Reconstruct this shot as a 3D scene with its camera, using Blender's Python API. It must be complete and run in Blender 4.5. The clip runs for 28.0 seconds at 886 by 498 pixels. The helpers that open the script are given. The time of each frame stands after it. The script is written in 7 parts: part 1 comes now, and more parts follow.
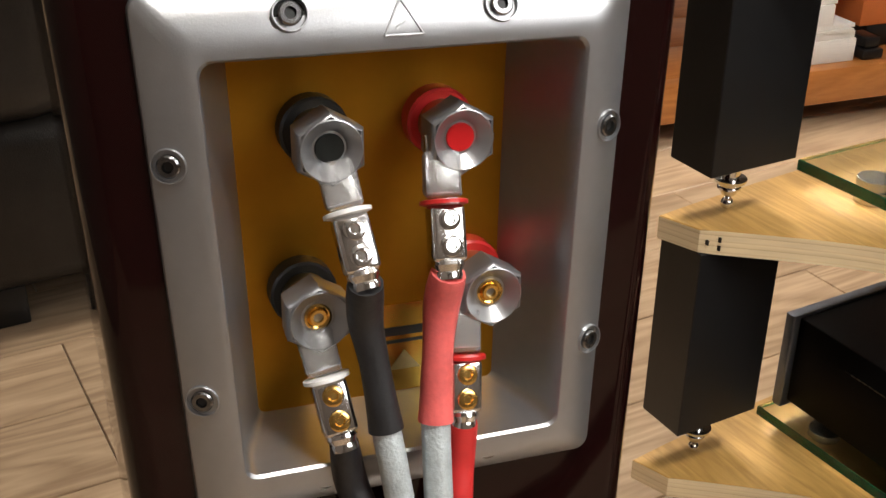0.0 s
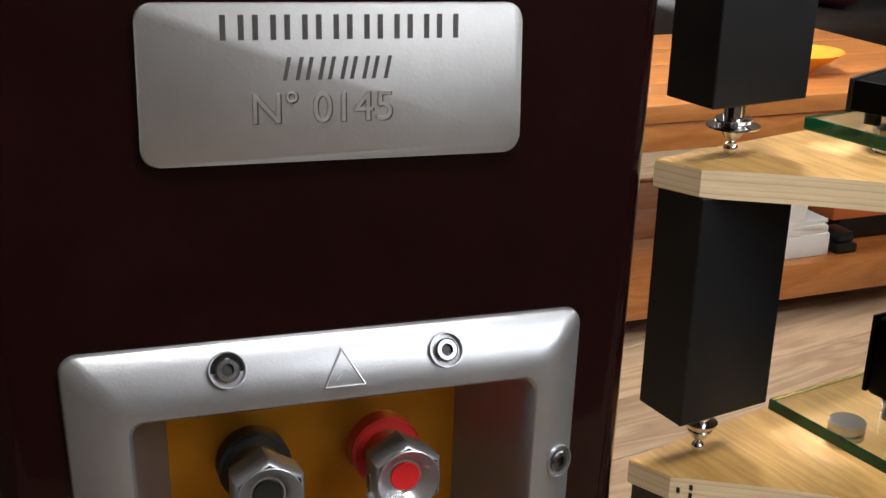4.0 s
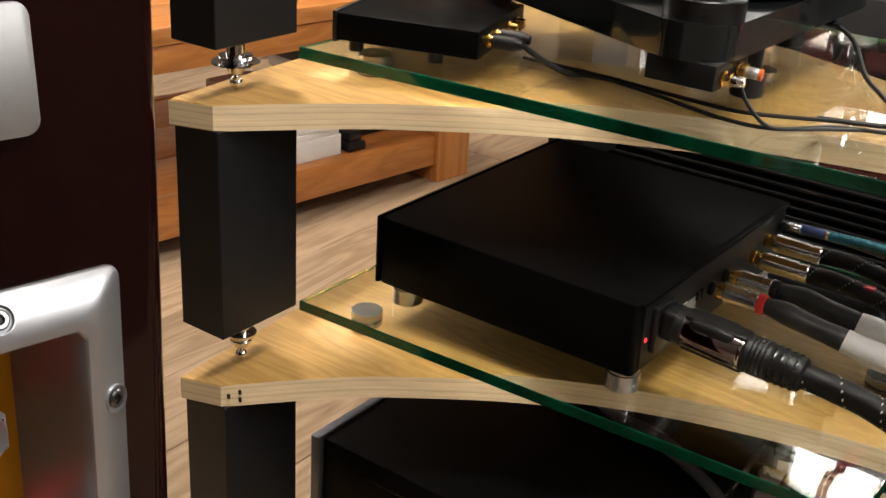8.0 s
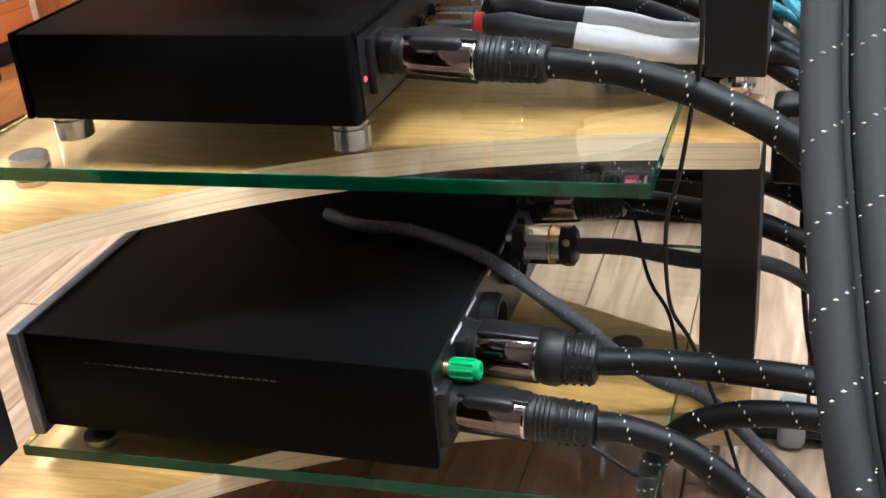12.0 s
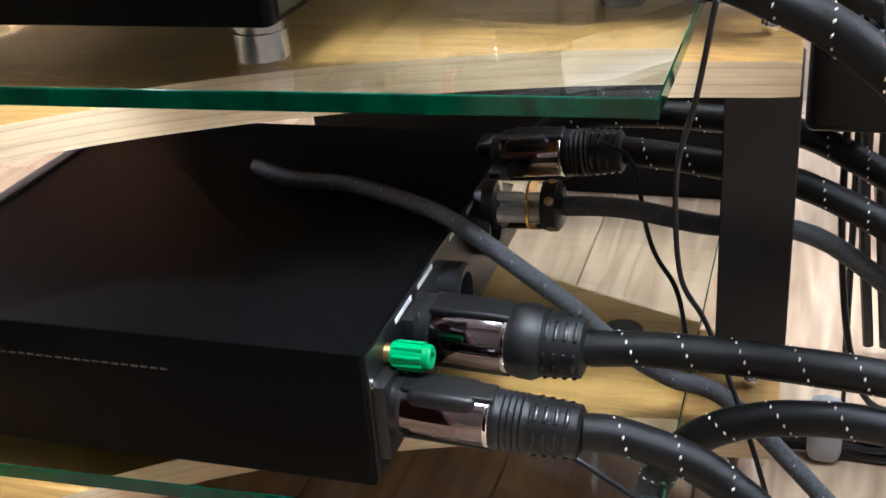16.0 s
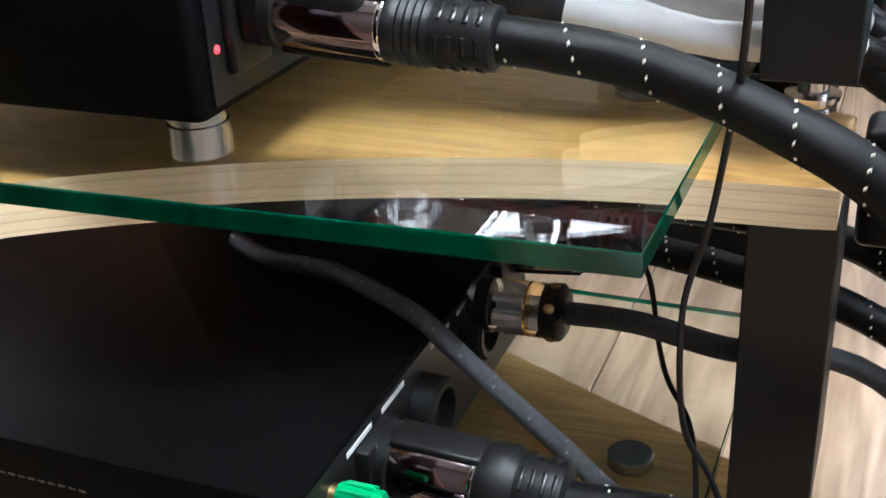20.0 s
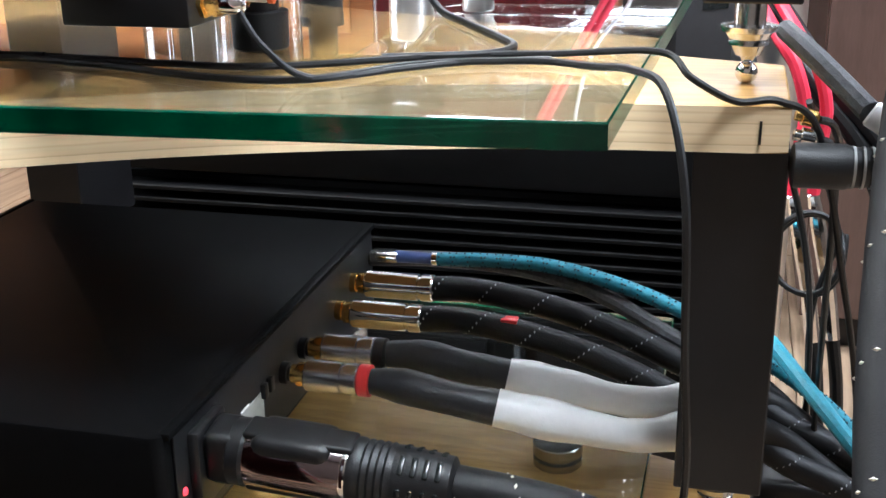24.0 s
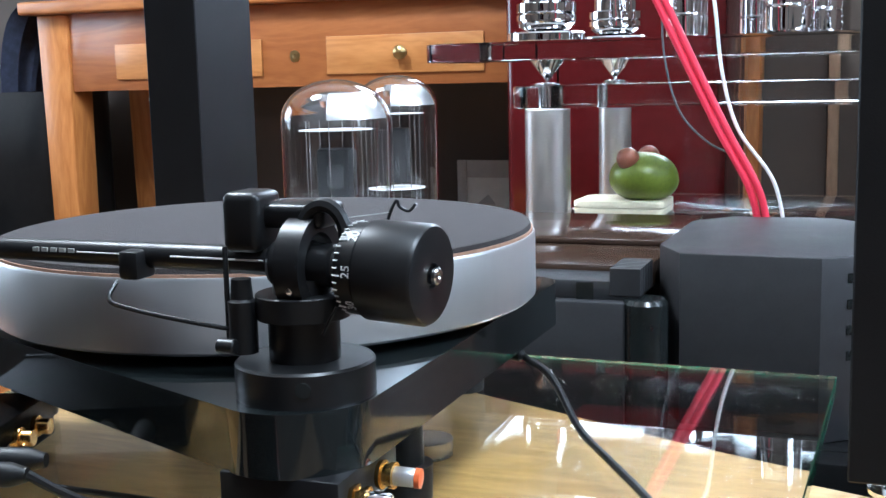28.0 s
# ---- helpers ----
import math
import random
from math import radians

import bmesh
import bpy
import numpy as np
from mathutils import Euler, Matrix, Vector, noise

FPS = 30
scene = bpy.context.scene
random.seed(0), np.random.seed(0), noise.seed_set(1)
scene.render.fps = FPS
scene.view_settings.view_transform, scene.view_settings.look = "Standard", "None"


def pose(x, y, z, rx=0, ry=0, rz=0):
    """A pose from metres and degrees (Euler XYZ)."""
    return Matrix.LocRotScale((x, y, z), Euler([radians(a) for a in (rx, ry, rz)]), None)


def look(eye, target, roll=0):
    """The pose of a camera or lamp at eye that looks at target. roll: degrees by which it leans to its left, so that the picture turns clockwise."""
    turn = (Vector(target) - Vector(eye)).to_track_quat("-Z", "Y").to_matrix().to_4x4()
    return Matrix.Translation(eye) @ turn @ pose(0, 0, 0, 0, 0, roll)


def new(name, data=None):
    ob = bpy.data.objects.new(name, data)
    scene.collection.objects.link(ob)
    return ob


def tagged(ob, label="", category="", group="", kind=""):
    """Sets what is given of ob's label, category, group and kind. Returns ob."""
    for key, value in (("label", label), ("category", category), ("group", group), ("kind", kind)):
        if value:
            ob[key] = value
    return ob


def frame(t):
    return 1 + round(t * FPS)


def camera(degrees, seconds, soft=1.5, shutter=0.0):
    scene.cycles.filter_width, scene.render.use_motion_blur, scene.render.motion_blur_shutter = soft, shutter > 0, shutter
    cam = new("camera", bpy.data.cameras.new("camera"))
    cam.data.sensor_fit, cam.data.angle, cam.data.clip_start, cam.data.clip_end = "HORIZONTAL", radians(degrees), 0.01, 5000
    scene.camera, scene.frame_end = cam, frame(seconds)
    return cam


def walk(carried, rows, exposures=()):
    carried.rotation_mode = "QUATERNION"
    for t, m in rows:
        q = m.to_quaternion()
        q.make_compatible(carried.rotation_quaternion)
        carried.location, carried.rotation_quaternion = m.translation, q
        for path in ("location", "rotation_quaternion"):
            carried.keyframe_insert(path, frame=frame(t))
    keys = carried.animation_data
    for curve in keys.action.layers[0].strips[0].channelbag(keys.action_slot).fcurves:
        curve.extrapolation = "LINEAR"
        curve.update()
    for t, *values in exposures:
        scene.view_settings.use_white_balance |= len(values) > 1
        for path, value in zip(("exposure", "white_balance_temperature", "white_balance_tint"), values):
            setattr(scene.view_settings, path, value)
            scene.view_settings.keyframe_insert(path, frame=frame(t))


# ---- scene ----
cam = camera(42.2, 28.0)
PATH = [
    (0, (0.6052, -0.6648, 0.7215), (-0.9409, 0.1994, -0.2072), 0.63),
    (0.5, (0.5987, -0.6615, 0.7253), (-0.9530, 0.1992, -0.1974), 0.34),
    (1, (0.5940, -0.6575, 0.7312), (-0.9737, 0.2040, -0.1633), 0.08),
    (1.5, (0.5907, -0.6542, 0.7392), (-0.9945, 0.2174, -0.1136), 0.18),
    (2, (0.5870, -0.6506, 0.7492), (-1.0100, 0.2400, -0.0610), 0.68),
    (2.5, (0.5872, -0.6452, 0.7627), (-1.0209, 0.2521, -0.0176), 1.17),
    (3, (0.5873, -0.6407, 0.7699), (-1.0375, 0.2716, 0.0433), 0.91),
    (3.5, (0.5801, -0.6362, 0.7757), (-1.0500, 0.2862, 0.0743), 1.11),
    (5.5, (0.5829, -0.6336, 0.8052), (-1.0200, 0.3554, 0.1327), 1.64),
    (6, (0.5969, -0.6374, 0.8219), (-0.9368, 0.4207, 0.0950), 2.83),
    (6.5, (0.6029, -0.6422, 0.8350), (-0.8335, 0.5154, 0.0624), 3.82),
    (7, (0.6000, -0.6459, 0.8363), (-0.7031, 0.6429, 0.0357), 4.84),
    (7.5, (0.6081, -0.6539, 0.8367), (-0.5722, 0.7372, 0.0171), 4.43),
    (8, (0.6267, -0.6713, 0.8234), (-0.4273, 0.8209, 0.0097), 3.43),
    (8.5, (0.6362, -0.6719, 0.8058), (-0.3046, 0.8900, -0.0159), 2.58),
    (9, (0.6390, -0.6694, 0.7929), (-0.1921, 0.9395, -0.0561), 1.52),
    (9.5, (0.6332, -0.6623, 0.7618), (-0.1317, 0.9791, -0.0872), -0.03),
    (10, (0.6285, -0.6523, 0.7259), (-0.1066, 1.0042, -0.1201), -2.17),
    (10.5, (0.6179, -0.6356, 0.7011), (-0.0940, 1.0209, -0.1644), -4.13),
    (11, (0.6030, -0.6276, 0.6776), (-0.0674, 1.0390, -0.2016), -5.31),
    (11.5, (0.5911, -0.6222, 0.6536), (-0.0381, 1.0606, -0.2251), -5.62),
    (12, (0.5793, -0.6102, 0.6372), (-0.0050, 1.0847, -0.2494), -5.29),
    (12.5, (0.5727, -0.5953, 0.6176), (0.0239, 1.1131, -0.2657), -4.80),
    (14.5, (0.5625, -0.4994, 0.5525), (-0.0029, 1.2060, -0.3262), -4.64),
    (15, (0.5582, -0.4829, 0.5409), (-0.0105, 1.2220, -0.3365), -4.60),
    (15.5, (0.5561, -0.4689, 0.5335), (-0.0176, 1.2322, -0.3480), -4.62),
    (16, (0.5543, -0.4533, 0.5258), (-0.0257, 1.2441, -0.3587), -4.54),
    (16.5, (0.5536, -0.4404, 0.5197), (-0.0329, 1.2546, -0.3653), -4.60),
    (17, (0.5508, -0.4249, 0.5119), (-0.0408, 1.2688, -0.3722), -4.77),
    (17.5, (0.5506, -0.4114, 0.5037), (-0.0517, 1.2822, -0.3731), -5.08),
    (18, (0.5517, -0.3973, 0.4960), (-0.0682, 1.2943, -0.3727), -5.50),
    (18.5, (0.5497, -0.3862, 0.4916), (-0.0701, 1.3054, -0.3769), -5.64),
    (19, (0.5506, -0.3779, 0.4914), (-0.0719, 1.3154, -0.3719), -5.90),
    (19.5, (0.5493, -0.3722, 0.4935), (-0.0721, 1.3425, -0.3272), -5.83),
    (20, (0.5716, -0.3346, 0.5387), (-0.1336, 1.3186, -0.3386), -2.97),
    (20.5, (0.5268, -0.3470, 0.5915), (0.0233, 1.3308, -0.3737), -3.42),
    (21, (0.5240, -0.3444, 0.6055), (0.0375, 1.3803, -0.2827), -2.13),
    (21.5, (0.5298, -0.3385, 0.6105), (0.0207, 1.4114, -0.2133), -2.34),
    (23.5, (0.5294, -0.3441, 0.6697), (0.0661, 1.4553, -0.0702), -0.97),
    (24, (0.5277, -0.3407, 0.6773), (0.0602, 1.4855, 0.0092), -0.87),
    (24.5, (0.5219, -0.3441, 0.6889), (0.0650, 1.5124, 0.1018), 0.02),
    (25, (0.5200, -0.3395, 0.6995), (0.0491, 1.5388, 0.1993), -0.14),
    (25.5, (0.5226, -0.3352, 0.7123), (0.0091, 1.5427, 0.2542), -0.63),
    (26, (0.5174, -0.3273, 0.7246), (-0.0386, 1.5450, 0.2943), -1.34),
    (26.5, (0.5116, -0.3223, 0.7403), (-0.0768, 1.5458, 0.3351), -1.60),
    (27, (0.5150, -0.3244, 0.7573), (-0.1217, 1.5396, 0.4108), -1.54),
    (27.5, (0.5189, -0.3274, 0.7705), (-0.1569, 1.5308, 0.4700), -1.32),
    (28, (0.5228, -0.3275, 0.7840), (-0.1862, 1.5185, 0.4851), -1.40),
]
EXPOSURES = [(0, 0.08, 6900, 10), (3, -0.08, 6350, 10), (6, -0.15, 6600, 11), (7.5, -0.15, 7000, 12), (8.5, 0.05, 6800, 11), (10, 0.55, 6050, 9), (12, 0.9, 5650, 9), (15, 0.98, 5450, 9), (17.5, 0.98, 5450, 9), (20, 0.72, 5500, 9), (21.5, 0.46, 5550, 9), (23, 0.78, 5600, 8), (24, 0.68, 5550, 8), (25, 0.44, 5500, 7), (26, 0.29, 5350, 6), (27, 0.04, 5200, 5), (28, 0.2, 5050, 4)]
walk(cam, [(t, look(eye, target, roll)) for t, eye, target, roll in PATH], EXPOSURES)

# ---- light ----
world = bpy.data.worlds.new("room_air")
scene.world = world
world.use_nodes = True
world.node_tree.nodes["Background"].inputs[0].default_value = (0.85, 0.9, 1.0, 1)
world.node_tree.nodes["Background"].inputs[1].default_value = 0.03


def area_lamp(name, eye, target, sx, sy, watts, col):
    d = bpy.data.lights.new(name, "AREA")
    d.shape, d.size, d.size_y, d.energy, d.color = "RECTANGLE", sx, sy, watts, col
    o = new(name, d)
    o.matrix_world = look(eye, target)
    return o


area_lamp("ceiling_lamp_light", (0.85, -0.22, 2.40), (0.5, 0.1, 0.0), 0.5, 0.5, 45, (1.0, 0.985, 0.95))
# added warm fill that brightens the floor and coffee table; no known lamp
area_lamp("added_fill_light_far", (-0.75, 0.55, 2.40), (-0.55, 0.6, 0.0), 0.5, 0.5, 66, (1.0, 0.93, 0.84))
area_lamp("window_light", (0.45, 2.52, 1.70), (0.45, 0.0, 1.15), 1.30, 1.0, 36, (1.0, 0.97, 0.93))
area_lamp("window_light_west", (-3.14, 1.05, 1.45), (-0.4, 0.7, 0.05), 1.4, 1.2, 8, (1.0, 0.93, 0.85))
area_lamp("window_light_east", (1.84, 0.45, 1.60), (0.3, 0.1, 0.25), 1.2, 0.9, 20, (0.97, 0.98, 1.0))
# ---- materials ----
def mat(name, col, rough=0.5, metal=0.0, var=0.15, scale=40.0, bump=0.0, bscale=400.0, coat=0.0, spec=0.5, trans=0.0, ior=1.45, stretch=(1, 1, 1), rvar=0.1):
    """A surface with two scales of colour noise, varied roughness and fine relief."""
    m = bpy.data.materials.new(name)
    m.use_nodes = True
    n, l = m.node_tree.nodes, m.node_tree.links
    b = n["Principled BSDF"]
    b.inputs["Metallic"].default_value = metal
    b.inputs["Coat Weight"].default_value = coat
    b.inputs["Coat Roughness"].default_value = 0.04
    b.inputs["Specular IOR Level"].default_value = spec
    b.inputs["Transmission Weight"].default_value = trans
    b.inputs["IOR"].default_value = ior
    tc, mp = n.new("ShaderNodeTexCoord"), n.new("ShaderNodeMapping")
    mp.inputs["Scale"].default_value = stretch
    l.new(tc.outputs["Object"], mp.inputs["Vector"])
    big, small = n.new("ShaderNodeTexNoise"), n.new("ShaderNodeTexNoise")
    for t, s in ((big, scale), (small, scale * 7)):
        t.inputs["Scale"].default_value, t.inputs["Detail"].default_value = s, 4
        l.new(mp.outputs["Vector"], t.inputs["Vector"])
    mul = n.new("ShaderNodeMix")
    mul.inputs["Factor"].default_value = 0.35
    l.new(big.outputs["Fac"], mul.inputs["A"]), l.new(small.outputs["Fac"], mul.inputs["B"])
    ramp = n.new("ShaderNodeValToRGB")
    ramp.color_ramp.elements[0].position, ramp.color_ramp.elements[1].position = 0.3, 0.7
    ramp.color_ramp.elements[0].color = (*[c * (1 - var) for c in col], 1)
    ramp.color_ramp.elements[1].color = (*[min(1, c * (1 + var)) for c in col], 1)
    l.new(mul.outputs["Result"], ramp.inputs["Fac"]), l.new(ramp.outputs["Color"], b.inputs["Base Color"])
    mr = n.new("ShaderNodeMapRange")
    mr.inputs["To Min"].default_value, mr.inputs["To Max"].default_value = max(0.0, rough * (1 - rvar)), min(1.0, rough * (1 + rvar))
    l.new(big.outputs["Fac"], mr.inputs["Value"]), l.new(mr.outputs["Result"], b.inputs["Roughness"])
    if bump:
        t, bp = n.new("ShaderNodeTexNoise"), n.new("ShaderNodeBump")
        t.inputs["Scale"].default_value, t.inputs["Detail"].default_value = bscale, 3
        bp.inputs["Strength"].default_value, bp.inputs["Distance"].default_value = bump, 0.001
        l.new(mp.outputs["Vector"], t.inputs["Vector"]), l.new(t.outputs["Fac"], bp.inputs["Height"]), l.new(bp.outputs["Normal"], b.inputs["Normal"])
    return m


def wood(name, dark, light, axis=(1, 8, 8), scale=6.0, rough=0.45, rings=1.0, coat=0.15, bump=0.15, rand=0.12, knots=0.0):
    """Grained timber: stretched noise drives wavy rings; each object differs a little by its random number."""
    m = bpy.data.materials.new(name)
    m.use_nodes = True
    n, l = m.node_tree.nodes, m.node_tree.links
    b = n["Principled BSDF"]
    tc, mp, oi = n.new("ShaderNodeTexCoord"), n.new("ShaderNodeMapping"), n.new("ShaderNodeObjectInfo")
    mp.inputs["Scale"].default_value = axis
    l.new(tc.outputs["Object"], mp.inputs["Vector"])
    add = n.new("ShaderNodeVectorMath")
    add.operation = "ADD"
    sc = n.new("ShaderNodeVectorMath")
    sc.operation = "SCALE"
    sc.inputs[0].default_value = (37.0, 17.0, 11.0)
    l.new(oi.outputs["Random"], sc.inputs["Scale"])
    l.new(mp.outputs["Vector"], add.inputs[0]), l.new(sc.outputs["Vector"], add.inputs[1])
    warp = n.new("ShaderNodeTexNoise")
    warp.inputs["Scale"].default_value, warp.inputs["Detail"].default_value, warp.inputs["Distortion"].default_value = scale * 0.6, 3, 0.6
    l.new(add.outputs["Vector"], warp.inputs["Vector"])
    mul = n.new("ShaderNodeMath")
    mul.operation = "MULTIPLY"
    mul.inputs[1].default_value = 14.0 * rings
    l.new(warp.outputs["Fac"], mul.inputs[0])
    fr = n.new("ShaderNodeMath")
    fr.operation = "PINGPONG"
    fr.inputs[1].default_value = 1.0
    l.new(mul.outputs[0], fr.inputs[0])
    fine = n.new("ShaderNodeTexNoise")
    fine.inputs["Scale"].default_value, fine.inputs["Detail"].default_value = scale * 9, 5
    l.new(add.outputs["Vector"], fine.inputs["Vector"])
    mix = n.new("ShaderNodeMix")
    mix.inputs["Factor"].default_value = 0.55
    l.new(fr.outputs[0], mix.inputs["A"]), l.new(fine.outputs["Fac"], mix.inputs["B"])
    ramp = n.new("ShaderNodeValToRGB")
    ramp.color_ramp.elements[0].position, ramp.color_ramp.elements[1].position = 0.22, 0.78
    ramp.color_ramp.elements[0].color, ramp.color_ramp.elements[1].color = (*dark, 1), (*light, 1)
    l.new(mix.outputs["Result"], ramp.inputs["Fac"])
    hsv = n.new("ShaderNodeHueSaturation")
    mr = n.new("ShaderNodeMapRange")
    mr.inputs["To Min"].default_value, mr.inputs["To Max"].default_value = 1 - rand, 1 + rand
    l.new(oi.outputs["Random"], mr.inputs["Value"]), l.new(mr.outputs["Result"], hsv.inputs["Value"])
    l.new(ramp.outputs["Color"], hsv.inputs["Color"]), l.new(hsv.outputs["Color"], b.inputs["Base Color"])
    b.inputs["Roughness"].default_value = rough
    b.inputs["Coat Weight"].default_value = coat
    bp = n.new("ShaderNodeBump")
    bp.inputs["Strength"].default_value, bp.inputs["Distance"].default_value = bump, 0.0006
    l.new(mix.outputs["Result"], bp.inputs["Height"]), l.new(bp.outputs["Normal"], b.inputs["Normal"])
    return m


def plywood(name):
    """Birch veneer on the faces; on the edges pale and dark layers one over the other."""
    m = wood(name, (0.350, 0.190, 0.050), (0.505, 0.298, 0.090), axis=(1.2, 9, 1), scale=6.5, rough=0.46, coat=0.12, bump=0.05, rand=0.03)
    n, l = m.node_tree.nodes, m.node_tree.links
    b = n["Principled BSDF"]
    top = b.inputs["Base Color"].links[0].from_socket
    tc, sep, geo, sepn = n.new("ShaderNodeTexCoord"), n.new("ShaderNodeSeparateXYZ"), n.new("ShaderNodeNewGeometry"), n.new("ShaderNodeSeparateXYZ")
    l.new(tc.outputs["Object"], sep.inputs[0]), l.new(geo.outputs["Normal"], sepn.inputs[0])
    ab = n.new("ShaderNodeMath")
    ab.operation = "ABSOLUTE"
    l.new(sepn.outputs["Z"], ab.inputs[0])
    st = n.new("ShaderNodeMath")
    st.operation = "GREATER_THAN"
    st.inputs[1].default_value = 0.7
    l.new(ab.outputs[0], st.inputs[0])
    wob = n.new("ShaderNodeTexNoise")
    wob.inputs["Scale"].default_value, wob.inputs["Detail"].default_value = 9.0, 3
    l.new(tc.outputs["Object"], wob.inputs["Vector"])
    ws = n.new("ShaderNodeMath")
    ws.operation = "MULTIPLY_ADD"
    ws.inputs[1].default_value = 0.0022
    l.new(wob.outputs["Fac"], ws.inputs[0]), l.new(sep.outputs["Z"], ws.inputs[2])
    ly = n.new("ShaderNodeMath")
    ly.operation = "MULTIPLY"
    ly.inputs[1].default_value = 108.0
    l.new(ws.outputs[0], ly.inputs[0])
    pp = n.new("ShaderNodeMath")
    pp.operation = "FRACT"
    l.new(ly.outputs[0], pp.inputs[0])
    er = n.new("ShaderNodeValToRGB")
    els = er.color_ramp.elements
    els[0].position, els[0].color = 0.0, (0.58, 0.41, 0.23, 1)
    els[1].position, els[1].color = 0.09, (0.78, 0.59, 0.35, 1)
    for p, c in ((0.40, (0.84, 0.67, 0.43, 1)), (0.50, (0.74, 0.55, 0.32, 1)), (0.58, (0.84, 0.66, 0.42, 1)), (0.93, (0.82, 0.64, 0.40, 1))):
        e = els.new(p)
        e.color = c
    l.new(pp.outputs[0], er.inputs["Fac"])
    sp = n.new("ShaderNodeTexNoise")
    sp.inputs["Scale"].default_value, sp.inputs["Detail"].default_value = 60.0, 4
    mpp = n.new("ShaderNodeMapping")
    mpp.inputs["Scale"].default_value = (0.5, 0.5, 6)
    l.new(tc.outputs["Object"], mpp.inputs["Vector"]), l.new(mpp.outputs["Vector"], sp.inputs["Vector"])
    sr = n.new("ShaderNodeMapRange")
    sr.inputs["From Min"].default_value, sr.inputs["From Max"].default_value = 0.3, 0.7
    sr.inputs["To Min"].default_value, sr.inputs["To Max"].default_value = 0.92, 1.06
    l.new(sp.outputs["Fac"], sr.inputs["Value"])
    em = n.new("ShaderNodeMix")
    em.data_type, em.blend_type = "RGBA", "MULTIPLY"
    em.inputs["Factor"].default_value = 1.0
    l.new(er.outputs["Color"], em.inputs["A"]), l.new(sr.outputs["Result"], em.inputs["B"])
    mx = n.new("ShaderNodeMix")
    mx.data_type = "RGBA"
    l.new(st.outputs[0], mx.inputs["Factor"]), l.new(em.outputs["Result"], mx.inputs["A"]), l.new(top, mx.inputs["B"])
    l.new(mx.outputs["Result"], b.inputs["Base Color"])
    return m


PLY = plywood("birch_plywood")
POST = mat("black_satin_paint", (0.0070, 0.0070, 0.0080), 0.42, var=0.25, scale=25, bump=0.12, bscale=900)
GLASS = mat("clear_float_glass", (0.93, 0.97, 0.94), 0.01, trans=1.0, ior=1.5, var=0.01)
# strong colour noise paints the bright and dark patches of refracted light
GLASS_EDGE = mat("green_glass_edge", (0.002, 0.18, 0.085), 0.06, trans=0.7, ior=1.5, var=1.3, scale=13, stretch=(1, 1, 0.05))
STEEL = mat("polished_steel", (0.72, 0.72, 0.73), 0.14, 1.0, var=0.08, scale=60)
BRUSHED = mat("brushed_aluminium", (0.50, 0.50, 0.51), 0.24, 1.0, var=0.12, scale=30, bump=0.08, bscale=500, stretch=(1, 1, 14))
SATIN_STEEL = mat("satin_steel_pillar", (0.95, 0.93, 0.90), 0.32, 1.0, var=0.05, scale=20, stretch=(1, 1, 0.1))
CAST = mat("silver_lacquered_metal", (0.385, 0.395, 0.415), 0.34, 0.85, var=0.06, scale=30, bump=0.06, bscale=1500)
NAMEPLATE = mat("satin_nameplate_metal", (0.34, 0.34, 0.34), 0.50, 0.9, var=0.08, scale=20, bump=0.06, bscale=700, stretch=(1, 1, 20))
CHROME = mat("chrome", (0.86, 0.86, 0.87), 0.05, 1.0, var=0.03)
PURPLE_CHROME = mat("smoked_chrome", (0.22, 0.18, 0.19), 0.10, 1.0, var=0.12, scale=60)
GOLD = mat("gold_plating", (0.80, 0.52, 0.17), 0.2, 1.0, var=0.1)
BRASS = mat("aged_brass", (0.46, 0.34, 0.15), 0.3, 1.0, var=0.2)
GOLD_PANEL = mat("gold_anodised_panel", (0.42, 0.19, 0.014), 0.36, 0.85, var=0.12, scale=14, bump=0.05, bscale=600, stretch=(1, 1, 12))
GOLD_SHINY = mat("bright_gold_foil", (0.62, 0.37, 0.07), 0.22, 1.0, var=0.15, scale=14)
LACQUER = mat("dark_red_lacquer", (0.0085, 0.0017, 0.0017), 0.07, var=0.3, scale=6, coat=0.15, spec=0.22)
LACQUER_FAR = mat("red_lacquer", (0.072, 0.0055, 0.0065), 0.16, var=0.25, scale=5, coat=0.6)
BLACK_METAL = mat("black_textured_metal", (0.0036, 0.0036, 0.0038), 0.33, 0.0, var=0.2, scale=120, bump=0.2, bscale=2600, spec=0.05)
BLACK_PLASTIC = mat("black_plastic", (0.008, 0.008, 0.0085), 0.38, var=0.2, scale=70, bump=0.05)
BLACK_RUBBER = mat("black_rubber", (0.0070, 0.0070, 0.0075), 0.46, var=0.2, scale=90, bump=0.2, bscale=1500)
SLEEVE = mat("black_braided_sleeve", (0.0062, 0.0062, 0.0066), 0.40, var=0.35, scale=120, bump=0.3, bscale=2400, spec=0.35)
GREY_SLEEVE = mat("grey_braided_sleeve", (0.055, 0.057, 0.062), 0.42, var=0.6, scale=400, bump=0.8, bscale=1800)
DOTS = mat("pale_stitching", (0.78, 0.74, 0.63), 0.4, var=0.1)
TEAL = mat("teal_braid", (0.024, 0.19, 0.26), 0.45, var=0.3, scale=300, bump=0.5, bscale=1500)
DARK_FLECK = mat("dark_braid_fleck", (0.008, 0.03, 0.04), 0.6)
BLUE = mat("blue_plug_sleeve", (0.05, 0.08, 0.22), 0.35)
WHITE_TAPE = mat("white_tape", (0.80, 0.80, 0.80), 0.32, var=0.06, scale=30, bump=0.4, bscale=120)
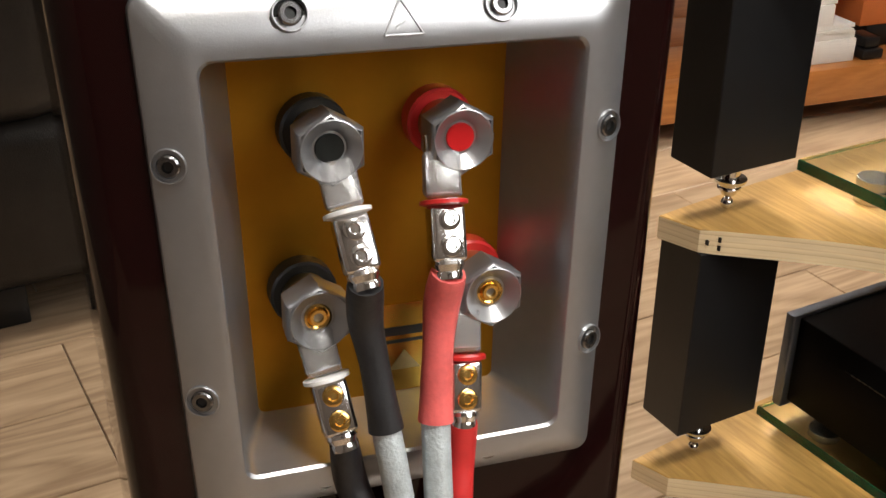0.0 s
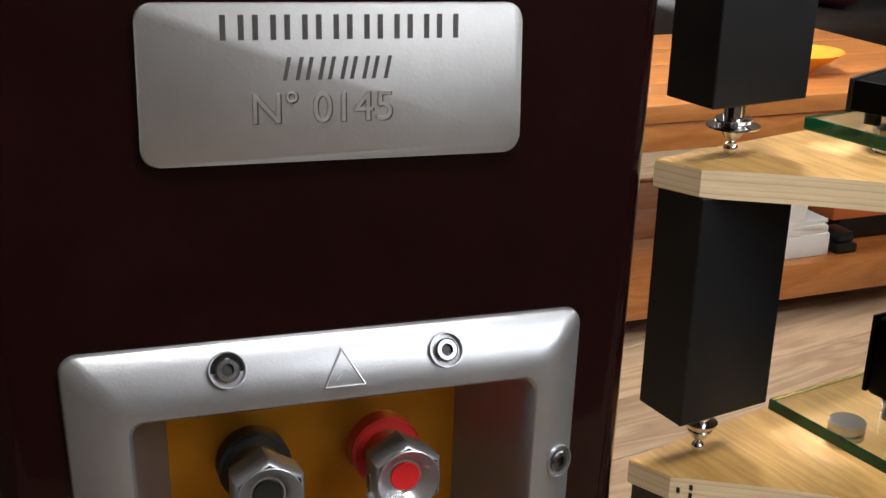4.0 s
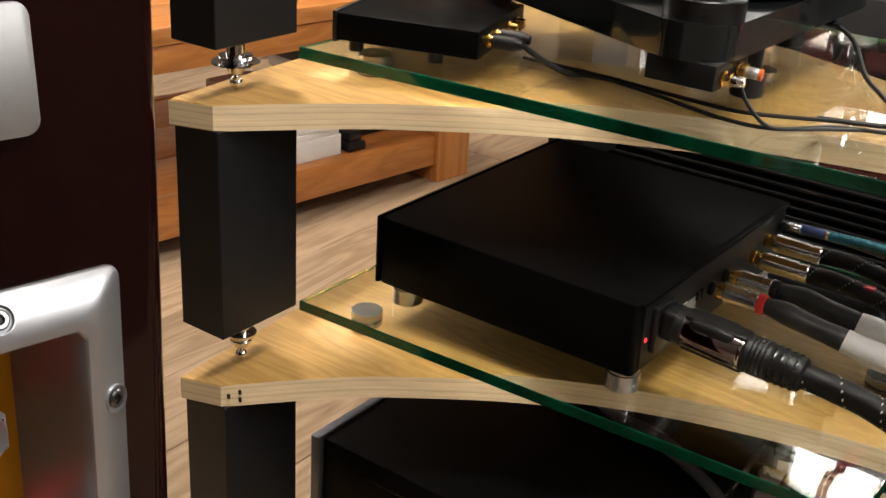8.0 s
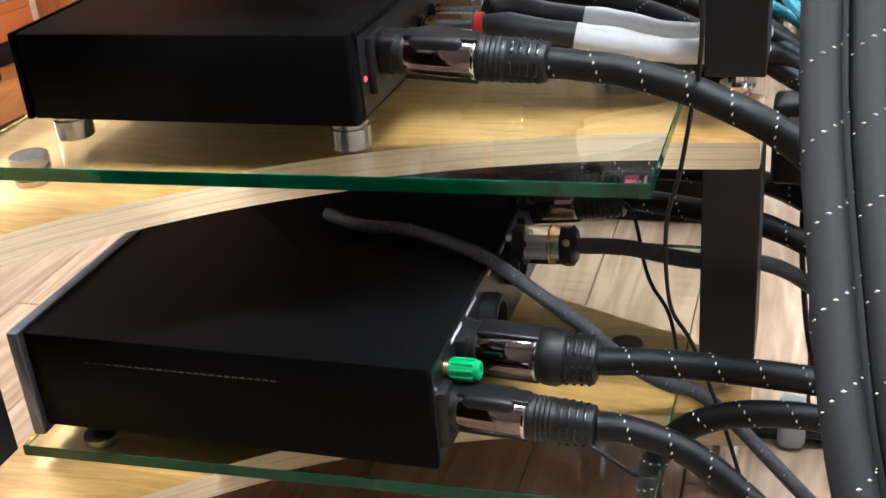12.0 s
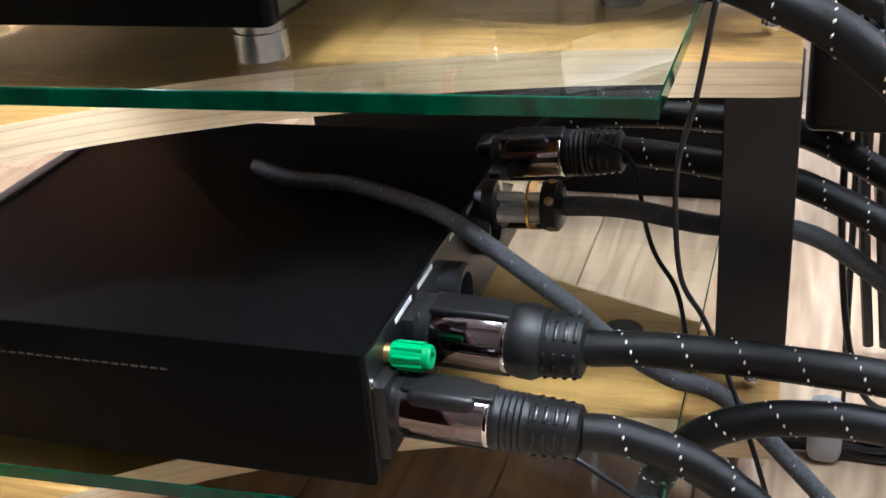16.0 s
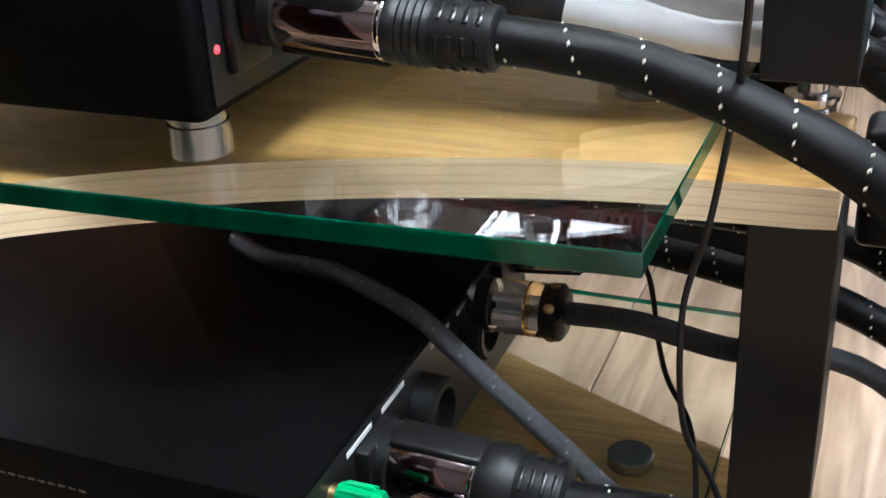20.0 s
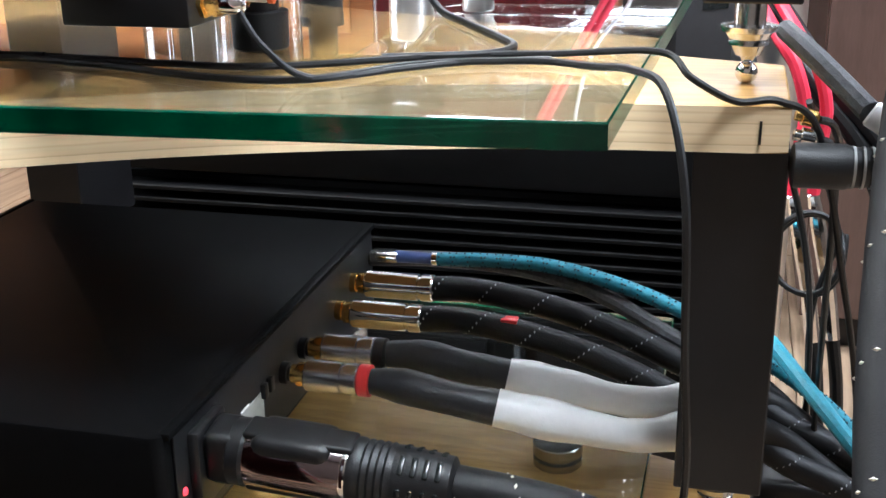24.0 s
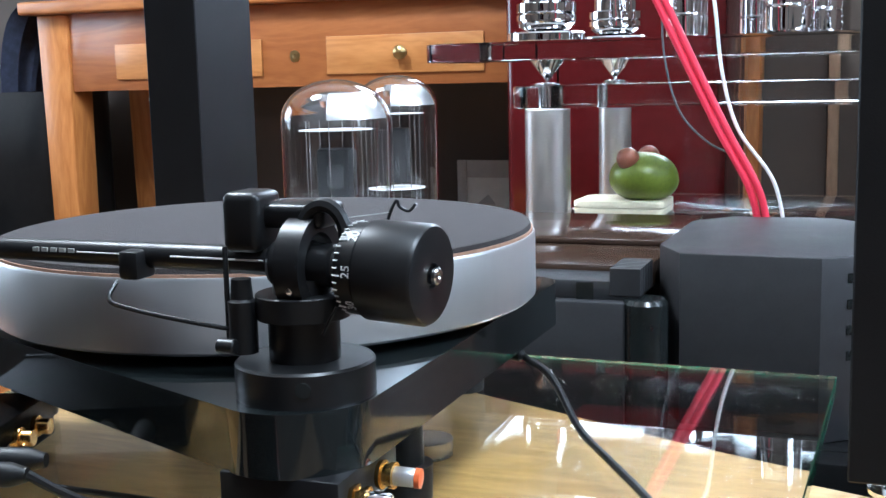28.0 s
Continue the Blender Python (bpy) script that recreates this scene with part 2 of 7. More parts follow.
BLACK_SHRINK = mat("black_heat_shrink", (0.018, 0.018, 0.020), 0.46, var=0.3, scale=60, bump=0.5, bscale=160)
RED_SHRINK = mat("red_heat_shrink", (0.72, 0.13, 0.125), 0.42, var=0.18, scale=60, bump=0.35, bscale=220)
RED_CABLE = mat("red_cable", (0.55, 0.03, 0.03), 0.4, var=0.1)
PINK_RED = mat("red_rubber_hose", (0.72, 0.035, 0.075), 0.38, var=0.08)
RED_CAP = mat("red_enamel", (0.50, 0.012, 0.015), 0.28, var=0.08)
BLACK_CAP = mat("black_cap", (0.012, 0.014, 0.014), 0.2)
RED_RING = mat("red_plastic_ring", (0.50, 0.02, 0.02), 0.35)
WHITE_RING = mat("white_plastic_ring", (0.80, 0.80, 0.80), 0.35)
CLEAR = mat("clear_shrink_sleeve", (0.92, 0.93, 0.94), 0.12, trans=0.85, ior=1.4, var=0.03, scale=60, bump=0.6, bscale=140)
CLEAR_PLASTIC = mat("clear_polycarbonate", (0.97, 0.98, 0.98), 0.03, trans=1.0, ior=1.12, var=0.02)
SILVER_BRAID = mat("silver_braid_in_clear_jacket", (0.52, 0.58, 0.61), 0.35, 0.3, var=0.25, scale=90, bump=0.5, bscale=700)
GREEN_KNOB = mat("green_plastic", (0.012, 0.33, 0.105), 0.38, var=0.08)
RED_LED = mat("red_indicator", (0.8, 0.02, 0.05), 0.3)
RED_LED.node_tree.nodes["Principled BSDF"].inputs["Emission Color"].default_value = (1, 0.05, 0.06, 1)
RED_LED.node_tree.nodes["Principled BSDF"].inputs["Emission Strength"].default_value = 1.3
ORANGE_RUBBER = mat("orange_rubber_ring", (0.80, 0.16, 0.04), 0.4)
LABEL_GREY = mat("grey_label", (0.30, 0.31, 0.30), 0.4)
INK = mat("white_print", (0.75, 0.75, 0.75), 0.5)
ENGRAVED = mat("dark_print_and_cut_shade", (0.030, 0.030, 0.030), 0.45, 0.3)
ENGRAVED_MID = mat("grey_engraving", (0.10, 0.10, 0.10), 0.42, 0.7)
ENGRAVED_LIGHT = mat("bare_engraving", (0.62, 0.62, 0.62), 0.3, 0.9)
PANEL_BLUE = mat("grey_anodised_front", (0.16, 0.18, 0.22), 0.35, 0.6)
PLINTH = mat("black_piano_lacquer", (0.010, 0.0125, 0.0128), 0.08, coat=0.7, var=0.2)
DARK_STEEL = mat("dark_plated_steel", (0.20, 0.20, 0.21), 0.22, 1.0, var=0.1)
NYLON = mat("dull_black_nylon_sleeve", (0.012, 0.012, 0.013), 0.6, var=0.2, scale=60, bump=0.12, bscale=1500, spec=0.3)
PLATTER = mat("satin_silver_platter", (0.74, 0.75, 0.76), 0.32, 0.78, var=0.04, scale=18, stretch=(1, 1, 0.2))
CORK = mat("cork_ring", (0.40, 0.24, 0.16), 0.8, var=0.3, scale=300, bump=0.5)
FELT = mat("dark_felt_mat", (0.040, 0.034, 0.034), 0.9, var=0.4, scale=400, bump=0.8, bscale=1500)
ARM_BLACK = mat("matt_black_alloy", (0.009, 0.009, 0.0095), 0.36, 0.0, var=0.15, scale=80)
AMP_BLACK = mat("black_anodised_alloy", (0.0050, 0.0050, 0.0053), 0.55, 0.0, var=0.2, scale=60, bump=0.1, bscale=1800, spec=0.12)
AMP_GREY = mat("dark_grey_cast_cover", (0.026, 0.026, 0.028), 0.46, 0.0, var=0.15, scale=60, bump=0.25, bscale=2200)
AMP_DECK = mat("brown_mirror_deck", (0.050, 0.030, 0.020), 0.12, 0.2, var=0.2, scale=20)
BULB = mat("bulb_glass", (0.98, 0.98, 0.98), 0.0, trans=1.0, ior=1.5, var=0.0)
# bright metal that paints the window's reflection into the valve domes
DOME_GLINT = mat("bright_dome_reflection", (0.90, 0.90, 0.90), 0.30, 1.0, var=0.15, scale=40)
PLATE_GREY = mat("carbonised_anode", (0.030, 0.030, 0.032), 0.6, 0.2)
ACRYLIC = mat("clear_acrylic", (0.99, 0.99, 0.99), 0.04, trans=1.0, ior=1.28, var=0.0)
FROG_GREEN = mat("green_glazed_ceramic", (0.115, 0.150, 0.016), 0.3, var=0.3, scale=30)
FROG_RED = mat("brown_glazed_ceramic", (0.24, 0.085, 0.05), 0.3, var=0.3, scale=60)
CREAM = mat("cream_stone_slab", (0.66, 0.60, 0.44), 0.5, var=0.1, scale=60)
OAK = wood("oiled_golden_hardwood", (0.44, 0.160, 0.036), (0.58, 0.245, 0.066), axis=(6, 1, 6), scale=4.0, rough=0.4, coat=0.25, rand=0.08)
OAK_X = wood("oiled_reddish_hardwood", (0.40, 0.140, 0.032), (0.54, 0.215, 0.057), axis=(1, 6, 6), scale=4.0, rough=0.4, coat=0.25, rand=0.08)
CONSOLE_RED = wood("oiled_red_brown_hardwood", (0.30, 0.098, 0.024), (0.40, 0.142, 0.038), axis=(1, 6, 6), scale=4.0, rough=0.4, coat=0.25, rand=0.05)
CONSOLE_PALE = wood("oiled_pale_gold_hardwood", (0.46, 0.185, 0.046), (0.60, 0.265, 0.078), axis=(1, 6, 6), scale=4.0, rough=0.4, coat=0.25, rand=0.05)
OAK_Z = wood("oiled_hardwood_upright", (0.42, 0.152, 0.034), (0.56, 0.230, 0.062), axis=(6, 6, 1), scale=4.0, rough=0.4, coat=0.25, rand=0.08)
PLANK = wood("grey_brown_oak_floor", (0.265, 0.180, 0.114), (0.450, 0.330, 0.222), axis=(9, 1, 9), scale=2.2, rough=0.30, rings=1.3, coat=0.1, bump=0.12, rand=0.16)
WALL = mat("taupe_wall_paint", (0.115, 0.093, 0.078), 0.75, var=0.06, scale=3, bump=0.15, bscale=300)
CEILING = mat("white_ceiling_paint", (0.78, 0.77, 0.75), 0.8, var=0.03, scale=3)
LEATHER = mat("black_leather", (0.017, 0.015, 0.014), 0.34, var=0.25, scale=40, bump=0.5, bscale=500)
CUSHION = mat("dark_red_fabric", (0.085, 0.008, 0.016), 0.85, var=0.2, scale=200, bump=0.5, bscale=1200)
BOWL = mat("orange_glazed_bowl", (0.85, 0.36, 0.03), 0.25, var=0.1)
PAPER = mat("white_paper_edges", (0.78, 0.77, 0.74), 0.7, var=0.08, scale=200, stretch=(0.2, 0.2, 6))
COVER_RED = mat("printed_cover", (0.55, 0.42, 0.42), 0.4, var=0.3, scale=40)
ORANGE_BOX = mat("orange_card_box", (0.62, 0.17, 0.045), 0.55, var=0.06)
SILVER_BOX = mat("silver_case", (0.62, 0.63, 0.65), 0.35, 0.6)
BROWN_PANEL = mat("brown_veneer", (0.105, 0.062, 0.050), 0.4, var=0.2, scale=8, stretch=(6, 6, 1), coat=0.2)
PALE_TRIM = mat("pale_wood_trim", (0.46, 0.33, 0.22), 0.5, var=0.15, scale=20, stretch=(6, 6, 1))
CARD_GREY = mat("grey_card_frame", (0.42, 0.39, 0.35), 0.7, var=0.08)
CARD_PALE = mat("pale_card", (0.70, 0.67, 0.60), 0.7, var=0.06)
SCARF = mat("navy_patterned_cloth", (0.020, 0.026, 0.050), 0.9, var=0.5, scale=60, bump=0.6)
PALE_PRINT = mat("pale_cloth_print", (0.62, 0.58, 0.56), 0.9)
VELCRO = mat("grey_cable_strap", (0.36, 0.37, 0.38), 0.7, var=0.1)
LAMP_GLOW = bpy.data.materials.new("lamp_diffuser")
LAMP_GLOW.use_nodes = True
LAMP_GLOW.node_tree.nodes["Principled BSDF"].inputs["Emission Color"].default_value = (1.0, 0.94, 0.85, 1)
LAMP_GLOW.node_tree.nodes["Principled BSDF"].inputs["Emission Strength"].default_value = 6.0
SKY_GLOW = bpy.data.materials.new("overcast_sky_beyond")
SKY_GLOW.use_nodes = True
SKY_GLOW.node_tree.nodes["Principled BSDF"].inputs["Emission Color"].default_value = (0.93, 0.97, 1.0, 1)
SKY_GLOW.node_tree.nodes["Principled BSDF"].inputs["Emission Strength"].default_value = 4.0


# ---- shapes ----
def flush(bm, smooth=False, angle=35):
    me = bpy.data.meshes.new("m")
    bmesh.ops.recalc_face_normals(bm, faces=bm.faces)
    if smooth:
        for f in bm.faces:
            f.smooth = True
        for e in bm.edges:
            if len(e.link_faces) == 2 and e.calc_face_angle(0) > radians(angle):
                e.smooth = False
    bm.to_mesh(me)
    bm.free()
    return me


def thing(name, label, category, loc=(0, 0, 0), group="", kind="", rz=0):
    o = new(name)
    o.matrix_world = pose(*loc, 0, 0, rz)
    o.empty_display_size = 0.01
    return tagged(o, label, category, group, kind)


def part(name, bm, material, parent=None, label="", smooth=True, kind="", m=None):
    """Links a bmesh (or a ready mesh) as one object under a thing or a part. Its shape is given in the thing's frame."""
    me = flush(bm, smooth) if isinstance(bm, bmesh.types.BMesh) else bm
    me.name = name
    if not me.materials:
        for x in material if isinstance(material, (list, tuple)) else [material]:
            me.materials.append(x)
    o = new(name, me)
    o.parent = parent
    if m is not None:
        o.matrix_local = m
    return tagged(o, label, "", "", kind)


def solo(name, bm, material, label, category, group="", kind="", smooth=True, loc=(0, 0, 0)):
    me = flush(bm, smooth)
    me.name = name
    for x in material if isinstance(material, (list, tuple)) else [material]:
        me.materials.append(x)
    o = new(name, me)
    o.location = loc
    return tagged(o, label, category, group, kind)


def box(a, b, bev=0.0, seg=2, bm=None):
    bm = bm or bmesh.new()
    r = bmesh.ops.create_cube(bm, size=1)
    for v in r["verts"]:
        v.co = Vector([(a[i] + b[i]) / 2 + v.co[i] * (b[i] - a[i]) for i in range(3)])
    if bev:
        ed = list({e for v in r["verts"] for e in v.link_edges})
        bmesh.ops.bevel(bm, geom=ed, offset=bev, segments=seg, profile=0.5, affect="EDGES")
    return bm


def basis(d):
    d = Vector(d).normalized()
    a = Vector((0, 0, 1)) if abs(d.z) < 0.9 else Vector((1, 0, 0))
    u = d.cross(a).normalized()
    return u, d.cross(u).normalized(), d


def lathe(origin, axis, profile, seg=24, bm=None, flat=None):
    """A turned shape: profile rows (distance along the axis, radius). flat: number of sides for a prism."""
    bm = bm or bmesh.new()
    u, w, d = basis(axis)
    o, k, rings = Vector(origin), flat or seg, []
    for h, r in profile:
        if r < 1e-6:
            rings.append([bm.verts.new(o + d * h)])
        else:
            rings.append([bm.verts.new(o + d * h + (u * math.cos(2 * math.pi * i / k) + w * math.sin(2 * math.pi * i / k)) * r) for i in range(k)])
    for p, q in zip(rings, rings[1:]):
        for i in range(k):
            j = (i + 1) % k
            if len(p) == 1 and len(q) == 1:
                continue
            if len(p) == 1:
                bm.faces.new((p[0], q[i], q[j]))
            elif len(q) == 1:
                bm.faces.new((p[i], p[j], q[0]))
            else:
                bm.faces.new((p[i], p[j], q[j], q[i]))
    for ring in (rings[0], rings[-1]):
        if len(ring) > 2:
            bm.faces.new(ring)
    return bm


def rod(p0, p1, r, seg=16, bev=0.0, bm=None):
    p0, p1 = Vector(p0), Vector(p1)
    n = (p1 - p0).length
    prof = [(0, r), (n, r)] if not bev else [(0, r - bev), (bev, r), (n - bev, r), (n, r - bev)]
    return lathe(p0, p1 - p0, prof, seg, bm)


def spline(pts, per=8, closed=False):
    """Points on a Catmull-Rom curve through pts."""
    pts = [Vector(p) for p in pts]
    n, out = len(pts), []
    for i in range(n if closed else n - 1):
        if closed:
            a, b, c, d = (pts[(i + k) % n] for k in (-1, 0, 1, 2))
        else:
            a, b, c, d = pts[max(i - 1, 0)], pts[i], pts[i + 1], pts[min(i + 2, n - 1)]
        for s in range(per):
            t = s / per
            out.append(0.5 * (2 * b + (c - a) * t + (2 * a - 5 * b + 4 * c - d) * t * t + (3 * b - a - 3 * c + d) * t ** 3))
    if not closed:
        out.append(pts[-1])
    return out


def frames(path):
    """Tangent and two normals along a path, carried without twist."""
    out, nrm = [], None
    for i, p in enumerate(path):
        t = (path[min(i + 1, len(path) - 1)] - path[max(i - 1, 0)]).normalized()
        if nrm is None:
            nrm = basis(t)[0]
        nrm = (nrm - t * nrm.dot(t)).normalized()
        out.append((p, t, nrm, t.cross(nrm)))
    return out


def tube(pts, r, seg=12, per=8, bm=None, wob=0.0):
    bm = bm or bmesh.new()
    rings = []
    path = spline(pts, per)
    for i, (p, t, u, w) in enumerate(frames(path)):
        rr = r(i / (len(path) - 1)) if callable(r) else r
        rr *= 1 + wob * (noise.noise(p * 60) if wob else 0)
        rings.append([bm.verts.new(p + (u * math.cos(2 * math.pi * k / seg) + w * math.sin(2 * math.pi * k / seg)) * rr) for k in range(seg)])
    for a, b in zip(rings, rings[1:]):
        for k in range(seg):
            bm.faces.new((a[k], a[(k + 1) % seg], b[(k + 1) % seg], b[k]))
    bm.faces.new(rings[0]), bm.faces.new(rings[-1])
    return bm


def stitches(pts, r, pitch, n, size, wide, per=8, start=0.0, hand=1):
    """Small raised stitches that wind round a cable."""
    path = spline(pts, per)
    fr, length, acc = frames(path), 0.0, [0.0]
    for a, b in zip(path, path[1:]):
        length += (b - a).length
        acc.append(length)
    vs, fs = [], []
    total = int(length / pitch * n)
    i = 0
    for k in range(total):
        s = (k + 0.5) * pitch / n
        while i < len(acc) - 2 and acc[i + 1] < s:
            i += 1
        f = (s - acc[i]) / max(acc[i + 1] - acc[i], 1e-9)
        p = path[i].lerp(path[i + 1], f)
        _, t, u, w = fr[i]
        a = start + hand * 2 * math.pi * k / n
        out = u * math.cos(a) + w * math.sin(a)
        side = t.cross(out)
        c = p + out * r
        q = len(vs)
        for x, y, h in ((-1, 0, -0.2), (0, -1, -0.2), (1, 0, -0.2), (0, 1, -0.2), (0, 0, 0.9)):
            vs.append(c + side * x * size + t * y * wide + out * h * wide)
        fs += [(q, q + 1, q + 4), (q + 1, q + 2, q + 4), (q + 2, q + 3, q + 4), (q + 3, q, q + 4)]
    me = bpy.data.meshes.new("stitches")
    me.from_pydata([tuple(v) for v in vs], [], fs)
    return me


def prism(poly, z0, z1, bev=0.0, seg=2, bm=None):
    """A flat polygon given a thickness, with its rims eased."""
    bm = bm or bmesh.new()
    lo = [bm.verts.new((p[0], p[1], z0)) for p in poly]
    hi = [bm.verts.new((p[0], p[1], z1)) for p in poly]
    n = len(poly)
    fa, fb = bm.faces.new(lo[::-1]), bm.faces.new(hi)
    for i in range(n):
        bm.faces.new((lo[i], lo[(i + 1) % n], hi[(i + 1) % n], hi[i]))
    if bev:
        bmesh.ops.bevel(bm, geom=list(fa.edges) + list(fb.edges), offset=bev, segments=seg, profile=0.5, affect="EDGES")
    return bm


def lettering(text, size, depth=0.0004):
    """Raised characters of the built-in font, as a mesh in the xy plane, centred."""
    c = bpy.data.curves.new("lettering", "FONT")
    c.body, c.size, c.extrude, c.align_x, c.align_y = text, size, depth, "CENTER", "CENTER"
    o = bpy.data.objects.new("lettering", c)
    scene.collection.objects.link(o)
    me = bpy.data.meshes.new_from_object(o.evaluated_get(bpy.context.evaluated_depsgraph_get()))
    bpy.data.objects.remove(o)
    bpy.data.curves.remove(c)
    me.materials.clear()
    return me


def round_rect(w, h, r, k=5):
    out = []
    for cx, cy, a in ((w - r, h - r, 0), (-w + r, h - r, 90), (-w + r, -h + r, 180), (w - r, -h + r, 270)):
        out += [(cx + r * math.cos(radians(a + 90 * i / k)), cy + r * math.sin(radians(a + 90 * i / k))) for i in range(k + 1)]
    return out
# ---- the room ----
def room():
    x0, x1, y0, y1, h = -3.2, 1.9, -1.7, 2.4, 2.45
    wl = lambda name, a, b: solo(name, box(a, b), WALL, "taupe painted plaster wall", "wall", kind="structure", smooth=False)
    wl("wall_south", (x0 - 0.1, y0 - 0.1, 0), (x1 + 0.1, y0, h))
    # windows: high in the north wall, broad in the west wall, one in the east wall
    for a, b in (((x0 - 0.1, y1, 0), (-0.25, y1 + 0.1, h)), ((1.15, y1, 0), (x1 + 0.1, y1 + 0.1, h)), ((-0.25, y1, 0), (1.15, y1 + 0.1, 1.15)), ((-0.25, y1, 2.25), (1.15, y1 + 0.1, h))):
        wl("wall_north", a, b)
    for a, b in (((x1, y0, 0), (x1 + 0.1, -0.20, h)), ((x1, 1.10, 0), (x1 + 0.1, y1, h)), ((x1, -0.20, 0), (x1 + 0.1, 1.10, 1.10)), ((x1, -0.20, 2.1), (x1 + 0.1, 1.10, h))):
        wl("wall_east", a, b)
    for a, b in (((x0 - 0.1, y0, 0), (x0, 0.30, h)), ((x0 - 0.1, 1.80, 0), (x0, y1, h)), ((x0 - 0.1, 0.30, 0), (x0, 1.80, 0.80)), ((x0 - 0.1, 0.30, 2.15), (x0, 1.80, h))):
        wl("wall_west", a, b)
    solo("ceiling", box((x0 - 0.1, y0 - 0.1, h), (x1 + 0.1, y1 + 0.1, h + 0.1)), CEILING, "white painted ceiling", "ceiling", kind="structure", smooth=False)
    for n, (a, b, sx) in enumerate((((-0.25, y1 + 0.03, 1.15), (1.15, y1 + 0.08, 2.25), 0), ((x1 + 0.03, -0.20, 1.10), (x1 + 0.08, 1.10, 2.1), 1), ((x0 - 0.08, 0.30, 0.80), (x0 - 0.03, 1.80, 2.15), 2))):
        w = thing(f"window_{n + 1}", "white framed window with bright overcast daylight", "window", kind="structure")
        t = 0.05
        horiz = 1 if sx else 0
        for k in range(4):
            p, q = list(a), list(b)
            if k == 0:
                q[horiz] = p[horiz] + t
            elif k == 1:
                p[horiz] = q[horiz] - t
            elif k == 2:
                q[2] = p[2] + t
            else:
                p[2] = q[2] - t
            part("window_frame", box(p, q, 0.004), CEILING, w)
        for f in (0.25, 0.5, 0.75):
            mid = a[horiz] + (b[horiz] - a[horiz]) * f
            p, q = list(a), list(b)
            p[horiz], q[horiz] = mid - 0.02, mid + 0.02
            part("window_bar", box(p, q, 0.004), CEILING, w)
        p, q = list(a), list(b)
        p[2], q[2] = a[2] + (b[2] - a[2]) * 0.6 - 0.02, a[2] + (b[2] - a[2]) * 0.6 + 0.02
        p[1 - horiz] += 0.003
        part("transom", box(p, q, 0.004), CEILING, w)
        out = 1 - horiz
        p, q = list(a), list(b)
        p[out], q[out] = (a[out] - 0.07, a[out] - 0.06) if sx == 2 else (b[out] + 0.06, b[out] + 0.07)
        p[horiz] -= 0.2
        q[horiz] += 0.2
        solo("backdrop", box(p, q), SKY_GLOW, "pale overcast sky outside the window", "sky", kind="structure", smooth=False)
    # unseen fixtures; the far one is added only to go with the fill light
    for x, y in ((0.85, -0.22), (-0.75, 0.55)):
        l = thing("ceiling_lamp", "unseen square flush ceiling lamp with a white diffuser", "lamp", (x, y, h), group="ceiling lamps")
        part("frame", box((-0.29, -0.29, -0.03), (0.29, 0.29, 0), 0.004), CEILING, l)
        part("diffuser", box((-0.26, -0.26, -0.036), (0.26, 0.26, -0.03)), LAMP_GLOW, l)


room()


# ---- the rack ----
LEVELS = ((0.081, 0.101, 0.109), (0.316, 0.336, 0.350), (0.551, 0.571, 0.581))
POSTS = {"a": (0.007, -0.078), "b": (0.534, 0.200), "c": (0.000, 0.492)}


def shelf_outline():
    near = spline([(0.026, -0.120), (0.085, -0.050), (0.130, -0.008), (0.213, 0.053), (0.317, 0.104), (0.437, 0.138), (0.553, 0.150)], 5)
    far = spline([(0.553, 0.248), (0.45, 0.283), (0.35, 0.328), (0.27, 0.363), (0.20, 0.405), (0.13, 0.457), (0.085, 0.494), (0.030, 0.548)], 5)
    left = spline([(-0.012, 0.556), (-0.022, 0.42), (-0.027, 0.21), (-0.022, 0.02), (-0.008, -0.132)], 4)
    return [(p.x, p.y) for p in near + far + left]


OUTLINE = shelf_outline()


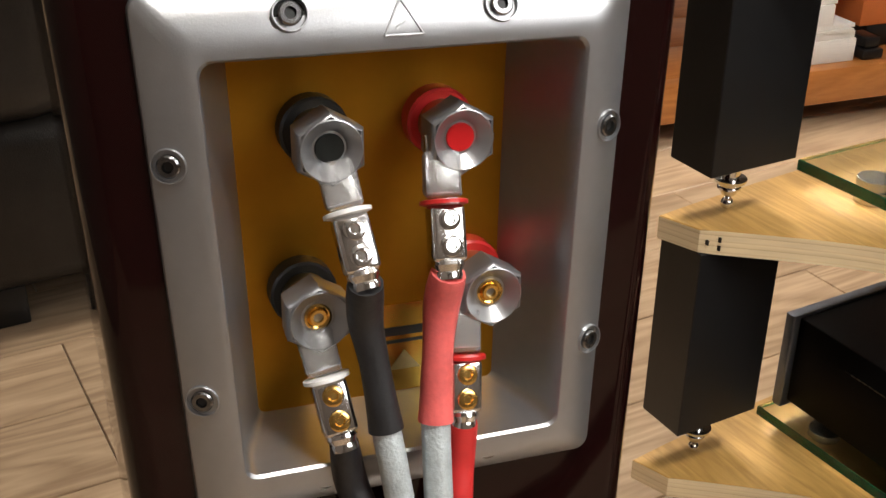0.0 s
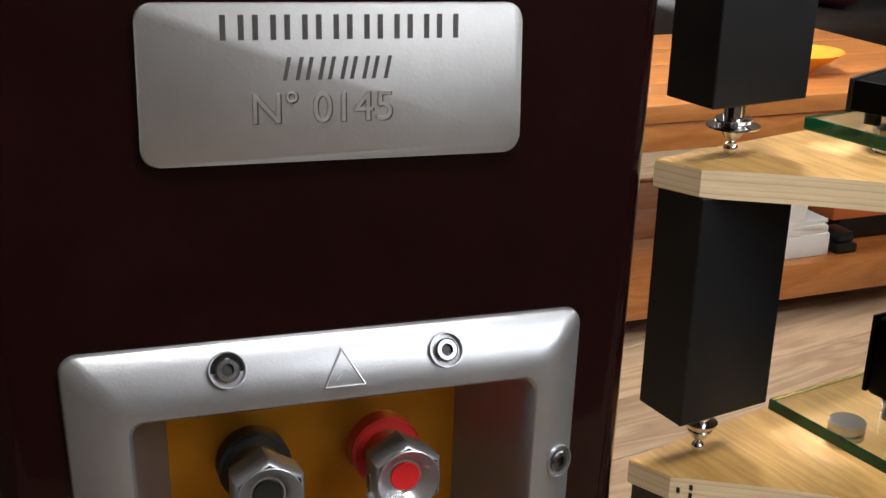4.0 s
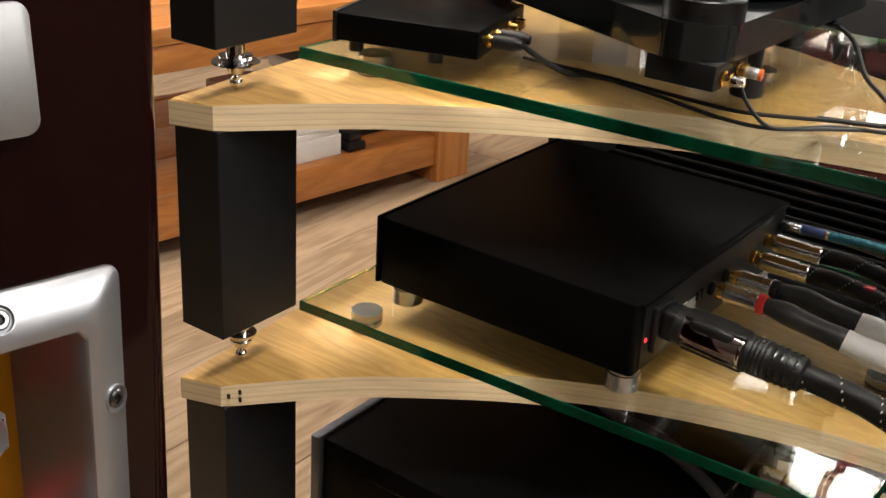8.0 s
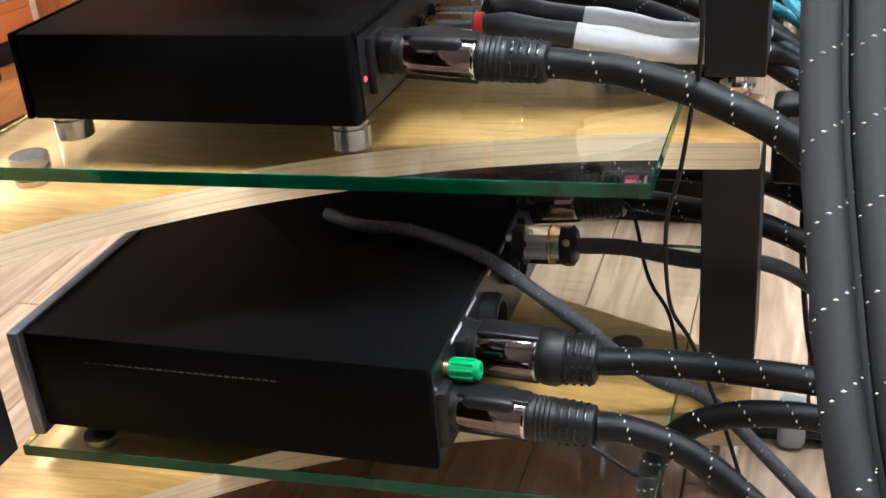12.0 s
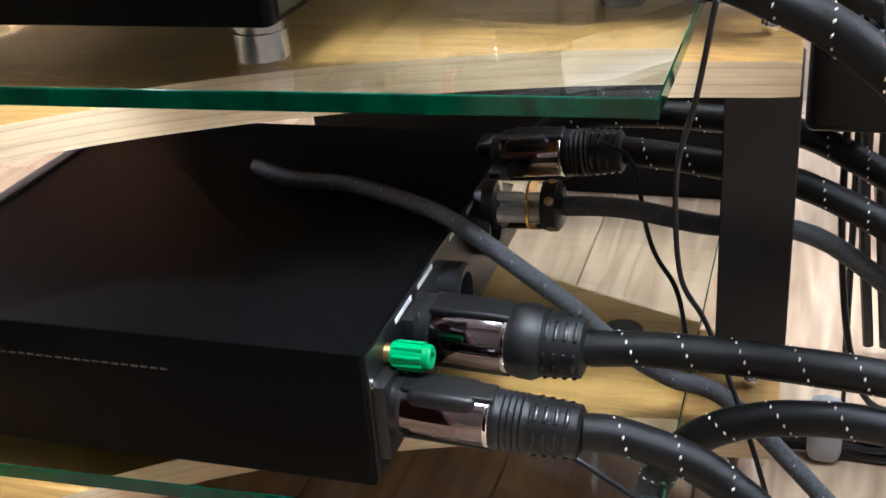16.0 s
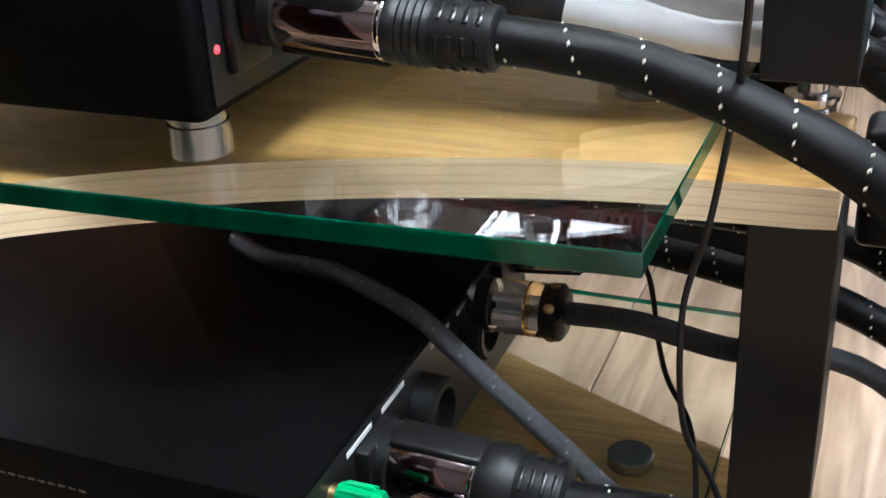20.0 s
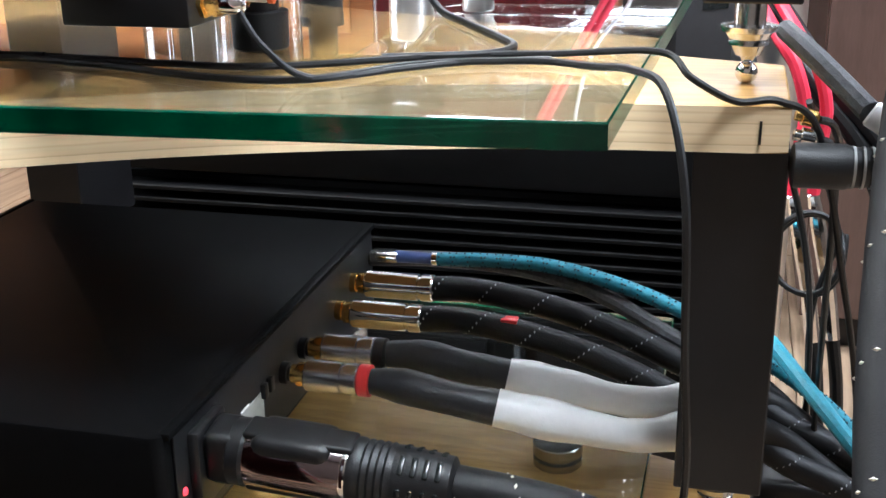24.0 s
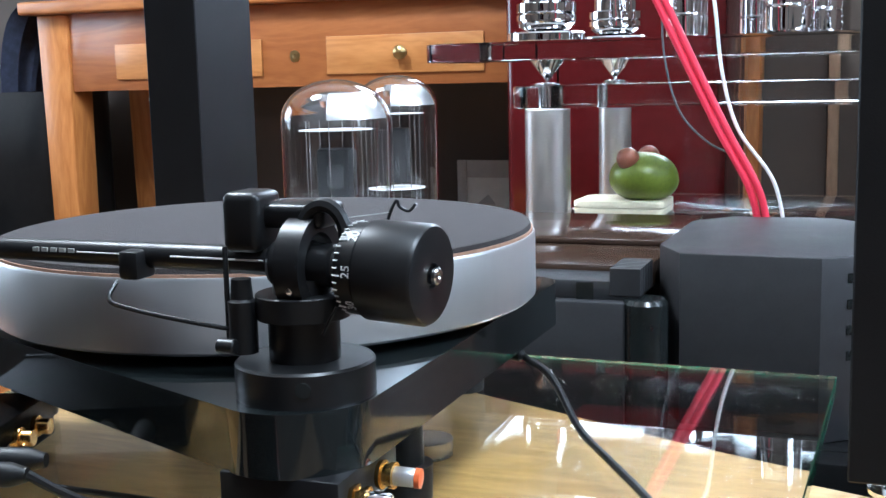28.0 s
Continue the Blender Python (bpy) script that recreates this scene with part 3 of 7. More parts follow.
def rack():
    r = thing("hifi_rack", "open audio rack of pale plywood shelves on black posts", "rack")
    for z0, z1, _ in LEVELS:
        s = part("shelf", prism(OUTLINE, z0, z1, 0.0009, 1), PLY, r, "birch plywood shelf with layered edges", smooth=False)
        if z1 > 0.5:
            part("pencil_mark", box((0.5405, 0.1480, 0.555), (0.5415, 0.1495, 0.565)), BLACK_PLASTIC, s)
        if 0.3 < z1 < 0.4:
            for x, z, w in ((0.030, 0.326, 0.004), (0.036, 0.329, 0.003), (0.036, 0.322, 0.003)):
                y = -0.120 + (x - 0.026) * 1.186 - 0.0004
                part("edge_mark", box((x - w / 2, y - 0.0006, z - 0.002), (x + w / 2, y + 0.0006, z + 0.002)), BLACK_PLASTIC, s)
    spans = ((0.146, 0.316), (0.379, 0.551), (0.612, 0.93))
    for (z0, z1), (_, top, _) in zip(spans, LEVELS):
        for k, (x, y) in POSTS.items():
            hx, hy = (0.0205, 0.040) if k == "b" else (0.0235, 0.042)
            p = part("post", box((x - hx, y - hy, z0), (x + hx, y + hy, z1), 0.0008, 1), POST, r, "square-edged satin black post")
            g = z0 - top
            sp = lathe((x, y, top), (0, 0, 1), [(0.008, 0.0), (0.010, 0.0022), (0.0125, 0.0035), (0.013, 0.0055), (0.0175, 0.0078), (0.018, 0.0092), (0.0195, 0.0092), (0.020, 0.0085), (0.0235, 0.0108), (0.024, 0.0125), (0.0265, 0.0130), (0.027, 0.0072), (g, 0.0072)], 20)
            part("spike", sp, STEEL, p, "turned steel spike")
            if top > 0.5 and k == "a":
                part("washer", lathe((x, y, top + 0.0205), (0, 0, 1), [(0, 0.0072), (0, 0.0185), (0.0012, 0.0185), (0.0012, 0.0072)], 28), STEEL, p, "thin flat steel washer")
            bl = bmesh.new()
            bmesh.ops.create_uvsphere(bl, u_segments=14, v_segments=9, radius=0.0052, matrix=Matrix.Translation((x, y, top + 0.0050)))
            part("ball", bl, CHROME, p, "small chromed steel ball")
    z0 = LEVELS[0][0]
    for k, (x, y) in POSTS.items():
        part("floor_foot", lathe((x, y, 0), (0, 0, 1), [(0, 0.012), (0.006, 0.014), (0.02, 0.006), (0.04, 0.012), (z0, 0.012)], 18), STEEL, r)


rack()


def glass_shelf(z):
    g = thing("glass_shelf", "clear rectangular glass plate with green edges on steel pads", "glass shelf", group="glass plates in the rack")
    bm = prism([(0.004, -0.006), (0.490, 0.025), (0.501, 0.415), (0.004, 0.425)] if z > 0.5 else [(0, 0), (0.496, 0.018), (0.5, 0.42), (0, 0.42)], z, z + 0.010, 0.0007, 1)
    for f in bm.faces:
        f.normal_update()
        f.material_index = 0 if abs(f.normal.z) > 0.9 else 1
    p = part("pane", bm, [GLASS, GLASS_EDGE], g, smooth=False)
    p.visible_shadow = False
    wood_top = max(t for _, t, _ in LEVELS if t < z)
    for x, y in ((0.050, 0.034), (0.041, 0.385), (0.295, 0.235) if z > 0.5 else (0.446, 0.235)):
        pad = part("support_pad", lathe((x, y, wood_top), (0, 0, 1), [(0, 0.0134), (0.0006, 0.0140), (z - wood_top - 0.0095, 0.0140), (z - wood_top - 0.009, 0.0120), (z - wood_top - 0.007, 0.0120), (z - wood_top - 0.0065, 0.0142), (z - wood_top - 0.0008, 0.0142), (z - wood_top - 0.0002, 0.0134)], 26), BRUSHED, g, "round brushed steel pad")


for _, _, gz in LEVELS:
    glass_shelf(gz)
# ---- the loudspeaker ----
# own frame: x across the back, y up the back, z out of it; the back leans by 6 degrees
SPK = Matrix(((0.1724, -0.0966, 0.9803, 0.2518), (0.9847, 0.0433, -0.1689, -0.4874), (-0.0261, 0.9944, 0.1026, 0.6128), (0, 0, 0, 1)))


def loudspeaker():
    s = new("loudspeaker")
    s.matrix_world = SPK
    s.empty_display_size = 0.01
    tagged(s, "dark red lacquered loudspeaker with a silver terminal plate on its back", "loudspeaker")
    # tapered cabinet, wider above, with rounded back corners; the bottom is cut level with the floor
    bm = bmesh.new()
    rows = []
    for y in (-0.612, -0.3, 0.0, 0.3, 0.56):
        w = 0.1165 + 0.05 * y
        k, r = 6, 0.012
        ring = [(-w + r - r * math.sin(radians(90 * i / k)), -r + r * math.cos(radians(90 * i / k))) for i in range(k + 1)][::1]
        ring = ring + [(-w * 1.08, -0.40), (w * 1.08, -0.40)] + [(-a, b) for a, b in ring[::-1]]
        rows.append([bm.verts.new((a, y - b * 0.0 + (b * 0.103 if y < -0.58 else 0), b)) for a, b in ring])
    for n, (p, q) in enumerate(zip(rows, rows[1:])):
        for i in range(len(p)):
            j = (i + 1) % len(p)
            if n == 1 and j == 0:  # the back is cut out behind the terminal plate
                outer = (p[i], p[j], q[j], q[i])
                inner = [bm.verts.new(c) for c in ((0.0640, -0.1770, 0), (-0.0640, -0.1770, 0), (-0.0700, -0.0165, 0), (0.0700, -0.0165, 0))]
                for a in range(4):
                    b = (a + 1) % 4
                    bm.faces.new((outer[a], outer[b], inner[b], inner[a]))
                continue
            bm.faces.new((p[i], p[j], q[j], q[i]))
    bm.faces.new(rows[0]), bm.faces.new(rows[-1])
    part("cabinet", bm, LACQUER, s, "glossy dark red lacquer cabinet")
    # terminal plate: raised bevelled frame round a deep recess
    pl = bmesh.new()

    def ring(top, bot, tw, bw, z, r, k=5):
        out = []
        for cx, cy, a in ((tw - r, top - r, 0), (-tw + r, top - r, 90), (-bw + r, bot + r, 180), (bw - r, bot + r, 270)):
            out += [pl.verts.new((cx + r * math.cos(radians(a + 90 * i / k)), cy + r * math.sin(radians(a + 90 * i / k)), z)) for i in range(k + 1)]
        return out

    loops = [ring(0.0065, -0.196, 0.0915, 0.0830, 0.0005, 0.006), ring(0.0063, -0.1958, 0.0913, 0.0828, 0.0016, 0.006), ring(0.0055, -0.195, 0.0905, 0.0820, 0.0028, 0.0055), ring(-0.0095, -0.183, 0.0760, 0.0690, 0.0095, 0.006), ring(-0.0155, -0.1775, 0.0715, 0.0650, 0.0092, 0.005), ring(-0.0165, -0.1765, 0.0705, 0.0642, 0.0080, 0.005), ring(-0.0185, -0.1755, 0.0690, 0.0632, -0.004, 0.005), ring(-0.0215, -0.173, 0.0555, 0.0515, -0.0340, 0.003)]
    for p, q in zip(loops, loops[1:]):
        for i in range(len(p)):
            j = (i + 1) % len(p)
            pl.faces.new((p[i], p[j], q[j], q[i]))
    plate = part("terminal_plate", pl, CAST, s, "silver cast terminal plate with a deep recess")
    gp = bmesh.new()
    v = [gp.verts.new(c) for c in ((-0.0559, -0.0210, -0.0332), (0.0565, -0.0210, -0.0332), (0.0530, -0.1732, -0.0332), (-0.0519, -0.1732, -0.0332))]
    f = gp.faces.new(v)
    r = bmesh.ops.extrude_face_region(gp, geom=[f])
    bmesh.ops.translate(gp, vec=(0, 0, -0.004), verts=[g for g in r["geom"] if isinstance(g, bmesh.types.BMVert)])
    part("gold_panel", gp, GOLD_PANEL, plate, "gold anodised back panel", smooth=False)
    lab = part("brand_label", box((-0.0060, -0.1725, -0.0330), (0.0255, -0.1320, -0.0326)), GOLD_SHINY, plate, "bright gold label with printed bars and a triangle")
    part("print_bar", box((0.001, -0.1465, -0.0327), (0.0235, -0.1425, -0.0324)), ENGRAVED, plate)
    part("print_bar", box((0.001, -0.1500, -0.0327), (0.0235, -0.1485, -0.0324)), ENGRAVED, plate)
    t = bmesh.new()
    prism([(0.0045, -0.1625), (0.0185, -0.1625), (0.0115, -0.1535)], -0.0327, -0.0323, bm=t)
    part("printed_triangle", t, BRASS, plate)
    # socket screws in round seats
    for x, y in ((-0.039, -0.0015), (0.0370, -0.0025), (-0.083, -0.051), (0.0825, -0.0515), (-0.0785, -0.142), (0.079, -0.1415), (-0.0335, -0.186), (0.0355, -0.186)):
        top, side = abs(x) < 0.05, (1 if x > 0 else -1)
        ax = Vector((0, 0.38 if y > -0.1 else -0.38, 0.92)) if top else Vector((side * 0.38, 0, 0.92))
        p = Vector((x, y, (0.0078 if y > -0.1 else 0.0066) if top else 0.0066))
        seat = part("screw_seat", lathe(p - ax * 0.004, ax, [(0, 0.0), (0, 0.0063), (0.0040, 0.0064), (0.0044, 0.0062), (0.0044, 0.0058), (0.0018, 0.0055), (0.0018, 0)], 28), CAST, plate)
        # black disc that paints the shade in the gap round the screw
        part("seat_shadow_gap", lathe(p - ax * 0.0021, ax, [(0, 0.0054), (0.0004, 0.0054), (0.0004, 0)], 24), BLACK_CAP, seat)
        part("screw", lathe(p - ax * 0.0018, ax, [(0, 0.0042), (0.0020, 0.0042), (0.0026, 0.0036), (0.0026, 0.0021), (0.0010, 0.0019), (0.0010, 0)], 20), DARK_STEEL, seat, "polished socket screw")
        part("screw_recess", lathe(p - ax * 0.0006, ax, [(0, 0.0020), (0.0001, 0)], flat=6), BLACK_PLASTIC, seat)
    # embossed triangle on the upper rim
    for a, b in (((-0.0070, -0.0068), (0.0070, -0.0068)), ((0.0070, -0.0068), (0.0, 0.0050)), ((0.0, 0.0050), (-0.0070, -0.0068)), ((-0.0026, -0.0046), (0.0010, -0.0022))):
        part("embossed_line", rod((a[0], a[1] - 0.004, 0.0052 - (a[1] - 0.004) * 0.45), (b[0], b[1] - 0.004, 0.0052 - (b[1] - 0.004) * 0.45), 0.00042, 8), CAST, plate)
    # binding posts
    post_at = [(-0.0250, -0.0525, BLACK_CAP, BLACK_RUBBER, False), (0.0252, -0.0530, RED_CAP, RED_RING, False), (-0.0318, -0.1185, GOLD, BLACK_RUBBER, True), (0.0382, -0.1180, GOLD, RED_RING, True)]
    for x, y, cap, collar, hollow in post_at:
        b = part("binding_post", lathe((x, y, -0.014), (0, 0, 1), [(0, 0.0126), (0.001, 0.0136), (0.0135, 0.0144), (0.0150, 0.0136), (0.0156, 0.0130), (0.0158, 0.0126), (0.0095, 0.0120), (0.0090, 0)], flat=6), CAST, s, "silver hexagonal binding post")
        part("neck", lathe((x, y, -0.0334), (0, 0, 1), [(0, 0.0095), (0.0217, 0.0095)], 20), BRASS, b)
        part("collar", lathe((x, y, -0.0334), (0, 0, 1), [(0, 0.0136), (0.008, 0.0136), (0.009, 0.0126)], 26), collar, b)
        part("dished_face", lathe((x, y, -0.0035), (0, 0, 1), [(0, 0.0056), (0.0006, 0.0060), (0.0052, 0.0108), (0.0058, 0.0114), (0.0056, 0.0118), (0.001, 0.0118)], 30), CAST, b)
        if hollow:
            part("socket", lathe((x, y, -0.0060), (0, 0, 1), [(0, 0.0054), (0.0042, 0.0054), (0.0044, 0.0046), (0.0038, 0.0034), (0.0050, 0.0032), (0.0050, 0.0020), (0, 0.0019)], 24), GOLD, b)
            part("socket_hole", lathe((x, y, -0.0040), (0, 0, 1), [(0, 0.0021), (0.0006, 0)], 16), BLACK_CAP, b)
        else:
            part("cap", lathe((x, y, -0.0050), (0, 0, 1), [(0, 0.0056), (0.0030, 0.0056), (0.0034, 0.0052), (0.0034, 0)], 24), cap, b)
    # nameplate
    n = bmesh.new()
    prism([(a + 0.001, b + 0.0905) for a, b in round_rect(0.0635, 0.0252, 0.0055)], 0.0008, 0.0030, 0.0006, bm=n)
    np_ = part("nameplate", n, NAMEPLATE, s, "brushed silver nameplate with engraved lines")
    # two engraved words, as slim bars of their height
    for x0, x1, n, lo, hi, slant in ((-0.0375, 0.0435, 8, 0.1042, 0.1120, 0.0), (-0.0180, 0.0185, 5, 0.0915, 0.0988, 0.0016)):
        step = (x1 - x0) / n
        for k in range(n):
            for w0, w1 in ((0.06, 0.24), (0.62, 0.80)):
                u, v = x0 + step * (k + w0), x0 + step * (k + w1)
                part("engraved_bar", prism([(u, lo), (v, lo), (v + slant, hi), (u + slant, hi)], 0.0029, 0.0031), ENGRAVED_MID, np_, smooth=False)
    # pale number over a shifted dark copy that paints the shaded edge of the cut
    for m_, dx, dz in ((ENGRAVED_LIGHT, 0.0, 0.0032), (ENGRAVED, 0.0005, 0.0031)):
        part("engraved_number", lettering("N° 0145", 0.0138, 0.0002), m_, np_, "engraved serial line", m=Matrix.Translation((-0.0045 + dx, 0.0822 - dx * 0.5, dz)))
    return s


loudspeaker()


def speaker_cable(name, label, post, bend, sleeve_mat, ring_mat, after_mat, screw_mat, jumper=False):
    """A spade lug in clear sleeve with two clamp screws, then shrink sleeve and the cable itself, hanging from a binding post."""
    c = new(name)
    c.matrix_world = SPK
    c.empty_display_size = 0.01
    tagged(c, label, "cable", group="speaker cables")
    p = [Vector(q) for q in bend]
    d = (p[1] - p[0]).normalized()
    u = Vector((0, 0, 1))
    side = d.cross(u).normalized()
    out = side.cross(d).normalized()
    at = lambda s, o=0.0, w=0.0: p[0] + d * s + out * o + side * w
    # flat tongue under the post
    bm = bmesh.new()
    M = Matrix((side, d, out)).transposed().to_4x4()
    M.translation = p[0]
    tongue = box((-0.0062, -0.006, -0.0012), (0.0062, 0.016, 0.0012), 0.0006)
    bmesh.ops.transform(tongue, matrix=M, verts=tongue.verts)
    part("spade_lug", tongue, STEEL, c, "flat plated spade lug")
    sl = box((-0.0072, 0.0, -0.0040), (0.0072, 0.018, 0.0040), 0.0024, 3)
    for v in sl.verts:
        v.co += Vector((noise.noise(v.co * 300), 0, noise.noise(v.co * 260 + Vector((5, 5, 5))))) * 0.0009
    bmesh.ops.transform(sl, matrix=M, verts=sl.verts)
    part("clear_sleeve", sl, CLEAR, c, "wrinkled clear sleeve")
    part("colour_ring", lathe(at(0.0185), d, [(0, 0.0078), (0.0004, 0.0092), (0.0018, 0.0092), (0.0022, 0.0078)], 24), ring_mat, c)
    clamp = box((-0.0068, 0.0205, -0.0045), (0.0068, 0.042, 0.0050), 0.0020, 3)
    bmesh.ops.transform(clamp, matrix=M, verts=clamp.verts)
    cl = part("clamp", clamp, STEEL, c, "plated screw clamp under clear sleeve")
    for s in (0.0262, 0.0362):
        part("clamp_screw", lathe(at(s, 0.0046), out, [(0, 0.0042), (0.0012, 0.0042), (0.0016, 0.0036), (0.0016, 0.0020), (0.0008, 0.0016), (0.0008, 0)], 18), screw_mat, cl)
    part("crimp", lathe(at(0.0415), d, [(0, 0.0060), (0.0015, 0.0064), (0.004, 0.0052), (0.0055, 0.0056), (0.007, 0.0054)], 14), STEEL, c)
    q = [at(0.046)] + p[2:]
    n = 4
    if jumper:
        part("sleeve", tube(q, lambda f: 0.0058 + 0.0008 * math.sin(f * 9), 14, 8, wob=0.05), sleeve_mat, c)
    else:
        mid = q[n - 1]
        part("sleeve", tube(q[:n], lambda f: 0.0066 + 0.0006 * math.sin(f * 7), 14, 8, wob=0.06), sleeve_mat, c)
        part("jacket", tube(q[n - 1:], 0.0058, 14, 8), after_mat, c, "pale braid in a clear jacket")


speaker_cable("speaker_cable", "black sleeved speaker cable on the upper black post", None, [(-0.0230, -0.058, -0.004), (-0.0212, -0.072, 0.003), (-0.0165, -0.116, 0.010), (-0.0140, -0.135, 0.013), (-0.0115, -0.160, 0.018), (-0.0085, -0.19, 0.026), (-0.004, -0.25, 0.036), (0.004, -0.36, 0.055), (0.02, -0.50, 0.075), (0.06, -0.545, 0.16)], BLACK_SHRINK, WHITE_RING, SILVER_BRAID, STEEL)
speaker_cable("speaker_cable", "red sleeved speaker cable on the upper red post", None, [(0.0180, -0.058, -0.004), (0.0170, -0.072, 0.002), (0.0135, -0.116, 0.010), (0.0110, -0.135, 0.013), (0.0085, -0.160, 0.018), (0.0070, -0.19, 0.026), (0.006, -0.25, 0.038), (0.014, -0.36, 0.058), (0.03, -0.50, 0.08), (0.08, -0.545, 0.16)], RED_SHRINK, RED_RING, SILVER_BRAID, STEEL)
speaker_cable("speaker_cable", "black jumper cable on the lower black post", None, [(-0.0335, -0.124, -0.004), (-0.0310, -0.140, 0.002), (-0.0240, -0.186, 0.010), (-0.0190, -0.205, 0.018), (-0.012, -0.26, 0.030), (-0.004, -0.36, 0.045), (0.006, -0.50, 0.060)], BLACK_SHRINK, WHITE_RING, BLACK_SHRINK, GOLD, True)
speaker_cable("speaker_cable", "red jumper cable on the lower red post", None, [(0.0275, -0.124, -0.004), (0.0258, -0.140, 0.001), (0.0215, -0.186, 0.009), (0.0195, -0.205, 0.016), (0.018, -0.26, 0.030), (0.024, -0.36, 0.045), (0.034, -0.50, 0.060)], RED_CABLE, RED_RING, RED_CABLE, GOLD, True)
# ---- boxes on the middle and lower glass ----
def rounded_case(a, b, rv, rt):
    """A metal case: upright edges rounded by rv, rims by rt."""
    cx, cy = (a[0] + b[0]) / 2, (a[1] + b[1]) / 2
    poly = [(cx + p, cy + q) for p, q in round_rect((b[0] - a[0]) / 2, (b[1] - a[1]) / 2, rv, 4)]
    return prism(poly, a[2], b[2], rt, 2)


def converter():
    d = thing("converter_box", "flat black metal audio box with rounded edges on steel feet", "audio box")
    a, b = (0.053, 0.045, 0.380), (0.304, 0.345, 0.442)
    part("case", rounded_case(a, b, 0.005, 0.0016), BLACK_METAL, d, "black textured metal case")
    part("front_panel", rounded_case((a[0] - 0.004, a[1] - 0.0004, a[2] - 0.0004), (a[0] - 0.0002, b[1] + 0.0004, b[2] + 0.0006), 0.001, 0.0008), BLACK_METAL, d)
    rear = part("rear_panel", box((b[0] + 0.0002, a[1] + 0.010, a[2] + 0.004), (b[0] + 0.0014, b[1] - 0.006, b[2] - 0.004), 0.0004), BLACK_PLASTIC, d)
    part("top_lip", box((b[0] - 0.003, a[1] + 0.004, b[2] - 0.003), (b[0] + 0.003, b[1] - 0.003, b[2] + 0.0004), 0.0008), BLACK_METAL, d)
    for x, y in ((0.290, 0.062), (0.072, 0.064), (0.290, 0.326), (0.072, 0.326)):
        part("foot", lathe((x, y, 0.3602), (0, 0, 1), [(0, 0.0125), (0.001, 0.0138), (0.0150, 0.0138), (0.0155, 0.0128), (0.0199, 0.0128)], 24), BRUSHED, d, "round brushed steel foot")
    x = b[0] + 0.0012
    part("power_inlet", box((x, 0.066, 0.395), (x + 0.006, 0.096, 0.434), 0.002), BLACK_PLASTIC, d, "black mains inlet")
    part("indicator", lathe((x - 0.0006, 0.0605, 0.4080), (1, 0, 0), [(0, 0.0020), (0.0012, 0.0020), (0.002, 0.001), (0.002, 0)], 12), RED_LED, d, "small glowing red indicator")
    part("rating_label", box((x, 0.118, 0.398), (x + 0.0006, 0.150, 0.414)), LABEL_GREY, d, "small grey rating label")
    for k, y in enumerate((0.150, 0.158)):
        part("switch", box((x, y - 0.0024, 0.410), (x + 0.003, y + 0.0024, 0.418), 0.0006), BLACK_PLASTIC, d)
    for y, z in ((0.112, 0.414), (0.128, 0.414)):
        part("print_bar", box((x, y - 0.005, z - 0.0012), (x + 0.0004, y + 0.005, z + 0.0012)), INK, d)
    for y, z, m in ((0.178, 0.411, BLACK_PLASTIC), (0.206, 0.413, BLACK_PLASTIC), (0.267, 0.411, GOLD), (0.296, 0.418, GOLD)):
        part("socket", lathe((x, y, z), (1, 0, 0), [(0, 0.0062), (0.004, 0.0062), (0.0042, 0.0044), (0.012, 0.0044)], 18), m, d)


converter()


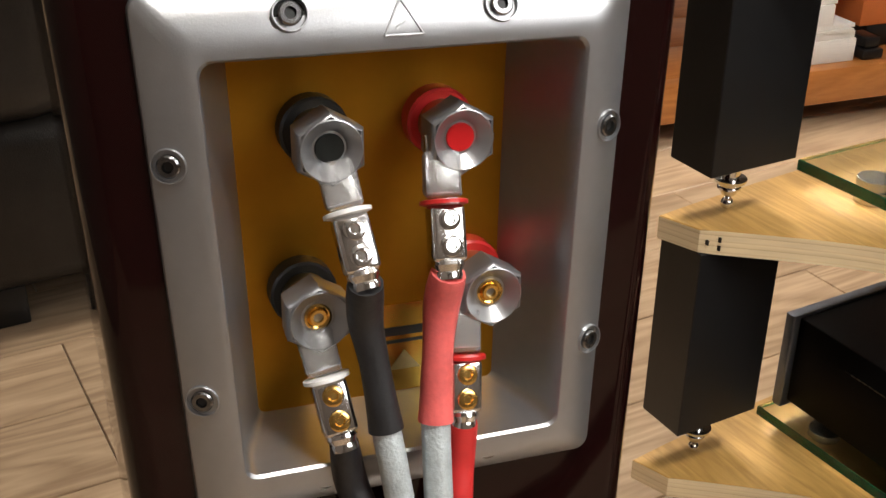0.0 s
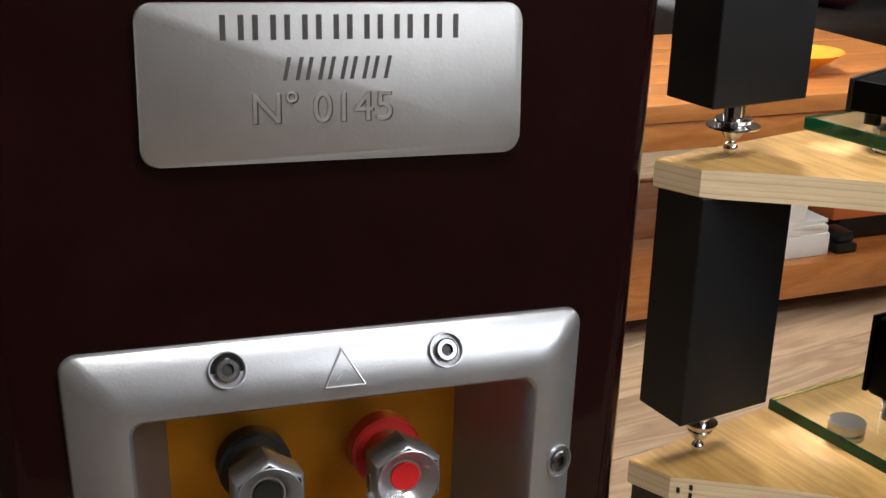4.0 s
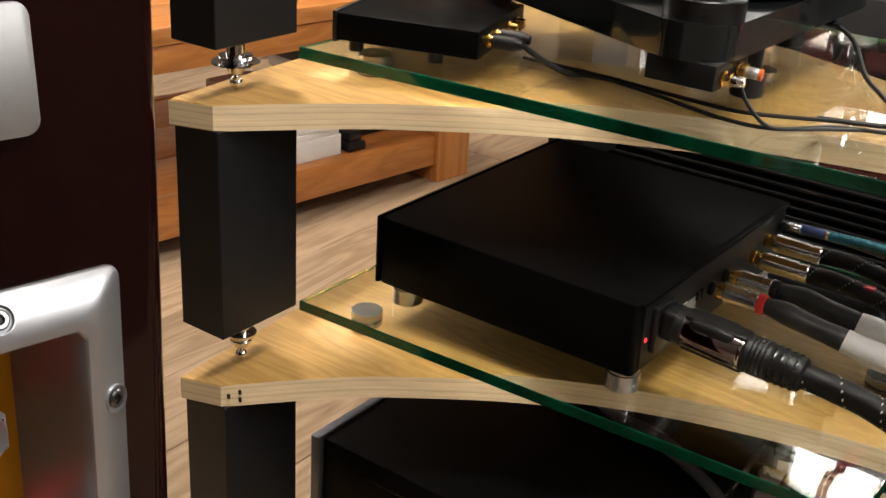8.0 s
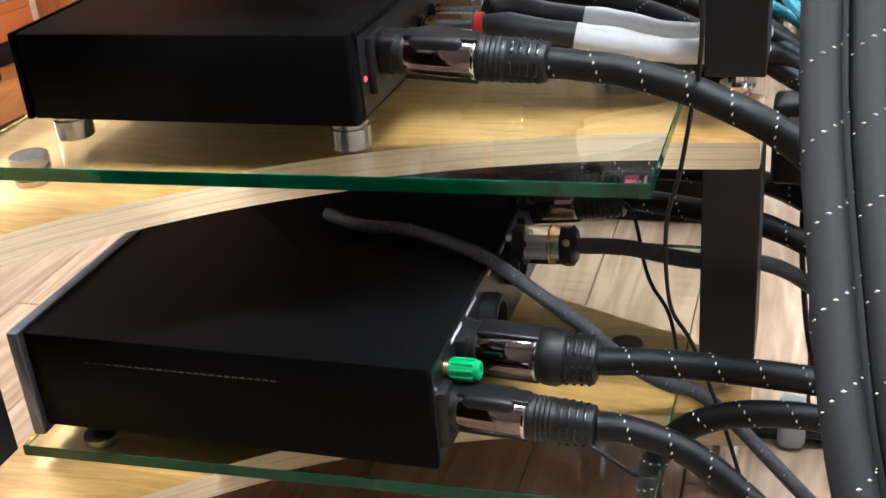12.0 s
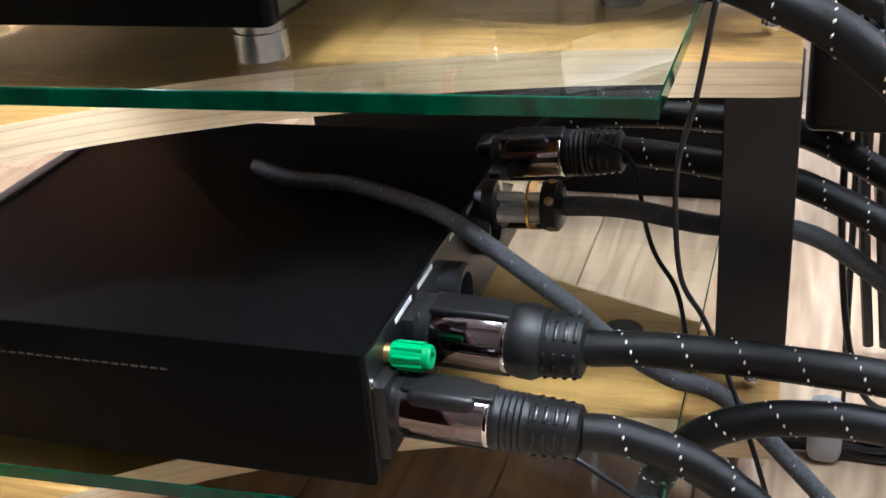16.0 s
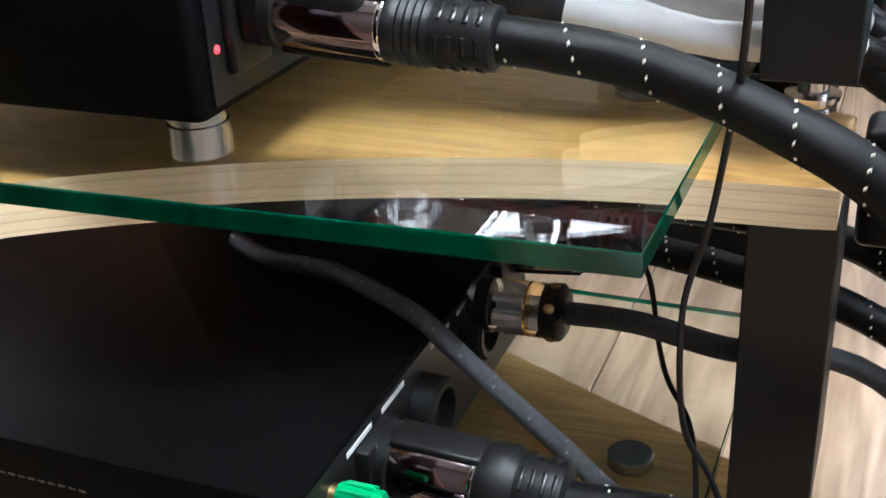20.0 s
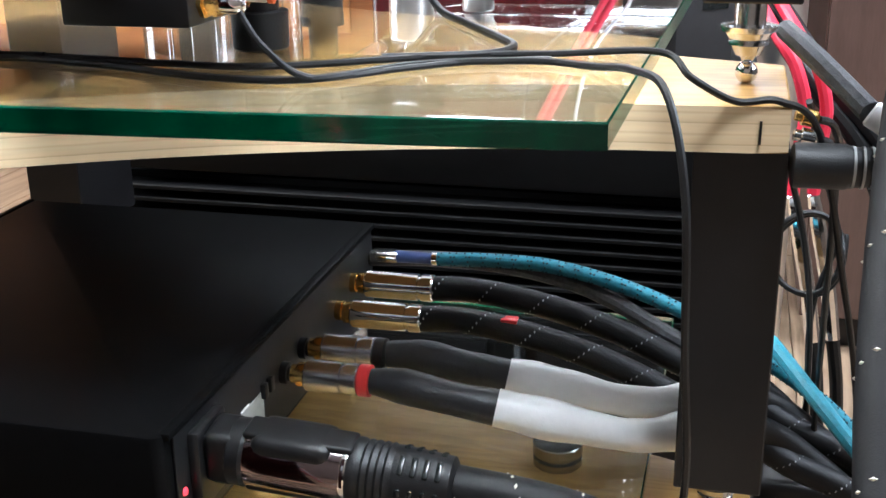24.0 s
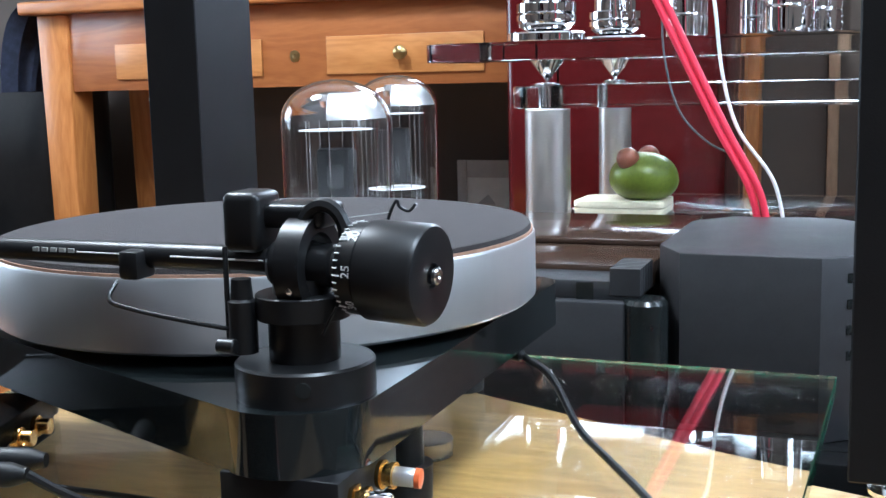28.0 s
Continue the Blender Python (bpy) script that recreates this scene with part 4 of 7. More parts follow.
def regenerator():
    d = thing("power_unit", "large black metal power unit with a grey front panel", "audio box")
    a, b = (0.020, 0.012, 0.134), (0.346, 0.335, 0.218)
    part("case", rounded_case(a, b, 0.002, 0.0012), BLACK_METAL, d, "black sheet metal cover")
    part("front_panel", rounded_case((0.009, 0.006, 0.127), (0.0196, 0.341, 0.220), 0.002, 0.0012), PANEL_BLUE, d, "thick grey front panel")
    part("rear_panel", box((b[0] + 0.0002, a[1] + 0.003, a[2] + 0.003), (b[0] + 0.0016, b[1] - 0.003, b[2] - 0.003)), BLACK_PLASTIC, d)
    for y0 in (0.06, 0.10, 0.165, 0.205):
        part("print_bar", box((b[0] + 0.0016, y0, 0.2095), (b[0] + 0.0020, y0 + 0.028, 0.2125)), INK, d)
    for k in range(26):
        part("vent_slot", box((0.070 + k * 0.0062, a[1] - 0.0006, 0.196), (0.0745 + k * 0.0062, a[1] + 0.0004, 0.1975)), BLACK_CAP, d)
    for x, y in ((0.052, 0.045), (0.30, 0.045), (0.052, 0.285), (0.30, 0.285)):
        f = part("foot", lathe((x, y, 0.119), (0, 0, 1), [(0, 0.0150), (0.002, 0.0165), (0.007, 0.0165), (0.008, 0.013), (0.0152, 0.013)], 24), BLACK_RUBBER, d)
        part("foot_ring", lathe((x, y, 0.1262), (0, 0, 1), [(0, 0.0166), (0.0016, 0.0172), (0.0026, 0.0160)], 24), STEEL, f)
    x = b[0] + 0.0014
    for y, z in ((0.087, 0.184), (0.036, 0.172), (0.285, 0.190)):
        part("outlet", box((x - 0.004, y - 0.019, z - 0.024), (x + 0.008, y + 0.019, z + 0.024), 0.003), BLACK_PLASTIC, d, "black mains outlet")
    for y, z in ((0.150, 0.180), (0.228, 0.192)):
        part("outlet", lathe((x, y, z), (1, 0, 0), [(0, 0.021), (0.012, 0.021), (0.014, 0.019), (0.014, 0.015), (0.005, 0.014), (0.005, 0)], 28), BLACK_PLASTIC, d, "round black mains outlet")
    part("panel_screw", lathe((x, 0.020, 0.196), (1, 0, 0), [(0, 0.004), (0.0014, 0.004), (0.0018, 0.003), (0.0018, 0)], 16), STEEL, d)
    k = part("knob", lathe((x + 0.004, 0.043, 0.2010), (1, 0, 0), [(0, 0.0070), (0.003, 0.0078), (0.0215, 0.0070), (0.0225, 0.0060), (0.0225, 0.0030), (0.019, 0.0028), (0.019, 0)], 18), GREEN_KNOB, d, "green ribbed knob")
    for i in range(9):
        a0 = 2 * math.pi * i / 9
        o = Vector((x + 0.0155, 0.043 + 0.0073 * math.cos(a0), 0.2010 + 0.0073 * math.sin(a0)))
        part("rib", rod(o - Vector((0.0095, 0, 0)), o + Vector((0.0065, 0, 0)), 0.0012, 8), GREEN_KNOB, k)
    part("knob_ring", lathe((x, 0.043, 0.2010), (1, 0, 0), [(0, 0.0060), (0.004, 0.0055)], 18), BRASS, k)


regenerator()


def mains_plug(name, label, at, direction, roll=0.0, length=0.105, clear=False, chrome=PURPLE_CHROME, fat=0.88, flared=False):
    """A hi-fi mains plug: black nose, chromed window, ribbed grip, slotted strain relief. Returns the end where the cable leaves."""
    c = thing(name, label, "plug", group="mains plugs")
    d = Vector(direction).normalized()
    u, w, _ = basis(d)
    M = Matrix((d, u, d.cross(u))).transposed().to_4x4() @ Matrix.Rotation(roll, 4, "X")
    M.translation = at
    M = M @ Matrix.Diagonal((1, fat, fat, 1))
    L = length

    def put(nm, bm, m, lab="", parent=c):
        bmesh.ops.transform(bm, matrix=M, verts=bm.verts)
        return part(nm, bm, m, parent, lab)

    if clear:
        put("nose", lathe((0, 0, 0), (1, 0, 0), [(0, 0.013), (0.006, 0.0175), (0.014, 0.0175), (0.0145, 0.0165)], 24), BLACK_PLASTIC)
        put("clear_shell", lathe((0.0145, 0, 0), (1, 0, 0), [(0, 0.0168), (0.001, 0.0172), (0.030, 0.0172), (0.031, 0.0168)], 28), CLEAR_PLASTIC, "clear plastic shell")
        put("contact", rod((0.015, 0.006, 0.004), (0.045, 0.006, 0.004), 0.005, 10), SILVER_BOX)
        put("contact", rod((0.015, -0.006, 0.004), (0.045, -0.006, 0.004), 0.005, 10), SILVER_BOX)
        put("contact", rod((0.015, 0.0, -0.007), (0.045, 0.0, -0.007), 0.003, 10), SILVER_BOX)
        put("gold_band", lathe((0.036, 0, 0), (1, 0, 0), [(0, 0.0176), (0.0015, 0.0176)], 28), GOLD)
        g = put("clamp_ring", lathe((0.0455, 0, 0), (1, 0, 0), [(0, 0.0168), (0.003, 0.0180), (0.010, 0.0180), (0.013, 0.014), (0.014, 0.008)], 24), BLACK_PLASTIC, "black clamp ring with brass screws")
        for a0 in (0.4, 1.6, 3.0, 4.4, 5.4):
            put("clamp_screw", lathe((0.052, 0.0178 * math.cos(a0), 0.0178 * math.sin(a0)), (0, math.cos(a0), math.sin(a0)), [(-0.002, 0.0032), (0.0008, 0.0032), (0.0012, 0.0024), (0.0012, 0)], 14), BRASS, parent=g)
        return M @ Vector((0.060, 0, 0))
    nose = box((0, -0.012, -0.0150), (0.016, 0.012, 0.0150), 0.004, 3)
    put("nose", nose, BLACK_PLASTIC)
    put("front_flange", lathe((0.011, 0, 0), (1, 0, 0), [(0, 0.0150), (0.001, 0.0172), (0.007, 0.0176), (0.0085, 0.0162)], 26), BLACK_PLASTIC)
    e0 = 0.0190 + L * 0.44
    put("window_shell", lathe((0.0190, 0, 0), (1, 0, 0), [(0, 0.0160), (0.001, 0.0166), (L * 0.44 - 0.001, 0.0166), (L * 0.44, 0.0160)], 40), chrome, "smoked chrome plug barrel")
    for s in (-1, 1):
        put("side_rail", box((0.018, -0.0085, s * 0.0158 - 0.0020), (e0 + 0.003, 0.0085, s * 0.0158 + 0.0020), 0.0018, 3), BLACK_PLASTIC)
    if not flared:
        put("top_shell", box((0.022, -0.0135, -0.0180), (e0 - 0.006, 0.0135, -0.0035), 0.0055, 3), BLACK_PLASTIC, "black shell over the barrel")
    for k in range(6):
        y0 = 0.0190 + L * (0.10 + 0.045 * k)
        a0 = math.pi * 1.02
        put("maker_print", box((y0, 0.0167 * math.cos(a0) - 0.0002, -0.0016), (y0 + L * 0.030, 0.0167 * math.cos(a0) + 0.0002, 0.0016)), LABEL_GREY)
    put("chrome_edge", lathe((e0 - 0.0012, 0, 0), (1, 0, 0), [(0, 0.0168), (0.0006, 0.0171), (0.0020, 0.0171), (0.0026, 0.0166)], 36), CHROME)
    put("grip", lathe((e0 + 0.001, 0, 0), (1, 0, 0), [(0, 0.0165), (0.002, 0.0175), (0.006, 0.0186), (L * 0.15, 0.0190), (L * 0.20, 0.0168)] if flared else [(0, 0.0165), (0.001, 0.0172)] + [(0.004 + i * 0.0034 + j, 0.0172 - 0.0010 * (j > 0.001)) for i in range(5) for j in (0.0, 0.0022)] + [(L * 0.21, 0.0165)], 26), BLACK_RUBBER, "rubber grip")
    e1 = e0 + L * 0.20
    put("strain_relief", lathe((e1 - 0.002, 0, 0), (1, 0, 0), [(0, 0.0155), (0.003, 0.0165), (L * 0.26, 0.0150), (L * 0.275, 0.0120)], 26), BLACK_RUBBER)
    for i in range(4):
        for s in range(6):
            a0 = s * math.pi / 3 + math.pi / 6
            bm = box((-0.0013, -0.0052, -0.0012), (0.0013, 0.0052, 0.0016), 0.0008)
            T = Matrix.Translation((e1 + 0.004 + i * 0.0055, 0, 0)) @ Matrix.Rotation(a0, 4, "X") @ Matrix.Translation((0, 0, 0.0152 - i * 0.0003))
            bmesh.ops.transform(bm, matrix=T, verts=bm.verts)
            put("slot", bm, BLACK_CAP)
    return M @ Vector((e1 + L * 0.26, 0, 0))


def power_cable(name, label, pts, r=0.0100, dots=True, material=SLEEVE, hand=1, start=0.0, pitch=0.030):
    c = thing(name, label, "cable", group="mains cables")
    part("sleeve", tube(pts, r, 14, 8, wob=0.03), material, c)
    if dots:
        part("stitching", stitches(pts, r, pitch, 11, 0.0016, 0.0008, start=start, hand=hand), DOTS, c, "pale stitches winding round", kind="stuff", smooth=False)
    return c


e = mains_plug("mains_plug", "black mains plug with smoked chrome shell on the flat box", (0.311, 0.079, 0.4215), (1, 0.02, -0.07), 0.1)
power_cable("power_cable", "thick black braided mains cable with pale stitches", [e, (0.445, 0.081, 0.412), (0.48, 0.080, 0.407), (0.53, 0.072, 0.393), (0.58, 0.055, 0.370), (0.64, 0.02, 0.315), (0.685, -0.01, 0.20), (0.70, -0.02, 0.01)])
e = mains_plug("mains_plug", "black mains plug with smoked chrome shell on the power unit", (0.342, 0.090, 0.191), (1, 0.0, -0.04), 0.05, 0.098, fat=1.16, flared=True)
power_cable("power_cable", "thick black braided mains cable from the power unit", [e, (0.49, 0.090, 0.190), (0.55, 0.088, 0.190), (0.62, 0.085, 0.186), (0.70, 0.08, 0.170), (0.80, 0.07, 0.10), (0.86, 0.06, 0.012)], start=0.8)
e = mains_plug("mains_plug", "lower black mains plug on the power unit", (0.341, 0.034, 0.176), (1, 0.0, -0.05), 0.0, 0.108, fat=0.95)
power_cable("power_cable", "thick black braided mains cable curving to the floor", [e, (0.480, 0.036, 0.168), (0.525, 0.034, 0.152), (0.58, 0.020, 0.110), (0.62, 0.010, 0.055), (0.66, 0.0, 0.014), (0.76, -0.03, 0.011)], start=1.7)
e = mains_plug("mains_plug", "far black mains plug on the power unit", (0.333, 0.298, 0.212), (1, 0.0, 0.10), 0.1, 0.096, fat=1.0)
power_cable("power_cable", "thick black braided mains cable behind the post", [e, (0.49, 0.285, 0.222), (0.56, 0.275, 0.212), (0.64, 0.26, 0.175), (0.74, 0.25, 0.10), (0.82, 0.24, 0.012)], start=2.2)
power_cable("power_cable", "second thick black mains cable behind the post", [(0.350, 0.318, 0.20), (0.40, 0.325, 0.235), (0.50, 0.320, 0.240), (0.58, 0.31, 0.225), (0.68, 0.28, 0.16), (0.78, 0.27, 0.012)], start=0.3)
e = mains_plug("mains_plug", "clear plastic mains plug with brass screws", (0.350, 0.226, 0.2085), (1, 0.0, 0.03), 0.3, clear=True, fat=0.95)
power_cable("power_cable", "thin grey braided mains cable", [e - Vector((0.004, 0, 0)), (0.45, 0.226, 0.211), (0.50, 0.224, 0.204), (0.58, 0.265, 0.175), (0.70, 0.26, 0.07), (0.74, 0.26, 0.010)], 0.0068, False, GREY_SLEEVE)
run = [(0.185, 0.232, 0.2252), (0.220, 0.213, 0.2252), (0.268, 0.208, 0.2252), (0.330, 0.178, 0.2252), (0.365, 0.152, 0.2235), (0.398, 0.136, 0.2110), (0.432, 0.127, 0.192), (0.462, 0.128, 0.165), (0.490, 0.140, 0.140), (0.525, 0.15, 0.120), (0.60, 0.12, 0.06), (0.66, 0.10, 0.01)]
c = power_cable("power_cable", "grey braided cable lying over the power unit", run, 0.0058, False, GREY_SLEEVE)
part("stitching", stitches(run, 0.0058, 0.024, 7, 0.0012, 0.0004), VELCRO, c, "faint grey ticks", kind="stuff", smooth=False)
# ---- signal cables ----
def plain_cable(name, label, pts, r, material, cat="cable", per=8, seg=10, group=""):
    c = thing(name, label, cat, group=group)
    part("jacket", tube(pts, r, seg, per), material, c)
    return c


def phono_plug(parent, at, shell, ring=None, L=0.030, r=0.0086):
    x, y, z = at
    part("plug_shell", lathe(at, (1, 0, 0), [(0, r * 0.88), (0.001, r), (L - 0.010, r), (L - 0.0095, r * 0.86), (L - 0.0080, r * 0.86), (L - 0.0075, r), (L - 0.001, r), (L, r * 0.88)], 24), shell, parent, "turned metal plug shell")
    part("plug_nose", lathe((x - 0.008, y, z), (1, 0, 0), [(0, 0.0052), (0.003, 0.0052), (0.0035, 0.0066), (0.008, 0.0066)], 16), GOLD, parent)
    if ring:
        part("colour_ring", lathe((x + L + 0.0002, y, z), (1, 0, 0), [(0, r * 1.01), (0.0055, r * 1.01), (0.006, r * 0.9)], 20), ring, parent)


for y, z, ring, dy in ((0.178, 0.411, RED_RING, 0.0), (0.206, 0.414, BLACK_PLASTIC, 0.004)):
    c = thing("signal_cable", "black signal cable wrapped with white tape, with a metal phono plug", "cable", (0.007, 0, 0), group="taped signal cables")
    phono_plug(c, (0.312, y, z), BRUSHED, ring, 0.030)
    pts = [(0.3475, y, z), (0.365, y + dy, z - 0.001), (0.39, y + dy, z - 0.005), (0.414, y + 0.004 + dy, z - 0.010)]
    part("sleeve", tube(pts, lambda f: 0.0072 + 0.0022 * min(1, 3 * f), 14, 8, wob=0.12), BLACK_SHRINK, c)
    pts = [pts[-1], (0.45, y + 0.008 + dy, z - 0.017), (0.49, y + 0.020 + dy, z - 0.026), (0.53, y + 0.060 + dy, z - 0.034), (0.541, y + 0.072 + dy, z - 0.040)]
    part("tape", tube(pts, lambda f: 0.0098 + 0.0012 * math.sin(f * 11), 16, 8, wob=0.14), WHITE_TAPE, c, "wrinkled white tape wrap")
    part("jacket", tube([pts[-1], (0.570, y + 0.088 + dy, z - 0.062), (0.618, y + 0.096 + dy, z - 0.110), (0.650, y + 0.09 + dy, z - 0.18), (0.70, y + 0.08 + dy, z - 0.30), (0.76, y + 0.05 + dy, 0.012)], 0.008, 12, 8), SLEEVE, c)
for y, z in ((0.267, 0.410), (0.296, 0.418)):
    c = thing("signal_cable", "black braided signal cable with a polished phono plug", "cable", (0.005, 0, 0), group="black signal cables")
    phono_plug(c, (0.310, y, z), CHROME, None, 0.044)
    pts = [(0.3535, y, z), (0.38, y, z + 0.001), (0.42, y - 0.002, z - 0.004), (0.46, y - 0.004, z - 0.014), (0.50, y - 0.006, z - 0.030), (0.56, y - 0.01, z - 0.06), (0.64, y, z - 0.13), (0.70, y, 0.012)]
    part("sleeve", tube(pts, 0.0078, 14, 8), SLEEVE, c)
    part("stitching", stitches(pts, 0.0078, 0.032, 16, 0.0010, 0.0005, hand=-1), VELCRO, c, kind="stuff", smooth=False)
    if y < 0.28:
        part("red_mark", box((0.402, y - 0.006, z + 0.0035), (0.412, y + 0.002, z + 0.0062), 0.001), RED_CAP, c)
plain_cable("signal_cable", "thin black ribbed cable beside the blue one", [(0.304, 0.335, 0.420), (0.35, 0.335, 0.423), (0.40, 0.33, 0.423), (0.45, 0.325, 0.414), (0.50, 0.31, 0.395), (0.58, 0.30, 0.35), (0.66, 0.3, 0.2)], 0.0052, GREY_SLEEVE)
c = thing("data_cable", "teal braided data cable with a blue plug", "cable", (0.003, -0.024, 0.001))
part("plug", box((0.306, 0.346, 0.4215), (0.324, 0.358, 0.4275), 0.001), STEEL, c)
part("plug_sleeve", lathe((0.322, 0.352, 0.4245), (1, 0, 0), [(0, 0.0040), (0.024, 0.0038), (0.0245, 0.0030)], 14), BLUE, c, "blue plug sleeve")
part("plug_tip", lathe((0.3465, 0.352, 0.4245), (1, 0, 0), [(0, 0.0042), (0.005, 0.0040)], 14), CHROME, c)
tp = [(0.350, 0.352, 0.4245), (0.385, 0.352, 0.4262), (0.42, 0.350, 0.4262), (0.455, 0.346, 0.4215), (0.495, 0.340, 0.411), (0.54, 0.332, 0.392), (0.60, 0.32, 0.355), (0.66, 0.30, 0.29), (0.74, 0.28, 0.2), (0.8, 0.28, 0.03)]
part("braid", tube(tp, 0.0046, 12, 8), TEAL, c)
part("fleck", stitches(tp, 0.0046, 0.010, 9, 0.0009, 0.0009), DARK_FLECK, c, "dark flecks in the braid", kind="stuff", smooth=False)
part("fleck", stitches(tp, 0.0046, 0.010, 9, 0.0009, 0.0009, hand=-1), DARK_FLECK, c, kind="stuff", smooth=False)
plain_cable("data_cable", "teal braided cable hanging behind the rack post", [(0.56, 0.30, 0.40), (0.61, 0.22, 0.37), (0.66, 0.18, 0.33), (0.74, 0.2, 0.22), (0.8, 0.22, 0.02)], 0.0046, TEAL)

# the bundle of mains cables that hangs in front of the rack
for dx, dy, s in ((-0.004, -0.009, 0.0), (0.008, 0.009, 0.5), (0.020, -0.004, 1.1)):
    run = [(0.86, 0.80, 0.0115), (0.87, 0.70, 0.25), (0.86, 0.58, 0.60), (0.82, 0.46, 0.83), (0.765, 0.37, 0.86), (0.680, 0.30, 0.79), (0.615, 0.225, 0.69), (0.586, 0.145, 0.60), (0.574, 0.065, 0.52), (0.574, -0.010, 0.44), (0.583, -0.085, 0.37), (0.598, -0.165, 0.30), (0.632, -0.245, 0.225), (0.675, -0.325, 0.15), (0.72, -0.40, 0.07), (0.76, -0.47, 0.0115), (0.84, -0.56, 0.0115)]
    power_cable("power_cable", "thick black mains cable with pale stitches hanging in a bundle", [(x + dx + 0.017, y + dy, z) for x, y, z in run], 0.0105, True, NYLON, 1, s, 0.044)
# loops on the floor beside the rack
power_cable("power_cable", "black cable loop standing on the floor by the lowest shelf", [(0.50, 0.085, 0.012), (0.487, 0.082, 0.055), (0.490, 0.078, 0.11), (0.515, 0.072, 0.150), (0.56, 0.07, 0.168), (0.62, 0.075, 0.160), (0.68, 0.09, 0.10), (0.70, 0.10, 0.012)], 0.0095)
for k, (x, y) in enumerate(((0.72, 0.12), (0.735, 0.15), (0.75, 0.10))):
    plain_cable("signal_cable", "black cable loop hanging beside the rack", [(x - 0.02, y + 0.1, 0.45), (x + 0.0, y + 0.06, 0.36), (x + 0.01, y + 0.03, 0.25), (x - 0.02, y + 0.02, 0.13), (x - 0.06, y + 0.05, 0.05), (x - 0.02, y + 0.12, 0.010), (x + 0.1, y + 0.16, 0.010)], 0.0062, BLACK_RUBBER, group="loose cable loops")
# thin twin wires
plain_cable("thin_wire", "thin black wire hanging from the glass plate", [(0.211, 0.098, 0.5925), (0.274, 0.084, 0.5925), (0.333, 0.066, 0.5925), (0.372, 0.070, 0.5925), (0.403, 0.106, 0.5925), (0.447, 0.122, 0.5925), (0.474, 0.112, 0.5928), (0.492, 0.085, 0.597), (0.506, 0.06, 0.594), (0.515, 0.048, 0.560), (0.518, 0.050, 0.50), (0.521, 0.055, 0.45), (0.518, 0.07, 0.41), (0.511, 0.10, 0.375), (0.502, 0.12, 0.324), (0.493, 0.12, 0.282), (0.496, 0.12, 0.222), (0.511, 0.12, 0.192), (0.53, 0.11, 0.15), (0.55, 0.09, 0.10), (0.57, 0.1, 0.006)], 0.0016, BLACK_RUBBER, seg=8)
plain_cable("thin_wire", "thin black wire lying over the glass plate to the post", [(0.150, 0.100, 0.5925), (0.230, 0.098, 0.5925), (0.300, 0.091, 0.5925), (0.345, 0.092, 0.5925), (0.412, 0.128, 0.5925), (0.455, 0.140, 0.5925), (0.498, 0.146, 0.5935), (0.512, 0.135, 0.585), (0.530, 0.147, 0.5735), (0.548, 0.150, 0.5735), (0.565, 0.155, 0.560), (0.58, 0.17, 0.50), (0.60, 0.2, 0.40), (0.62, 0.2, 0.2), (0.64, 0.2, 0.006)], 0.0016, BLACK_RUBBER, seg=8)
plain_cable("thin_wire", "thin black wire curling under the middle shelf", [(0.43, 0.245, 0.2485), (0.452, 0.235, 0.240), (0.464, 0.22, 0.20), (0.472, 0.21, 0.185), (0.485, 0.20, 0.170), (0.492, 0.19, 0.15), (0.497, 0.17, 0.13)], 0.0016, BLACK_RUBBER, seg=8)
plain_cable("thin_wire", "thin black wire looping by the lowest shelf", [(0.42, 0.06, 0.15), (0.45, 0.05, 0.140), (0.48, 0.05, 0.120), (0.495, 0.06, 0.10), (0.50, 0.06, 0.05)], 0.0018, BLACK_RUBBER, seg=8)
st = thing("cable_coil", "folded black cable held with a grey strap on the floor", "cable")
for k in range(5):
    part("fold", tube([(0.525, 0.270 + 0.004 * (k % 2), 0.0050 + 0.008 * k), (0.575, 0.275 - 0.004 * (k % 2), 0.0060 + 0.008 * k), (0.625, 0.270, 0.0050 + 0.008 * k), (0.66, 0.275 + 0.01 * (k % 3), 0.0050 + 0.006 * k)], 0.0040, 8, 6), BLACK_RUBBER, st)
part("strap", box((0.574, 0.258, 0.0010), (0.598, 0.288, 0.046), 0.008, 3), VELCRO, st, "grey hook and loop strap")
# red cables with silver ends, a black coil and heavy leads behind the post
for dx, dy in ((0, 0), (0.013, 0.006)):
    plain_cable("red_cable", "bright red cable hanging beside the rack post", [(0.535 + dx, 0.46 + dy, 0.585), (0.554 + dx, 0.41 + dy, 0.560), (0.566 + dx, 0.40 + dy, 0.543), (0.574 + dx, 0.40 + dy, 0.515), (0.572 + dx, 0.40 + dy, 0.488), (0.571 + dx, 0.40 + dy, 0.460)], 0.0042, PINK_RED, group="red cables")
    c = plain_cable("speaker_lead", "pale silver speaker lead hanging beside the rack post", [(0.571 + dx, 0.40 + dy, 0.459), (0.578 + dx, 0.40 + dy, 0.430), (0.586 + dx, 0.40 + dy, 0.395), (0.592 + dx, 0.40 + dy, 0.360)], lambda f: 0.0038 + 0.0014 * min(1, 4 * f), CHROME, group="silver leads")
    part("jacket", tube([(0.592 + dx, 0.40 + dy, 0.361), (0.60 + dx, 0.40 + dy, 0.30), (0.605 + dx, 0.41, 0.15), (0.62 + dx, 0.42, 0.010)], 0.0046, 10, 6), BLACK_RUBBER, c)
